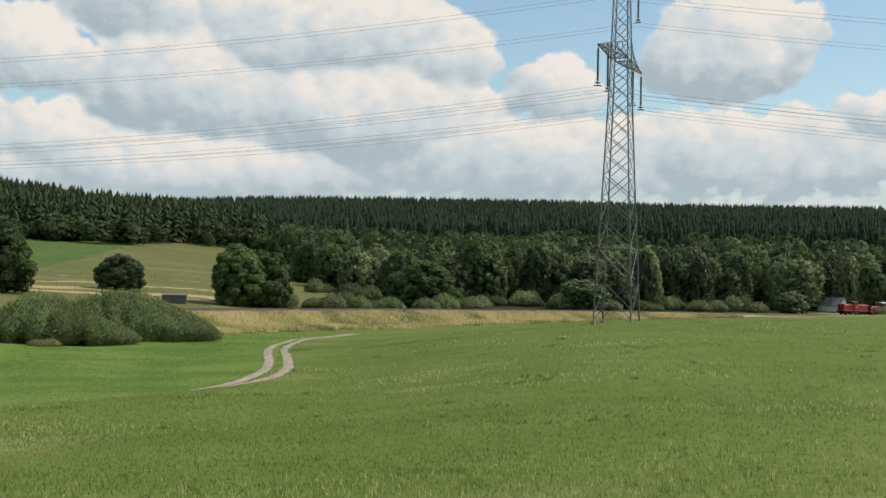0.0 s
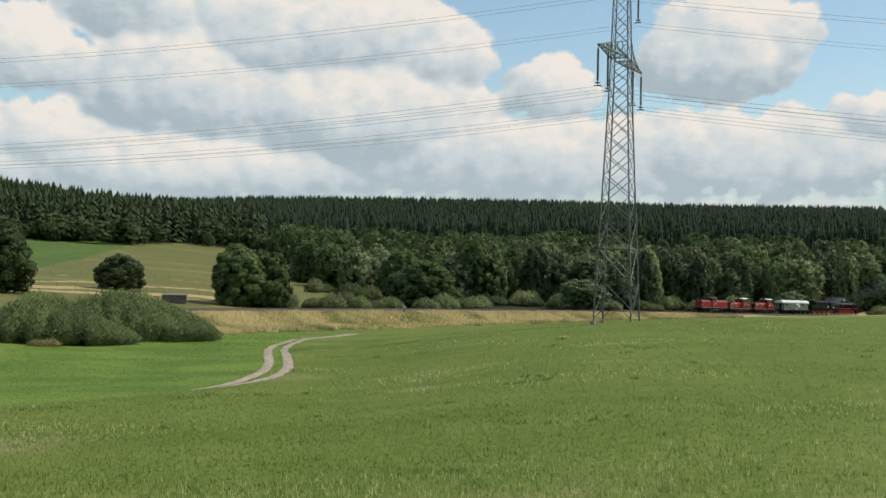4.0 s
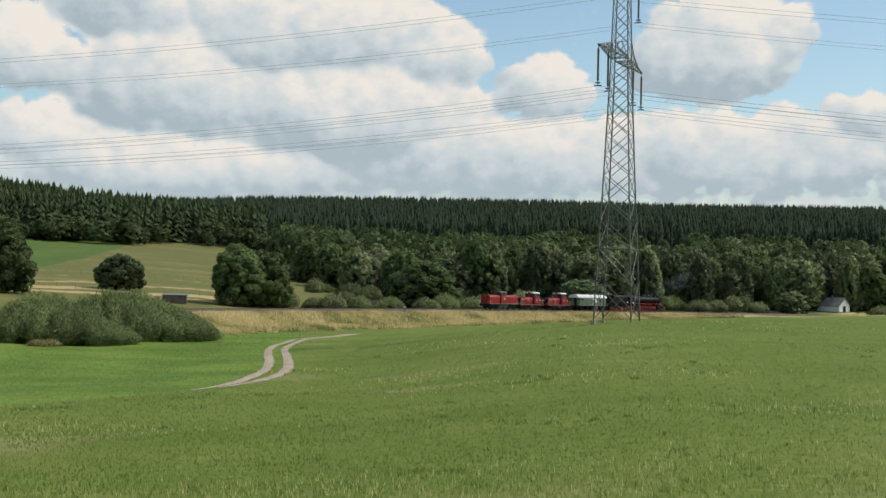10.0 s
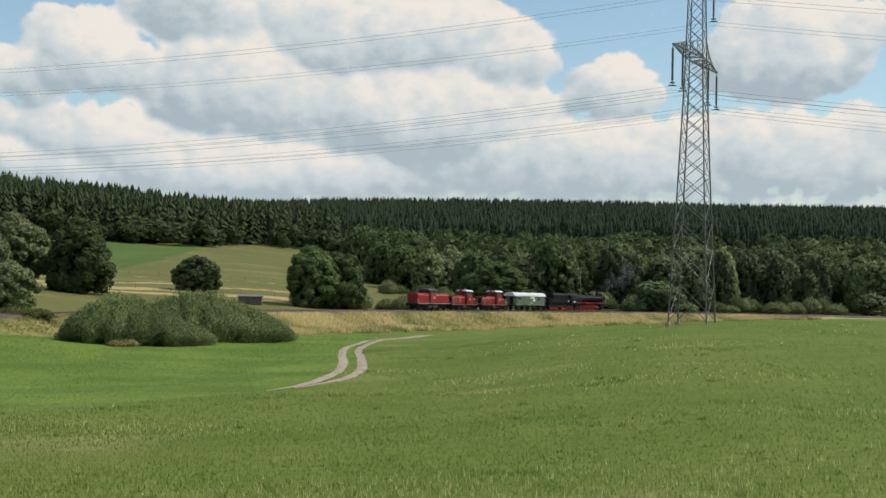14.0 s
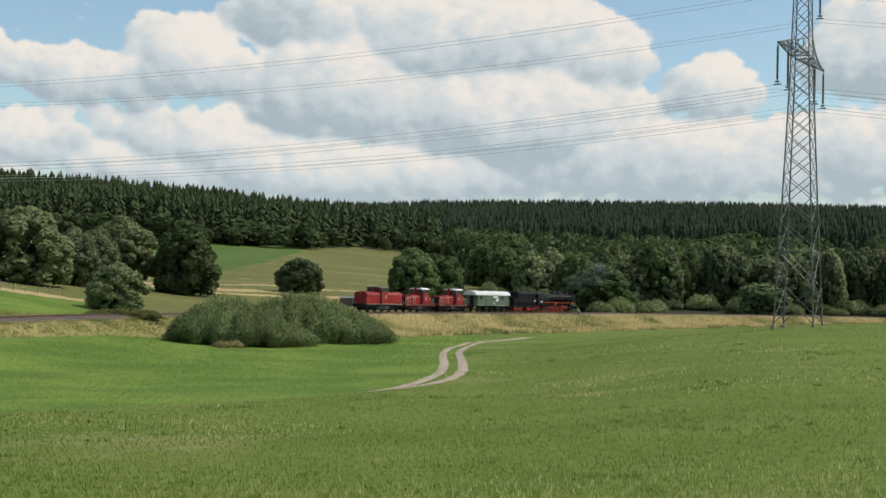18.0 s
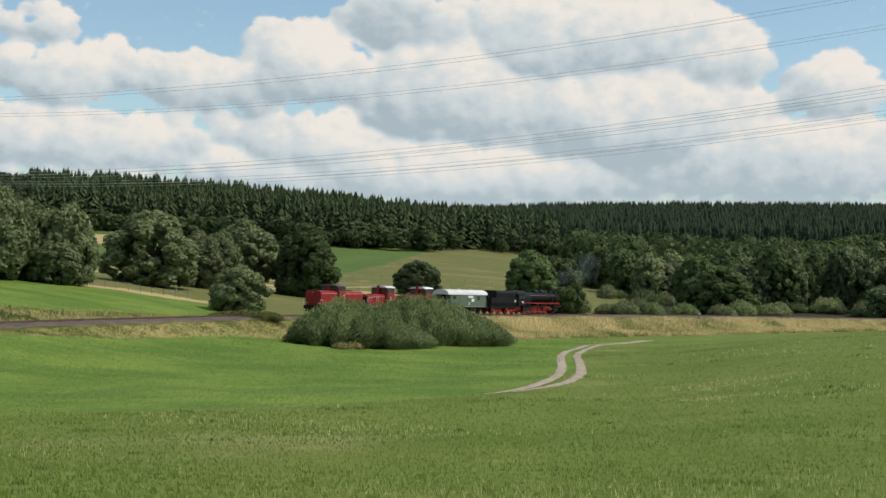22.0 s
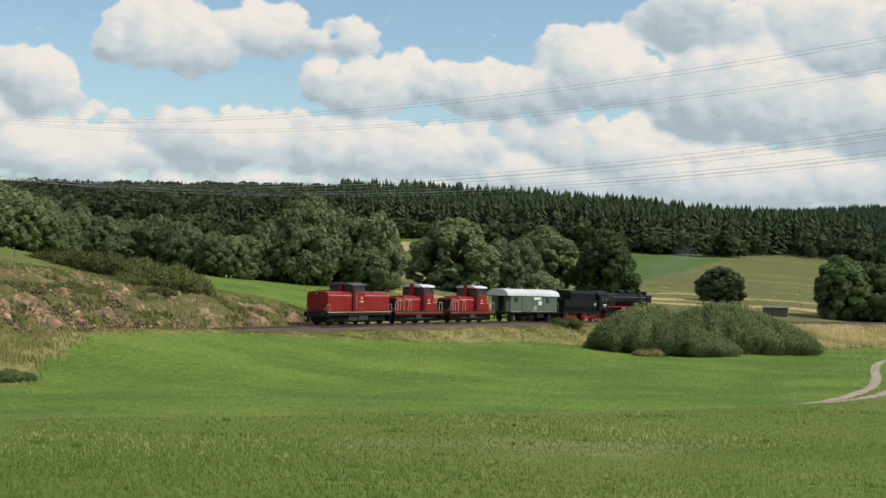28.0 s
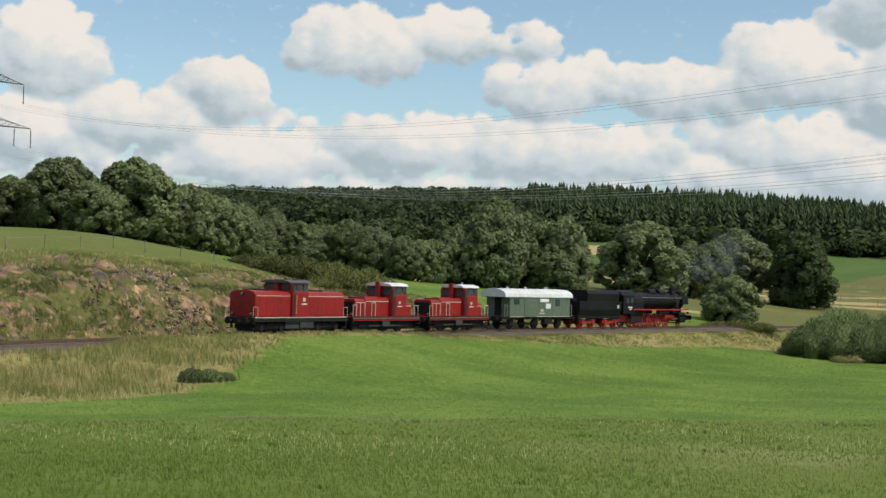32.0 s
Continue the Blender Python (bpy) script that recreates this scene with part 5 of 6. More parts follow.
    part("roof_hatch", boxed(0.4, 1.9, -0.5, 0.5, 2.94, 3.02, bevel=0.02), M_RED, front)
    for e, way in ((3.98, 1), (-3.76, -1)):
        for y in (-0.7, 0.7):
            lamp(root, e, way, y, 1.55)
    for x in (-2.2, 0.0, 2.2):
        wheelset(root, x, 0.625, 0, M_SOOT_SHADE)
    buffers(root, L, 1)
    buffers(root, -L, -1)
    return root


# ---- luggage van ----
def luggage_van():
    root = tagged(new("luggage_van"), "dark green wooden luggage van with silver arched roof", "railway van")
    L = 6.1
    part("underframe", boxed(-L, L, -1.25, 1.25, 0.98, 1.22, bevel=0.02), M_SOOT_SHADE, root)
    body = part("body", boxed(-5.45, 4.95, -1.42, 1.42, 1.2, 3.25, bevel=0.03), M_GREEN, root)
    n = 11
    outl = [(1.55 * math.cos(math.pi * k / (n - 1)), 3.2 + 0.78 * math.sin(math.pi * k / (n - 1)) ** 0.8) for k in range(n)]
    part("roof", prism(-5.8, 5.8, [(-1.55, 3.14)] + [(1.55, 3.14)] + outl, 0.02), M_ROOFW, root, "weathered silver arched roof")
    # gable coloured black: the shade at the van's end is painted in
    part("end_wall", prism(-5.45, 4.95, [(-1.4, 3.2), (1.4, 3.2), (1.3, 3.55), (0.9, 3.82), (-0.9, 3.82), (-1.3, 3.55)]), M_SOOT_SHADE, root)
    for s in (-1, 1):
        for k in range(13):
            x = -5.4 + k * 0.79
            part("side_board", boxed(x, x + 0.75, s * 1.42 - 0.012, s * 1.42 + 0.012, 1.28, 3.1, bevel=0.006), M_GREEN, body)
        door = part("sliding_door", boxed(0.5, 2.6, s * 1.45 - 0.025, s * 1.45 + 0.025, 1.25, 3.15, bevel=0.01), M_GREEN, body)
        part("door_bar", boxed(0.55, 2.55, s * 1.49 - 0.015, s * 1.49 + 0.015, 2.1, 2.16), M_GREEN, door)
        part("door_rail", boxed(-1.8, 2.7, s * 1.47 - 0.02, s * 1.47 + 0.02, 3.16, 3.22), M_SOOT_SHADE, body)
        window(body, 3.4, 4.3, s * 1.42, 2.45, 2.95)
        window(body, -3.6, -2.8, s * 1.42, 2.3, 2.95)
        part("notice_board", boxed(-1.6, -0.1, s * 1.45 - 0.01, s * 1.45 + 0.01, 2.7, 3.02), M_WHITE, body, "white painted notice board")
        part("notice_board", boxed(-1.9, -1.1, s * 1.45 - 0.01, s * 1.45 + 0.01, 2.05, 2.55), M_WHITE, body, "white painted notice board")
        plain_lettering(body, 0.0 - 0.7, s * 1.44, 1.75, [0.5], 0.22, m=M_CREAM)
        plain_lettering(body, 0.0 - 0.9, s * 1.44, 1.5, [0.9], 0.14, m=M_CREAM)
        part("lining", boxed(-5.4, 4.9, s * 1.43 - 0.012, s * 1.43 + 0.012, 1.22, 1.27), M_CREAM, body)
        for x in (-5.6, 5.5):
            for z in (0.45, 0.75):
                part("step", boxed(x - 0.3, x + 0.3, s * 1.35 - 0.14, s * 1.35 + 0.14, z, z + 0.05), M_SOOT_SHADE, root)
            part("handrail", rail_loop(x - 0.2, x + 0.2, s * 1.38, 1.25, 2.4, 0.018), M_CREAM, root)
        part("truss_rod", boxed(-3.0, 3.0, s * 1.1 - 0.03, s * 1.1 + 0.03, 0.55, 0.61), M_SOOT_SHADE, root)
        for x in (-4.1, 0.0, 4.1):
            part("axle_guard", boxed(x - 0.35, x + 0.35, s * 1.0 - 0.03, s * 1.0 + 0.03, 0.35, 1.0, bevel=0.02), M_SOOT_SHADE, root)
            part("leaf_spring", boxed(x - 0.6, x + 0.6, s * 1.08 - 0.05, s * 1.08 + 0.05, 0.78, 0.88, bevel=0.02), M_SOOT_SHADE, root)
    part("battery_box", boxed(-2.6, -1.2, 0.9, 1.25, 0.5, 1.0, bevel=0.02), M_SOOT_SHADE, root)
    for x in (-3, 0.5, 3.5):
        part("roof_vent", tubed((x, 0, 3.95), (x, 0, 4.16), 0.12, n=10), M_ROOFW, root)
    plat = part("end_platform", boxed(4.95, 6.0, -1.35, 1.35, 1.2, 1.28), M_SOOT_SHADE, root)
    part("end_railing", rail_loop(5.9, 5.91, 1.2, 1.28, 2.2), M_SOOT_SHADE, plat)
    # end door dark too, for the shade under the overhanging roof
    part("end_door", boxed(4.93, 4.99, -0.4, 0.4, 1.3, 3.1, bevel=0.01), M_SOOT_SHADE, plat)
    for x in (-4.1, 0.0, 4.1):
        wheelset(root, x, 0.5, 0, M_SOOT_SHADE)
    buffers(root, L, 1)
    buffers(root, -L, -1)
    return root


# ---- steam engine, running tender first; its chimney points to -x ----
RODS = []


def steam_engine():
    root = tagged(new("steam_locomotive"), "black steam locomotive with red wheels and tub tender at the rear", "locomotive")
    # tender: x from 3.1 to 11
    tf = part("tender_frame", boxed(3.2, 10.9, -1.3, 1.3, 1.02, 1.3, bevel=0.03), M_BLACK, root)
    tb = part("tender_tank", prism(3.3, 10.85, [(-1.45, 1.95), (-1.2, 1.3), (1.2, 1.3), (1.45, 1.95), (1.45, 2.78), (-1.45, 2.78)], 0.05), M_BLACK, root)
    part("coal_bunker", prism(3.6, 9.4, [(-1.3, 2.76), (1.3, 2.76), (1.38, 3.65), (1.15, 4.02), (-1.15, 4.02), (-1.38, 3.65)], 0.06), M_BLACK, tb)
    part("tank_rim", boxed(3.3, 10.85, -1.47, 1.47, 2.75, 2.82, bevel=0.01), M_SOOT_SHADE, tb)
    part("water_hatch", tubed((10.2, 0, 2.78), (10.2, 0, 3.1), 0.4, n=14), M_BLACK, tb)
    for s in (-1, 1):
        plain_lettering(tb, 3.8, s * 1.46, 2.1, [0.12, 0.12], 0.35)
        part("handrail", tubed((10.7, s * 1.4, 1.4), (10.7, s * 1.4, 2.5), 0.02, n=6), M_SOOT_SHADE, tb)
        for x in (3.6, 10.6):
            part("step", boxed(x - 0.25, x + 0.25, s * 1.3 - 0.12, s * 1.3 + 0.12, 0.5, 0.56), M_SOOT_SHADE, tf)
    for bx in (4.9, 9.0):
        bog = part("tender_bogie", boxed(bx - 1.4, bx + 1.4, 0.98, 1.08, 0.45, 0.95, bevel=0.05), M_REDLINE, root, "red tender bogie")
        part("bogie_side", boxed(bx - 1.4, bx + 1.4, -1.08, -0.98, 0.45, 0.95, bevel=0.05), M_REDLINE, bog)
        for x in (-0.95, 0.95):
            for s in (-1, 1):
                part("axle_box", boxed(bx + x - 0.2, bx + x + 0.2, s * 1.12 - 0.08, s * 1.12 + 0.08, 0.3, 0.75, bevel=0.03), M_REDLINE, bog)
            wheelset(root, bx + x, 0.5, 0, M_REDLINE)
        for s in (-1, 1):
            part("spring", boxed(bx - 0.45, bx + 0.45, s * 1.12 - 0.06, s * 1.12 + 0.06, 0.78, 0.98, bevel=0.03), M_SOOT_SHADE, bog)
    # engine: cab at +2.6, chimney at -8.3
    part("main_frame", boxed(-10.6, 2.8, -0.55, 0.55, 0.6, 1.4, bevel=0.03), M_REDLINE, root, "red engine main frame")
    cab = part("cab", boxed(0.9, 3.0, -1.5, 1.5, 1.5, 3.55, bevel=0.04), M_BLACK, root)
    part("cab_roof", prism(0.6, 3.35, [(-1.52, 3.5), (1.52, 3.5), (1.3, 3.85), (0.7, 4.08), (-0.7, 4.08), (-1.3, 3.85)], 0.02), M_BLACK, cab)
    for s in (-1, 1):
        window(cab, 1.15, 1.75, s * 1.5, 2.65, 3.3)
        window(cab, 1.95, 2.6, s * 1.5, 2.65, 3.3)
        plain_lettering(cab, 1.3, s * 1.51, 2.15, [0.8], 0.12)
        plain_lettering(cab, 1.4, s * 1.51, 1.95, [0.5], 0.1)
    fb = part("firebox", prism(-1.6, 1.0, arch(1.05, 1.3, 2.75, 1.08), 0.03), M_BLACK, root)
    boiler = part("boiler", tubed((-8.2, 0, 2.93), (-1.4, 0, 2.93), 0.92, n=28), M_BLACK, root)
    part("smokebox", tubed((-10.1, 0, 2.93), (-8.1, 0, 2.93), 0.97, n=28), M_SOOT_SHADE, root)
    part("smokebox_door", tubed((-10.28, 0, 2.93), (-10.08, 0, 2.93), 0.55, 0.8, n=24), M_SOOT_SHADE, root)
    for x in (-7.6, -6.0, -4.4, -2.8):
        part("boiler_band", tubed((x - 0.03, 0, 2.93), (x + 0.03, 0, 2.93), 0.935, n=28), M_SOOT_SHADE, boiler)
    part("chimney", tubed((-8.9, 0, 3.75), (-8.9, 0, 4.45), 0.3, 0.36, n=18), M_SOOT_SHADE, root)
    part("sand_dome", prism(-6.9, -5.6, arch(0.5, 3.7, 3.9, 0.38), 0.05), M_BLACK, boiler)
    part("steam_dome", prism(-4.9, -3.6, arch(0.5, 3.7, 3.9, 0.38), 0.05), M_BLACK, boiler)
    part("whistle", tubed((-0.2, 0.4, 3.5), (-0.2, 0.4, 3.95), 0.04, n=6), M_STEELB, fb)
    part("safety_valve", tubed((-1.0, -0.3, 3.55), (-1.0, -0.3, 3.9), 0.09, n=8), M_SOOT_SHADE, fb)
    part("preheater", tubed((-9.6, -0.9, 3.88), (-9.6, 0.9, 3.88), 0.25, n=12), M_SOOT_SHADE, root)
    part("turbo_generator", tubed((-8.6, 0.5, 3.86), (-7.9, 0.5, 3.86), 0.18, n=10), M_SOOT_SHADE, root)
    part("smokebox_saddle", boxed(-10.0, -8.2, -0.62, 0.62, 1.3, 2.2, bevel=0.05), M_SOOT_SHADE, root)
    part("front_frame", boxed(-10.9, -9.9, -0.95, 0.95, 0.75, 1.3, bevel=0.05), M_SOOT_SHADE, root)
    part("front_plate", boxed(-11.0, -10.2, -1.3, 1.3, 1.3, 1.42, bevel=0.02), M_REDLINE, root)
    for s in (-1, 1):
        rb = part("running_board", boxed(-10.2, 1.0, min(s * 0.95, s * 1.5), max(s * 0.95, s * 1.5), 1.98, 2.04), M_BLACK, root)
        part("red_edging", boxed(-10.2, 1.0, s * 1.5 - 0.015, s * 1.5 + 0.015, 1.9, 2.05), M_REDLINE, rb)
        part("handrail", tubed((-9.8, s * 0.98, 3.3), (-1.4, s * 0.98, 3.3), 0.025, n=6), M_STEELB, boiler)
        part("air_tank", tubed((-6.3, s * 1.15, 1.68), (-4.3, s * 1.15, 1.68), 0.24, n=12), M_SOOT_SHADE, root)
        part("air_pump", tubed((-8.0, s * 1.2, 2.05), (-8.0, s * 1.2, 2.9), 0.2, n=10), M_SOOT_SHADE, root)
        part("cylinder", boxed(-9.7, -8.5, s * 1.15 - 0.3, s * 1.15 + 0.3, 0.5, 1.15, bevel=0.12), M_BLACK, root)
        part("valve_chest", tubed((-9.8, s * 1.1, 1.4), (-8.4, s * 1.1, 1.4), 0.24, n=14), M_BLACK, root)
        part("slide_bar", boxed(-8.5, -7.2, s * 1.12 - 0.04, s * 1.12 + 0.04, 0.88, 0.96), M_STEELB, root)
        part("valve_gear", boxed(-7.6, -5.6, s * 1.2 - 0.03, s * 1.2 + 0.03, 1.1, 1.3, bevel=0.02), M_REDLINE, root)
        part("smoke_lifter", boxed(-10.4, -9.1, s * 1.3 - 0.02, s * 1.3 + 0.02, 2.6, 3.6, bevel=0.01), M_BLACK, root)
        for x in (-6.4, -4.75, -3.1, -1.45, 0.2):
            part("wheel_spring", boxed(x - 0.4, x + 0.4, s * 0.62 - 0.05, s * 0.62 + 0.05, 1.35, 1.5, bevel=0.02), M_REDLINE, root)
        part("ash_pan", boxed(-1.4, 0.8, s * 0.9 - 0.1, s * 0.9 + 0.1, 0.6, 1.3, bevel=0.03), M_SOOT_SHADE, root)
        for x in (-10.9, 2.7):
            part("step", boxed(x - 0.2, x + 0.2, s * 1.25 - 0.12, s * 1.25 + 0.12, 0.55, 0.6), M_SOOT_SHADE, root)
        rod = part("coupling_rod", boxed(-3.45, 3.45, s * 1.03 - 0.03, s * 1.03 + 0.03, -0.07, 0.07, bevel=0.02), M_RODS, root, "oily red coupling rod")
        RODS.append((rod, -3.1, s))
        lamp(root, -11.0, -1, s * 0.9, 1.6)
    for x in (-6.4, -4.75, -3.1, -1.45, 0.2):
        wheelset(root, x, 0.7, 12, M_REDLINE)
    wheelset(root, -9.1, 0.425, 9, M_REDLINE)
    buffers(root, -11.0, -1)
    buffers(root, 10.98, 1)
    return root


TRAIN = []
diesel, van, steam = centre_cab_diesel(), luggage_van(), steam_engine()
shunt_a = shunter()
shunt_b = copy_thing(shunt_a, Matrix())
for o in [o for o in shunt_b.children if o.name.startswith("wheelset")]:
    ROLLING.append((o, o.location.x, 0.625, shunt_b))
for ob, middle, half in ((diesel, 7.2, 3.3), (shunt_a, 18.3, 2.2), (shunt_b, 29.0, 2.2), (van, 41.8, 4.1), (steam, 60.1, 6.0)):
    TRAIN.append((ob, middle, half))


# ---- pylons and wires ----
M_STEEL = mat("galvanised_steel", (0.16, 0.16, 0.145), (0.08, 0.085, 0.078), 0.6, 0.3, grain=2, patch=0.3)
M_INSUL = mat("brown_glazed_insulator", (0.10, 0.09, 0.085), (0.06, 0.055, 0.05), 0.25, grain=4)
M_WIRE = mat("weathered_aluminium", (0.42, 0.43, 0.44), (0.32, 0.33, 0.335), 0.5, 0.3, grain=2)


def bar(bm, p, q, w):
    """A steel angle bar drawn as a slim square beam."""
    p, q = Vector(p), Vector(q)
    d = (q - p).normalized()
    a = d.orthogonal().normalized() * w / 2
    b = d.cross(a)
    r = [[bm.verts.new(c + u) for u in (a + b, b - a, -a - b, a - b)] for c in (p, q)]
    for i in range(4):
        bm.faces.new((r[0][i], r[0][(i + 1) % 4], r[1][(i + 1) % 4], r[1][i]))
    bm.faces.new(r[0][::-1])
    bm.faces.new(r[1])


LOW_ARM, HIGH_ARM, TOP = 30.6, 41.2, 47.0
LOW_REACH, HIGH_REACH = 10.6, 8.4


def half_width(z):
    return float(np.interp(z, [0, 15, 27.5, HIGH_ARM, TOP], [2.25, 1.58, 1.1, 0.75, 0.2]))


def pylon():
    root = tagged(new("transmission_pylon"), "tall grey steel lattice transmission pylon with two crossarms", "pylon")
    corners = ((1, 1), (1, -1), (-1, -1), (-1, 1))
    levels = [0, 4.2, 8.2, 11.4, 14.2, 16.8, 19.2, 21.5, 23.7, 25.8, 27.8, 29.4, 30.6, 32.4, 34.2, 36, 37.8, 39.6, 41.2, 43.2, 45.2, 47]
    for cx, cy in corners:
        V, F = [], []
        for i, a in enumerate(levels):
            w, q = half_width(a), 0.07 if a < 28 else 0.055
            V += [(cx * w + u * q, cy * w + v * q, a - (0.8 if a == 0 else 0)) for u, v in corners]
            if i:
                F += [(i * 4 + j, i * 4 + (j + 1) % 4, i * 4 - 4 + (j + 1) % 4, i * 4 - 4 + j) for j in range(4)]
        leg = part("leg", mesh_from("leg", V, F, M_STEEL), M_STEEL, root)
        part("footing", boxed(cx * 2.25 - 0.25, cx * 2.25 + 0.25, cy * 2.25 - 0.25, cy * 2.25 + 0.25, -1.2, -0.25, bevel=0.03), M_GRAVEL, leg, "concrete footing")
    for i, (a, b) in enumerate(zip(levels, levels[1:])):
        wa, wb = half_width(a), half_width(b)
        t = 0.062 if a < 28 else 0.052
        for k in range(4):
            (x0, y0), (x1, y1) = corners[k], corners[(k + 1) % 4]
            bm = bmesh.new()
            bar(bm, (x0 * wa, y0 * wa, a), (x1 * wb, y1 * wb, b), t)
            bar(bm, (x1 * wa, y1 * wa, a), (x0 * wb, y0 * wb, b), t)
            if i in (2, 12, 18):
                bar(bm, (x0 * wa, y0 * wa, a), (x1 * wa, y1 * wa, a), t * 1.3)
            part("brace", bm, M_STEEL, root)
    for z, reach, drops in ((LOW_ARM, LOW_REACH, (LOW_REACH, 6.2)), (HIGH_ARM, HIGH_REACH, (HIGH_REACH,))):
        hw = half_width(z)
        for s in (-1, 1):
            bm = bmesh.new()
            n = 6
            for j in range(n):
                u0, u1 = j / n, (j + 1) / n
                q0, q1 = hw + (reach - hw) * u0, hw + (reach - hw) * u1
                w0, w1 = hw * (1 - u0 * 0.92), hw * (1 - u1 * 0.92)
                z0, z1 = z + 2.0 * (1 - u0), z + 2.0 * (1 - u1)
                for e in (-1, 1):
                    bar(bm, (s * q0, e * w0, z), (s * q1, e * w1, z), 0.12)
                    bar(bm, (s * q0, e * w0, z), (s * q1, -e * w1, z), 0.06)
                    bar(bm, (s * q0, e * w0 * (1 - u0), z0), (s * q1, e * w1 * (1 - u1), z1), 0.09)
                    bar(bm, (s * q0, e * w0, z), (s * q1, e * w1 * (1 - u1), z1), 0.05)
                    bar(bm, (s * q1, e * w1, z), (s * q1, e * w1 * (1 - u1), z1), 0.05)
            arm = part("crossarm", bm, M_STEEL, root)
            for d in drops:
                bm = bmesh.new()
                tube(bm, (s * d, 0, z), (s * d, 0, z - 0.5), 0.04, n=6)
                for j in range(12):
                    tube(bm, (s * d, 0, z - 0.5 - j * 0.3), (s * d, 0, z - 0.78 - j * 0.3), 0.14, 0.1, n=8)
                tube(bm, (s * d, 0, z - 4.0), (s * d, 0, z - 4.6), 0.04, n=6)
                tube(bm, (s * d, 0, z - 4.25), (s * d, 0, z - 4.35), 0.3, n=10)
                bar(bm, (s * d, -0.4, z - 4.6), (s * d, 0.4, z - 4.6), 0.1)
                part("insulator_string", bm, M_INSUL, arm, "dark hanging insulator string")
    return root


def pylon_pose(x, y, armx, army, z=None):
    return Matrix.Translation((x, y, gz(x, y) if z is None else z)) @ Matrix.Rotation(math.atan2(army, armx), 4, "Z")


P1 = pylon()
P1.matrix_basis = pylon_pose(20.6, 150.8, 7.8, 19.7, 5.1)
P2 = copy_thing(P1, pylon_pose(-263.2, 188.4, 0.13, 0.99, gz(-263.2, 188.4) - 2.5))
P2["label"] = "distant grey lattice transmission pylon behind the hilltop trees"
# the next support stands beyond the view; only the wires' far ends need it
P0 = pylon_pose(330, 60, 0.3, 0.95, 3.0)


def hang(m, s, d, z, off):
    return m @ Vector((s * d, 0, z - 4.65)) + Vector((0, 0, off))


def wire_mesh(p, q, sag, r):
    V, F = [], []
    n = 60
    side = Vector((-(q - p).y, (q - p).x, 0)).normalized()
    for i in range(n + 1):
        u = i / n
        c = p.lerp(q, u) - Vector((0, 0, 4 * sag * u * (1 - u)))
        V += [c + side * r, c + Vector((0, 0, r)), c - side * r, c - Vector((0, 0, r))]
        if i:
            F += [(i * 4 + j, i * 4 + (j + 1) % 4, i * 4 - 4 + (j + 1) % 4, i * 4 - 4 + j) for j in range(4)]
    return mesh_from("conductor", V, F, M_WIRE, True)


for s in (-1, 1):
    for d, z in ((LOW_REACH, LOW_ARM), (6.2, LOW_ARM), (HIGH_REACH, HIGH_ARM)):
        line = tagged(new("power_line"), "thin grey twin-conductor power line strung between pylons", "power line", "power lines")
        for a, b, sag in ((P1.matrix_basis, P2.matrix_basis, 12.0), (P1.matrix_basis, P0, 11.0)):
            for off in (0.0, -0.45):
                part("conductor", wire_mesh(hang(a, s, d, z, off), hang(b, s, d, z, off), sag, 0.017), M_WIRE, line)

# ---- small buildings ----
M_PLASTER = mat("white_plaster", (0.78, 0.77, 0.74), (0.62, 0.6, 0.56), 0.85, grain=3, patch=0.5)
M_SLATE = mat("grey_slate", (0.17, 0.165, 0.16), (0.10, 0.10, 0.098), 0.7, grain=4)
M_WOODOLD = mat("weathered_boards", (0.16, 0.125, 0.10), (0.08, 0.062, 0.05), 0.85, grain=5, patch=1.0)
M_POST = mat("grey_fence_wood", (0.22, 0.18, 0.14), (0.12, 0.095, 0.075), 0.9, grain=7)


def house():
    root = tagged(new("lineside_house"), "small white plastered house with a grey slate roof", "house")
    w, l, h, g = 3.0, 5.5, 2.6, 2.6
    part("wall", prism(-l, l, [(-w, 0), (w, 0), (w, h), (0, h + g), (-w, h)]), M_PLASTER, root)
    for s in (-1, 1):
        bm = bmesh.new()
        a = [bm.verts.new((x, y, z)) for x in (-l - 0.4, l + 0.4) for y, z in ((s * (w + 0.5), h - 0.35), (0, h + g + 0.12), (0, h + g + 0.3), (s * (w + 0.5), h - 0.17))]
        for f in ((0, 1, 2, 3), (7, 6, 5, 4), (0, 4, 5, 1), (1, 5, 6, 2), (2, 6, 7, 3), (3, 7, 4, 0)):
            bm.faces.new([a[i] for i in f])
        bmesh.ops.recalc_face_normals(bm, faces=bm.faces)
        part("roof", bm, M_SLATE, root)
    part("chimney", boxed(-1.2, -0.5, -0.35, 0.35, h + 1.6, h + g + 1.1, bevel=0.02), M_WOODOLD, root, "brick chimney")
    door = part("door", boxed(l - 0.02, l + 0.05, -0.75, 0.55, 0, 2.1, bevel=0.02), M_BLACK, root)
    part("door_frame", boxed(l - 0.01, l + 0.03, -0.9, 0.7, 0, 2.25), M_WOODOLD, door)
    for x in (-3.4, 0.0, 3.0):
        fr = part("window", boxed(x - 0.5, x + 0.5, w - 0.02, w + 0.05, 0.9, 2.1, bevel=0.01), M_WOODOLD, root)
        part("pane", boxed(x - 0.42, x + 0.42, w + 0.03, w + 0.06, 0.98, 2.02), M_GLASS, fr)
    return root


hx, hy = polar(17.0, 424)
house().matrix_basis = Matrix.Translation((hx, hy, gz(hx, hy) - 0.1)) @ Matrix.Rotation(radians(-58), 4, "Z") @ Matrix.Diagonal((0.8, 0.8, 0.82, 1))


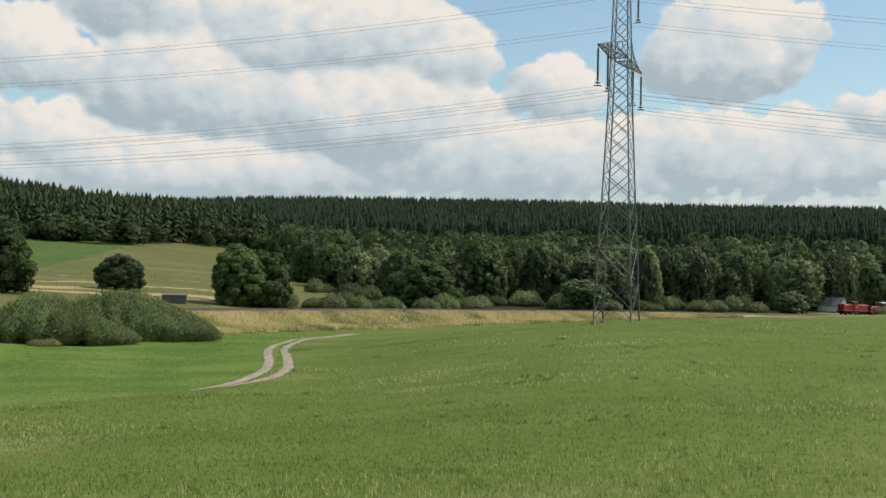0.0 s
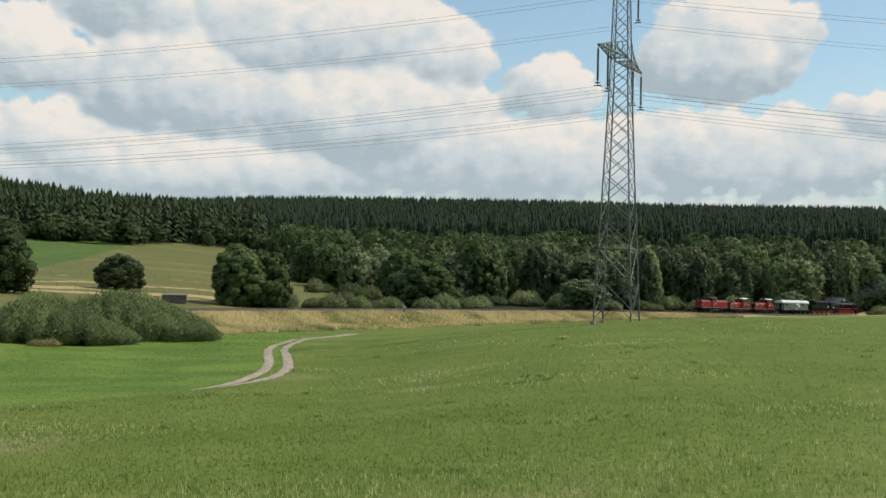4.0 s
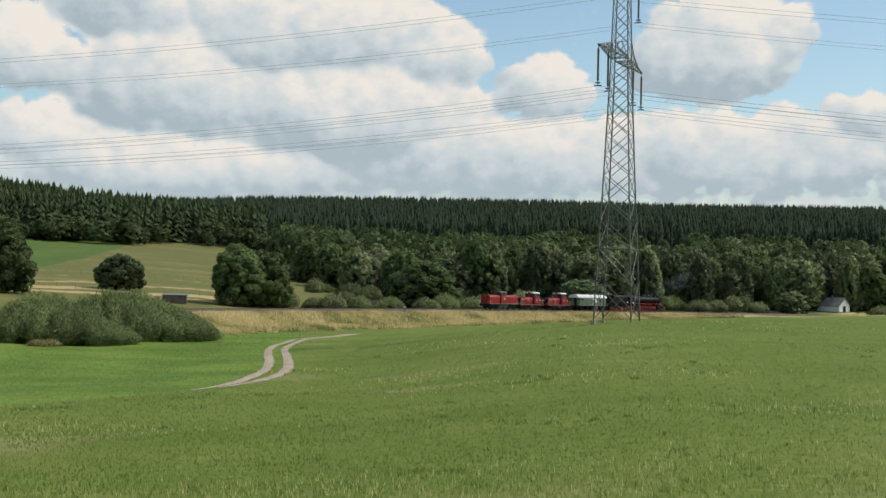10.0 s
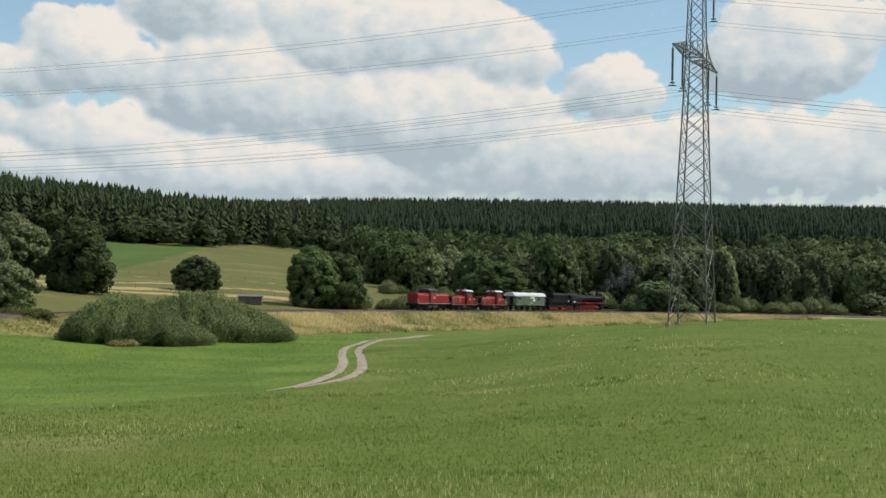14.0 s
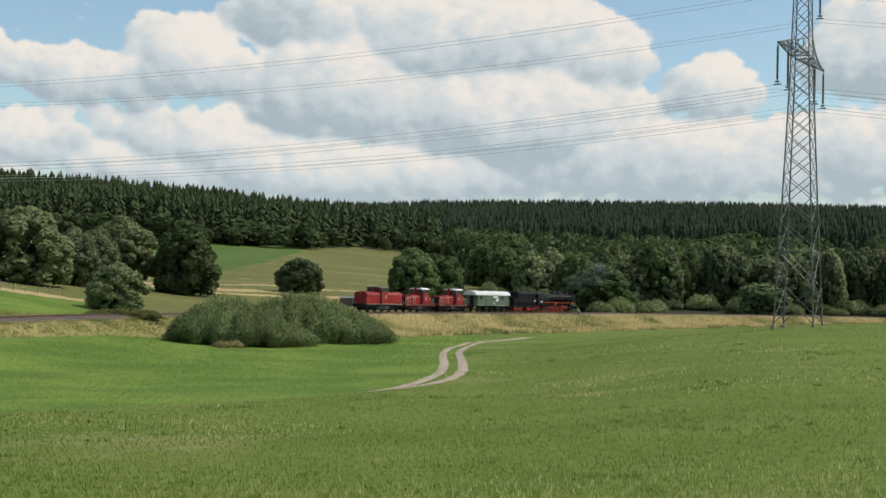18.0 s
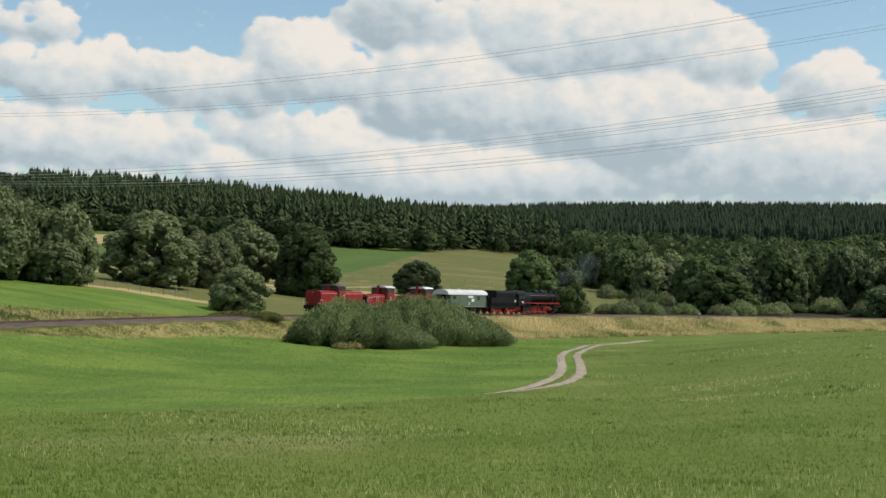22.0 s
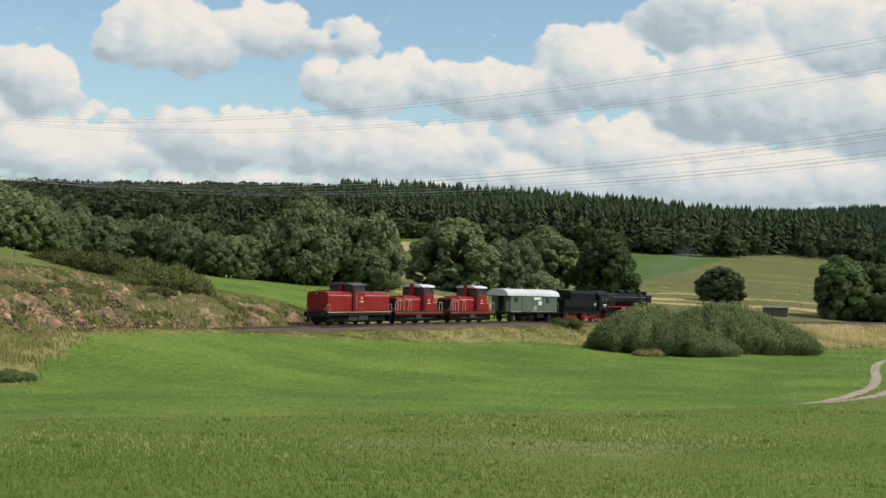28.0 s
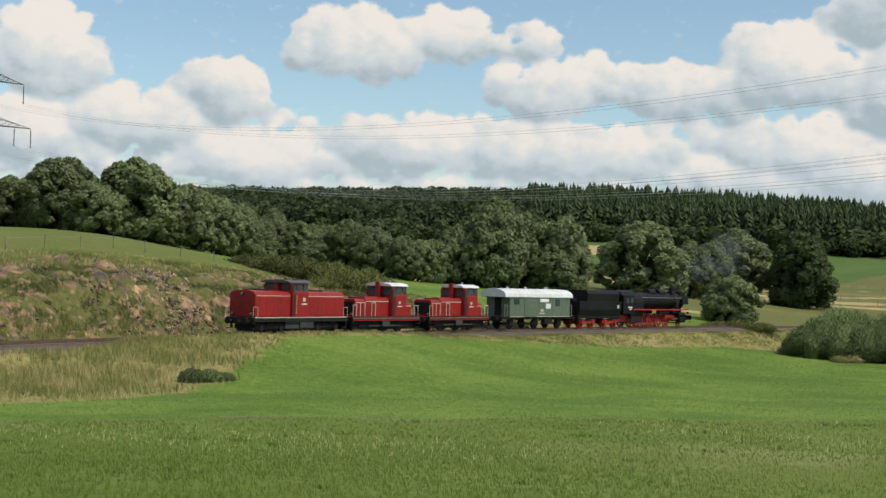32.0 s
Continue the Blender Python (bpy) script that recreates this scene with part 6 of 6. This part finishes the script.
def shed():
    root = tagged(new("field_shed"), "low weathered brown board shed by the pasture", "shed")
    for k in range(14):
        x = -2.6 + k * 0.372
        part("board", boxed(x, x + 0.36, -1.62 + 0.02 * (k % 2), -1.55 + 0.02 * (k % 2), 0, 1.85 + 0.04 * (k % 3)), M_WOODOLD, root)
    part("wall", boxed(-2.6, 2.6, -1.54, 1.6, 0, 1.8, bevel=0.02), M_WOODOLD, root)
    part("roof", prism(-2.9, 2.9, [(-1.9, 1.85), (1.9, 2.15), (1.9, 2.25), (-1.9, 1.95)]), M_SLATE, root)
    return root


sx, sy = polar(-11.79, 291)
shed().matrix_basis = Matrix.Translation((sx, sy, gz(sx, sy) - 0.1)) @ Matrix.Rotation(radians(8), 4, "Z")


# ---- fences ----
def fence(name, label, spots, h, wires):
    root = tagged(new(name), label, "fence")
    rng = random.Random(len(spots))
    tops = []
    for x, y in spots:
        z = gz(x, y)
        lean = Vector((rng.uniform(-0.12, 0.12), rng.uniform(-0.05, 0.05), 1)) * h * rng.uniform(0.88, 1.08)
        part("post", tubed(Vector((x, y, z - 0.3)), Vector((x, y, z)) + lean, 0.055, 0.045, n=7), M_POST, root)
        tops.append((Vector((x, y, z)), lean))
    for u in wires:
        for (a, la), (b, lb) in zip(tops, tops[1:]):
            bm = bmesh.new()
            bar(bm, a + la * u, b + lb * u, 0.007)
            part("wire", bm, M_WIRE, root)
    return root


fence("hill_fence", "leaning grey wooden pasture fence on the grassy hilltop", [polar(a, r) for a, r in ((-58, 104), (-56.6, 105), (-55.1, 106.5), (-53.66, 108.5), (-52.1, 113), (-50.62, 117.5), (-49.25, 121), (-47.89, 123), (-46.4, 126), (-44.9, 129))], 1.1, (0.85,))
fence("pasture_fence", "line of grey wooden fence posts across the dry pasture", [polar(a, 372 + 4 * math.sin(a)) for a in np.arange(-19.5, -8.2, 0.62)], 1.3, (0.85,))
fence("lower_fence", "grey wooden fence posts along the pasture edge", [polar(a, 318 + 5 * math.sin(a * 1.7)) for a in np.arange(-20.5, -9.5, 0.75)], 1.2, (0.85,))
fence("field_fence", "thin grey fence posts at the green field edge", [polar(a, 214 + 2 * math.sin(a)) for a in np.arange(-29.3, -24, 0.5)], 1.3, (0.6, 0.9))


# ---- marker posts of the railway ----
def marker_post():
    root = tagged(new("distance_marker"), "small white kilometre marker post beside the rails", "marker post", "railway markers")
    part("post", boxed(-0.06, 0.06, -0.06, 0.06, -0.2, 1.0, bevel=0.01), M_GREYF, root)
    part("plate", boxed(-0.09, -0.06, -0.22, 0.22, 0.75, 1.3, bevel=0.01), M_WHITE, root)
    return root


mk = marker_post()
for k, s in enumerate((150, 250)):
    p, th = on_track(s), float(np.interp(s, TS, TH))
    x, y = p.x - math.sin(th) * 3.0, p.y + math.cos(th) * 3.0
    m = Matrix.Translation((x, y, gz(x, y))) @ Matrix.Rotation(th, 4, "Z")
    if k:
        copy_thing(mk, m)
    else:
        mk.matrix_basis = m


# ---- loose rocks of the cutting ----
M_ROCK = mat("broken_slate_rock", (0.29, 0.21, 0.13), (0.11, 0.083, 0.06), 0.9, grain=2.5, patch=0.25, bump=0.8, spread=0.5)


def rock_mesh(seed):
    rng = random.Random(seed)
    bm = bmesh.new()
    bmesh.ops.create_icosphere(bm, subdivisions=1, radius=1)
    for v in bm.verts:
        k = 1 + 0.9 * noise.noise(v.co * 1.3 + Vector((seed * 3.1, 0, 0)))
        v.co = Vector((v.co.x * 1.2 * k, v.co.y * 0.8 * k, v.co.z * 0.6 * k))
    me = bpy.data.meshes.new("rock")
    bm.to_mesh(me)
    bm.free()
    me.materials.append(M_ROCK)
    return me


def cutting_rocks():
    rng = random.Random(21)
    kinds = [rock_mesh(k) for k in range(5)]
    n = 0
    while n < 280:
        s, d = rng.uniform(346, 408), rng.uniform(3.6, 11.5)
        patchy = noise.noise(Vector((s * 0.13, d * 0.25, 2.0)))
        if patchy < -0.05:
            continue
        p, th = on_track(s), float(np.interp(s, TS, TH))
        x, y = p.x + math.sin(th) * d, p.y - math.cos(th) * d
        ob = tagged(new("rock", kinds[rng.randrange(5)]), "broken brown slate rock on the cutting slope", "rock", "rocks of the cutting")
        q = rng.choice((0.08, 0.1, 0.13, 0.16, 0.2, 0.26, 0.42 if patchy > 0.3 else 0.15))
        ob.matrix_basis = Matrix.Translation((x, y, gz(x, y) + 0.1 * q)) @ Euler((rng.uniform(-0.5, 0.5), rng.uniform(-0.5, 0.5), rng.uniform(0, 6))).to_matrix().to_4x4() @ Matrix.Diagonal((q, q, q * 0.8, 1))
        n += 1


cutting_rocks()


def slope_noise(s, d):
    """Patchiness of the broken face: streaks that run slantwise down the slope."""
    return np.array([noise.fractal(Vector((a * 0.16 + b * 0.11, b * 0.07 - a * 0.03, 4.0)), 0.9, 2.1, 4) for a, b in zip(s, d)])


def rubble():
    """Shards and crumbs of slate and ochre clay in streaks over the cutting slope."""
    rng = np.random.default_rng(77)
    n = 26000
    s, d = rng.uniform(338, 432, n), 3.3 + 11.0 * rng.random(n)
    keep = slope_noise(s, d) + rng.normal(0, 0.10, n) > 0.0
    s, d = s[keep], d[keep]
    n = len(s)
    th = np.interp(s, TS, TH)
    x, y = np.interp(s, TS, TX) + np.sin(th) * d, np.interp(s, TS, TY) - np.cos(th) * d
    z = ground(x, y)
    size = 0.04 + 0.2 * rng.random(n) ** 3
    corners = np.array([(1, 0, 0), (-0.8, 0.3, 0), (0, 0.9, 0.1), (0.1, -0.9, 0), (0.1, 0, 1.1), (0, 0, -0.7)])
    P = corners[None] * rng.uniform(0.55, 1.35, (n, 6, 3)) * size[:, None, None]
    a = rng.uniform(0, 6.283, n)
    c, k = np.cos(a)[:, None], np.sin(a)[:, None]
    P = np.stack([P[:, :, 0] * c - P[:, :, 1] * k + x[:, None], P[:, :, 0] * k + P[:, :, 1] * c + y[:, None], P[:, :, 2] + (z + size * 0.15)[:, None]], -1)
    f = np.array([(0, 2, 4), (2, 1, 4), (1, 3, 4), (3, 0, 4), (2, 0, 5), (1, 2, 5), (3, 1, 5), (0, 3, 5)])
    return tri_mesh("rubble", P.reshape(-1, 3), (f[None] + 6 * np.arange(n)[:, None, None]).reshape(-1, 3), M_RUBBLE, None, False)


M_RUBBLE = leaf_mat("slate_shards", (0.30, 0.215, 0.13), (0.08, 0.064, 0.048), 0.0, 0.2, 0.5, ((0.58, 0.40, 0.21), 0.22, 0.06))
tagged(new("rubble", rubble()), "brown slate shards and ochre crumbs on the cutting slope", "rubble", kind="stuff")


# ---- smoke trailing from the chimney ----
def smoke_material():
    m = bpy.data.materials.new("thin_smoke")
    m.use_nodes = True
    nt = m.node_tree
    b = nt.nodes["Principled BSDF"]
    b.inputs["Base Color"].default_value = (0.30, 0.35, 0.42, 1)
    b.inputs["Roughness"].default_value = 1.0
    b.inputs["Specular IOR Level"].default_value = 0.0
    co = nt.nodes.new("ShaderNodeTexCoord").outputs["Object"]
    n = node(nt, "ShaderNodeTexNoise", Scale=1.1, Detail=3.0)
    nt.links.new(co, n.inputs["Vector"])
    at = nt.nodes.new("ShaderNodeAttribute")
    at.attribute_name = "thickness"
    nt.links.new(math_node(nt, "MULTIPLY", range_node(nt, n.outputs["Fac"], 0.3, 0.75, 0.0, 0.085), range_node(nt, at.outputs["Fac"], 0.1, 1.0, 0.0, 1.0, True)), b.inputs["Alpha"])
    return m


M_SMOKE = smoke_material()


def puff_mesh(seed):
    """Thin veil of smoke bulging to one side, denser in its middle."""
    bm = bmesh.new()
    bmesh.ops.create_icosphere(bm, subdivisions=4, radius=1)
    bmesh.ops.delete(bm, geom=[v for v in bm.verts if v.co.y < 0.02], context="VERTS")
    thick = [max(0.0, v.co.y) for v in bm.verts]
    for v in bm.verts:
        v.co *= 1 + 0.3 * noise.noise(v.co * 1.4 + Vector((seed * 5.0, 1, 0)))
        v.co.y *= 0.5
    me = bpy.data.meshes.new("smoke_puff")
    bm.to_mesh(me)
    bm.free()
    at = me.attributes.new("thickness", "FLOAT", "POINT")
    at.data.foreach_set("value", thick)
    me.materials.append(M_SMOKE)
    me.polygons.foreach_set("use_smooth", [True] * len(me.polygons))
    return me


PUFFS = []
for k in range(9):
    ob = tagged(new("smoke_puff", puff_mesh(k)), "thin blue-grey smoke puff trailing from the chimney", "smoke", "smoke of the engine")
    u = k / 8
    size = (0.7 + 2.2 * u) * random.Random(k + 50).uniform(0.8, 1.2)
    ob.scale = (size * 1.35, size, size * 0.95)
    PUFFS.append((ob, 69.4 + 12 * u ** 1.2, 4.7 + 4.0 * u ** 0.7 + 1.0 * u * (random.Random(k + 9).random() - 0.5), 2.0 * (random.Random(k).random() - 0.5) * u))


# ---- grasses ----
def blades(name, spots, height, width, count, material, seed, bend=0.35):
    """Tufts of thin bent blades at spots."""
    rng = np.random.default_rng(seed)
    xy = np.repeat(spots, count, axis=0)
    n = len(xy)
    xy = xy + rng.normal(0, 0.5, (n, 2)) * np.asarray(width)[:, None].repeat(count, 0) if np.ndim(width) else xy + rng.normal(0, width, (n, 2))
    z = ground(xy[:, 0], xy[:, 1])
    h = (np.repeat(height, count) if np.ndim(height) else np.full(n, height)) * rng.uniform(0.55, 1.25, n)
    w = (np.repeat(width, count) if np.ndim(width) else np.full(n, width)) * rng.uniform(0.6, 1.2, n)
    # all lean one way; broad sides turn south-east so seen faces catch the sun
    a, lean = rng.normal(0.75, 0.6, n), rng.normal(2.6, 1.3, n)
    dx, dy = np.cos(a) * w / 2, np.sin(a) * w / 2
    lx, ly = np.cos(lean) * h * bend * rng.uniform(0.2, 1, n), np.sin(lean) * h * bend * rng.uniform(0.2, 1, n)
    base = np.stack([xy[:, 0], xy[:, 1], z - 0.04], -1)
    V = np.stack([base + np.stack([-dx, -dy, dx * 0], -1), base + np.stack([dx, dy, dx * 0], -1), base + np.stack([lx, ly, h], -1)], 1).reshape(-1, 3)
    F = np.arange(n * 3)
    me = bpy.data.meshes.new(name)
    me.vertices.add(n * 3)
    me.vertices.foreach_set("co", V.ravel())
    me.loops.add(n * 3)
    me.loops.foreach_set("vertex_index", F)
    me.polygons.add(n)
    me.polygons.foreach_set("loop_start", np.arange(0, n * 3, 3))
    me.update(calc_edges=True)
    me.materials.append(material)
    # blades are shaded like the sward that they make up
    up = np.stack([lx / h * 0.8, ly / h * 0.8, np.ones(n)], -1)
    up /= np.linalg.norm(up, axis=1)[:, None]
    me.normals_split_custom_set_from_vertices(np.repeat(up, 3, axis=0).tolist())
    return me


def meadow_grass():
    rng = np.random.default_rng(3)
    n = 125000
    az = rng.uniform(-57, 22, n)
    r = 14 * (175 / 14) ** rng.random(n)
    lim = np.where(az < -6.5, meadow_edge(az) - 0.3, 175)
    keep = r < lim
    az, r = np.radians(az[keep]), r[keep]
    xy = np.stack([r * np.sin(az), r * np.cos(az)], -1)
    h = np.interp(r, [14, 40, 130], [0.10, 0.11, 0.12])
    w = np.interp(r, [14, 40, 130], [0.014, 0.028, 0.08])
    return blades("meadow_grass", xy, h, w, 3, M_GRASS, 4)


def bank_spots(rng, s, power):
    """Spots on both sides of the line, more of them on the bank before it."""
    wide = np.interp(s, [-100, 60, 150, 235, 262, 290, 345, 362, 371, 386], [4, 6, 13, 13, 9, 4.5, 3.2, 4, 9, 15])
    d = 2.15 + wide * rng.random(len(s)) ** power * (1 + 0.16 * np.sin(s * 0.9) + 0.12 * np.sin(s * 2.3 + 1))
    far = rng.random(len(s)) < 0.22
    d = np.where(far, -2.8 - np.interp(s, [0, 200, 260, 330, 345], [3, 4, 9, 9, 2]) * rng.random(len(s)), d)
    x, y, th = np.interp(s, TS, TX), np.interp(s, TS, TY), np.interp(s, TS, TH)
    return d, np.stack([x - np.sin(th) * d, y + np.cos(th) * d], -1)


def bank_grass():
    rng = np.random.default_rng(8)
    s = rng.uniform(20, 268, 30000)
    d, xy = bank_spots(rng, s, 0.9)
    keep = rng.random(len(s)) < np.clip((272 - s) / 30, 0, 1)
    xy, d = xy[keep], d[keep]
    return blades("bank_grass", xy, np.interp(np.abs(d), [2.5, 4.5, 8], [0.3, 0.65, 0.8]), np.interp(np.hypot(*xy.T), [70, 300], [0.045, 0.17]), 5, M_GOLD, 9, 0.55)


def rough_grass():
    rng = np.random.default_rng(31)
    s = 245 + 180 * rng.random(30000) ** 0.8
    d, xy = bank_spots(rng, s, np.interp(s, [250, 290, 362, 375], [1.1, 1.6, 1.5, 1.0]))
    wide = np.interp(s, [262, 290, 345, 362, 371, 386], [9, 4.5, 3.2, 4, 9, 15])
    edge = np.clip((d - 2.6) / wide, 0, 1.2)
    keep = (rng.random(len(s)) < np.clip((s - 245) / 25, 0, 1)) & (rng.random(len(s)) > edge ** 2 * 0.8)
    xy, d, s, edge = xy[keep], d[keep], s[keep], edge[keep]
    tall = np.interp(np.abs(d), [2.5, 4.5, 8], [0.3, 0.5, 0.75]) * np.interp(s, [262, 290, 362, 378], [0.9, 0.45, 0.45, 1]) * (1.1 - 0.55 * edge) * (1 + 0.3 * np.sin(s * 0.8 + d))
    return blades("rough_grass", xy, tall, np.interp(np.hypot(*xy.T), [70, 300], [0.026, 0.15]), 7, M_ROUGH, 32, 0.5)


def lawn_grass():
    rng = np.random.default_rng(13)
    n = 60000
    az = rng.uniform(-57, -6, n)
    r = 44 * (215 / 44) ** rng.random(n)
    x, y = r * np.sin(np.radians(az)), r * np.cos(np.radians(az))
    s, d = track_frame(x, y)
    keep = (r > meadow_edge(az) + 0.5) & (d > 5)
    r = r[keep]
    xy = np.stack([x[keep], y[keep]], -1)
    return blades("field_grass", xy, np.interp(r, [44, 215], [0.07, 0.16]), np.interp(r, [44, 215], [0.04, 0.16]), 3, M_LAWN, 14, 0.6)


def cutting_herbs():
    rng = np.random.default_rng(17)
    s, d = rng.uniform(312, 425, 15000), rng.uniform(3.4, 18, 15000)
    x, y, th = np.interp(s, TS, TX), np.interp(s, TS, TY), np.interp(s, TS, TH)
    keep = slope_noise(s, d) + rng.normal(0, 0.12, 15000) < 0.05
    xy = np.stack([x + np.sin(th) * d, y - np.cos(th) * d], -1)[keep]
    return blades("cutting_herbs", xy, 0.36, 0.05, 9, M_HERB, 18, 0.7)


def brow_grass():
    """Long pale grass over the brow of the cutting."""
    rng = np.random.default_rng(19)
    s, d = rng.uniform(312, 425, 9000), 12.5 + 9 * rng.random(9000) ** 1.5
    x, y, th = np.interp(s, TS, TX), np.interp(s, TS, TY), np.interp(s, TS, TH)
    return blades("brow_grass", np.stack([x + np.sin(th) * d, y - np.cos(th) * d], -1), np.interp(d, [12.5, 21], [0.5, 0.2]), 0.05, 5, M_ROUGH, 20, 0.6)


def weed_tufts():
    """Darker clumps of dock and thistle that dot the meadow."""
    rng = np.random.default_rng(41)
    n = 150
    az, r = rng.uniform(-57, 22, n), 14 * (120 / 14) ** rng.random(n)
    keep = r < np.where(az < -6.5, meadow_edge(az) - 1, 130)
    az, r = np.radians(az[keep]), r[keep]
    c = np.stack([r * np.sin(az), r * np.cos(az)], -1)
    big = rng.uniform(0.1, 0.3, len(c)) * np.interp(r, [14, 60], [0.6, 1.5])
    xy = np.repeat(c, 14, axis=0) + rng.normal(0, 1, (len(c) * 14, 2)) * np.repeat(big, 14)[:, None]
    rr = np.repeat(r, 14)
    return blades("weed_tufts", xy, np.interp(rr, [14, 60, 120], [0.11, 0.2, 0.24]), np.interp(rr, [14, 60, 120], [0.02, 0.045, 0.075]), 3, M_TUFT, 42, 0.6)


def seed_heads():
    """Pale dry stalks in loose drifts over the meadow."""
    rng = np.random.default_rng(47)
    n = 26000
    az, r = rng.uniform(-57, 22, n), 14 * (150 / 14) ** rng.random(n)
    x, y = r * np.sin(np.radians(az)), r * np.cos(np.radians(az))
    drift = np.sin(x * 0.21 + 1.7 * np.sin(y * 0.11)) + np.sin(y * 0.33 + 1.3 * np.sin(x * 0.09 + 1)) + rng.normal(0, 0.5, n)
    keep = (r < np.where(az < -6.5, meadow_edge(az) - 0.5, 150)) & (drift > 1.15)
    r = r[keep]
    return blades("seed_heads", np.stack([x[keep], y[keep]], -1), np.interp(r, [14, 60, 150], [0.15, 0.22, 0.3]), np.interp(r, [14, 60, 150], [0.012, 0.03, 0.07]), 2, M_STALK, 48, 0.4)


M_TUFT = leaf_mat("dock_leaves", (0.14, 0.215, 0.045), (0.08, 0.14, 0.025), 0.45)
M_STALK = leaf_mat("pale_stalks", (0.46, 0.44, 0.22), (0.24, 0.27, 0.09), 0.4)
tagged(new("weed_tufts", weed_tufts()), "dark green weed tufts dotting the meadow", "weeds", kind="stuff")
tagged(new("seed_heads", seed_heads()), "pale dry grass stalks in the meadow", "grass", kind="stuff")
tagged(new("cutting_herbs", cutting_herbs()), "weeds and rough grass on the cutting slope", "grass", kind="stuff")
tagged(new("brow_grass", brow_grass()), "long straw-tipped grass on the brow of the cutting", "grass", kind="stuff")
tagged(new("field_grass", lawn_grass()), "short lush green grass of the mown field", "grass", kind="stuff")
tagged(new("meadow_grass", meadow_grass()), "uneven green meadow grass with dry tips", "grass", kind="stuff")
tagged(new("bank_grass", bank_grass()), "tall golden dry grass on the railway bank", "grass", kind="stuff")
tagged(new("rough_grass", rough_grass()), "rough olive and straw coloured grass beside the line", "grass", kind="stuff")


# ---- what moves ----
def rolling_rows(place, r, off, crank=0.0):
    """Rows of a wheel that rolls along the track; crank: a rod's circling instead of a turn."""
    rows, f, last = [], 0, 960
    while True:
        t = f / 30
        turn = math.degrees(head_s(t) / r)
        if crank:
            a = radians(turn)
            rows.append((t, pose(place[0] + crank * math.cos(a), place[1], place[2] - crank * math.sin(a))))
        else:
            rows.append((t, pose(place[0], place[1], place[2], 0, turn % 360, 0)))
        if f >= last:
            return rows
        speed = 12.2253 - 0.2276 * (t - 16)
        f = min(last, f + max(1, int(1.3 * r / (speed / 30))))


def motions():
    for ob, off, half in TRAIN:
        walk(ob, [(t, track_pose(head_s(t) - off, half)) for t in range(0, 33)])
    for w, x, r, parent in ROLLING:
        walk(w, rolling_rows((x, 0, r), r, 0))
    for rod, x, s in RODS:
        walk(rod, rolling_rows((x, 0, 0.7), 0.7, 0, 0.3))
    for ob, back, up, side in PUFFS:
        rows = []
        for k in range(0, 33):
            m = track_pose(head_s(k) - back, 1.0)
            sway = Vector((0, side + 0.3 * math.sin(k * 0.9 + back), up + 0.35 * math.sin(k * 0.7 + back * 2)))
            rows.append((k, m @ Matrix.Translation(sway)))
        walk(ob, rows)
    walk(clouds, [(0, pose(0, 0, 0)), (32, pose(0, 0, 0, 0, 0, 1.6))])


motions()
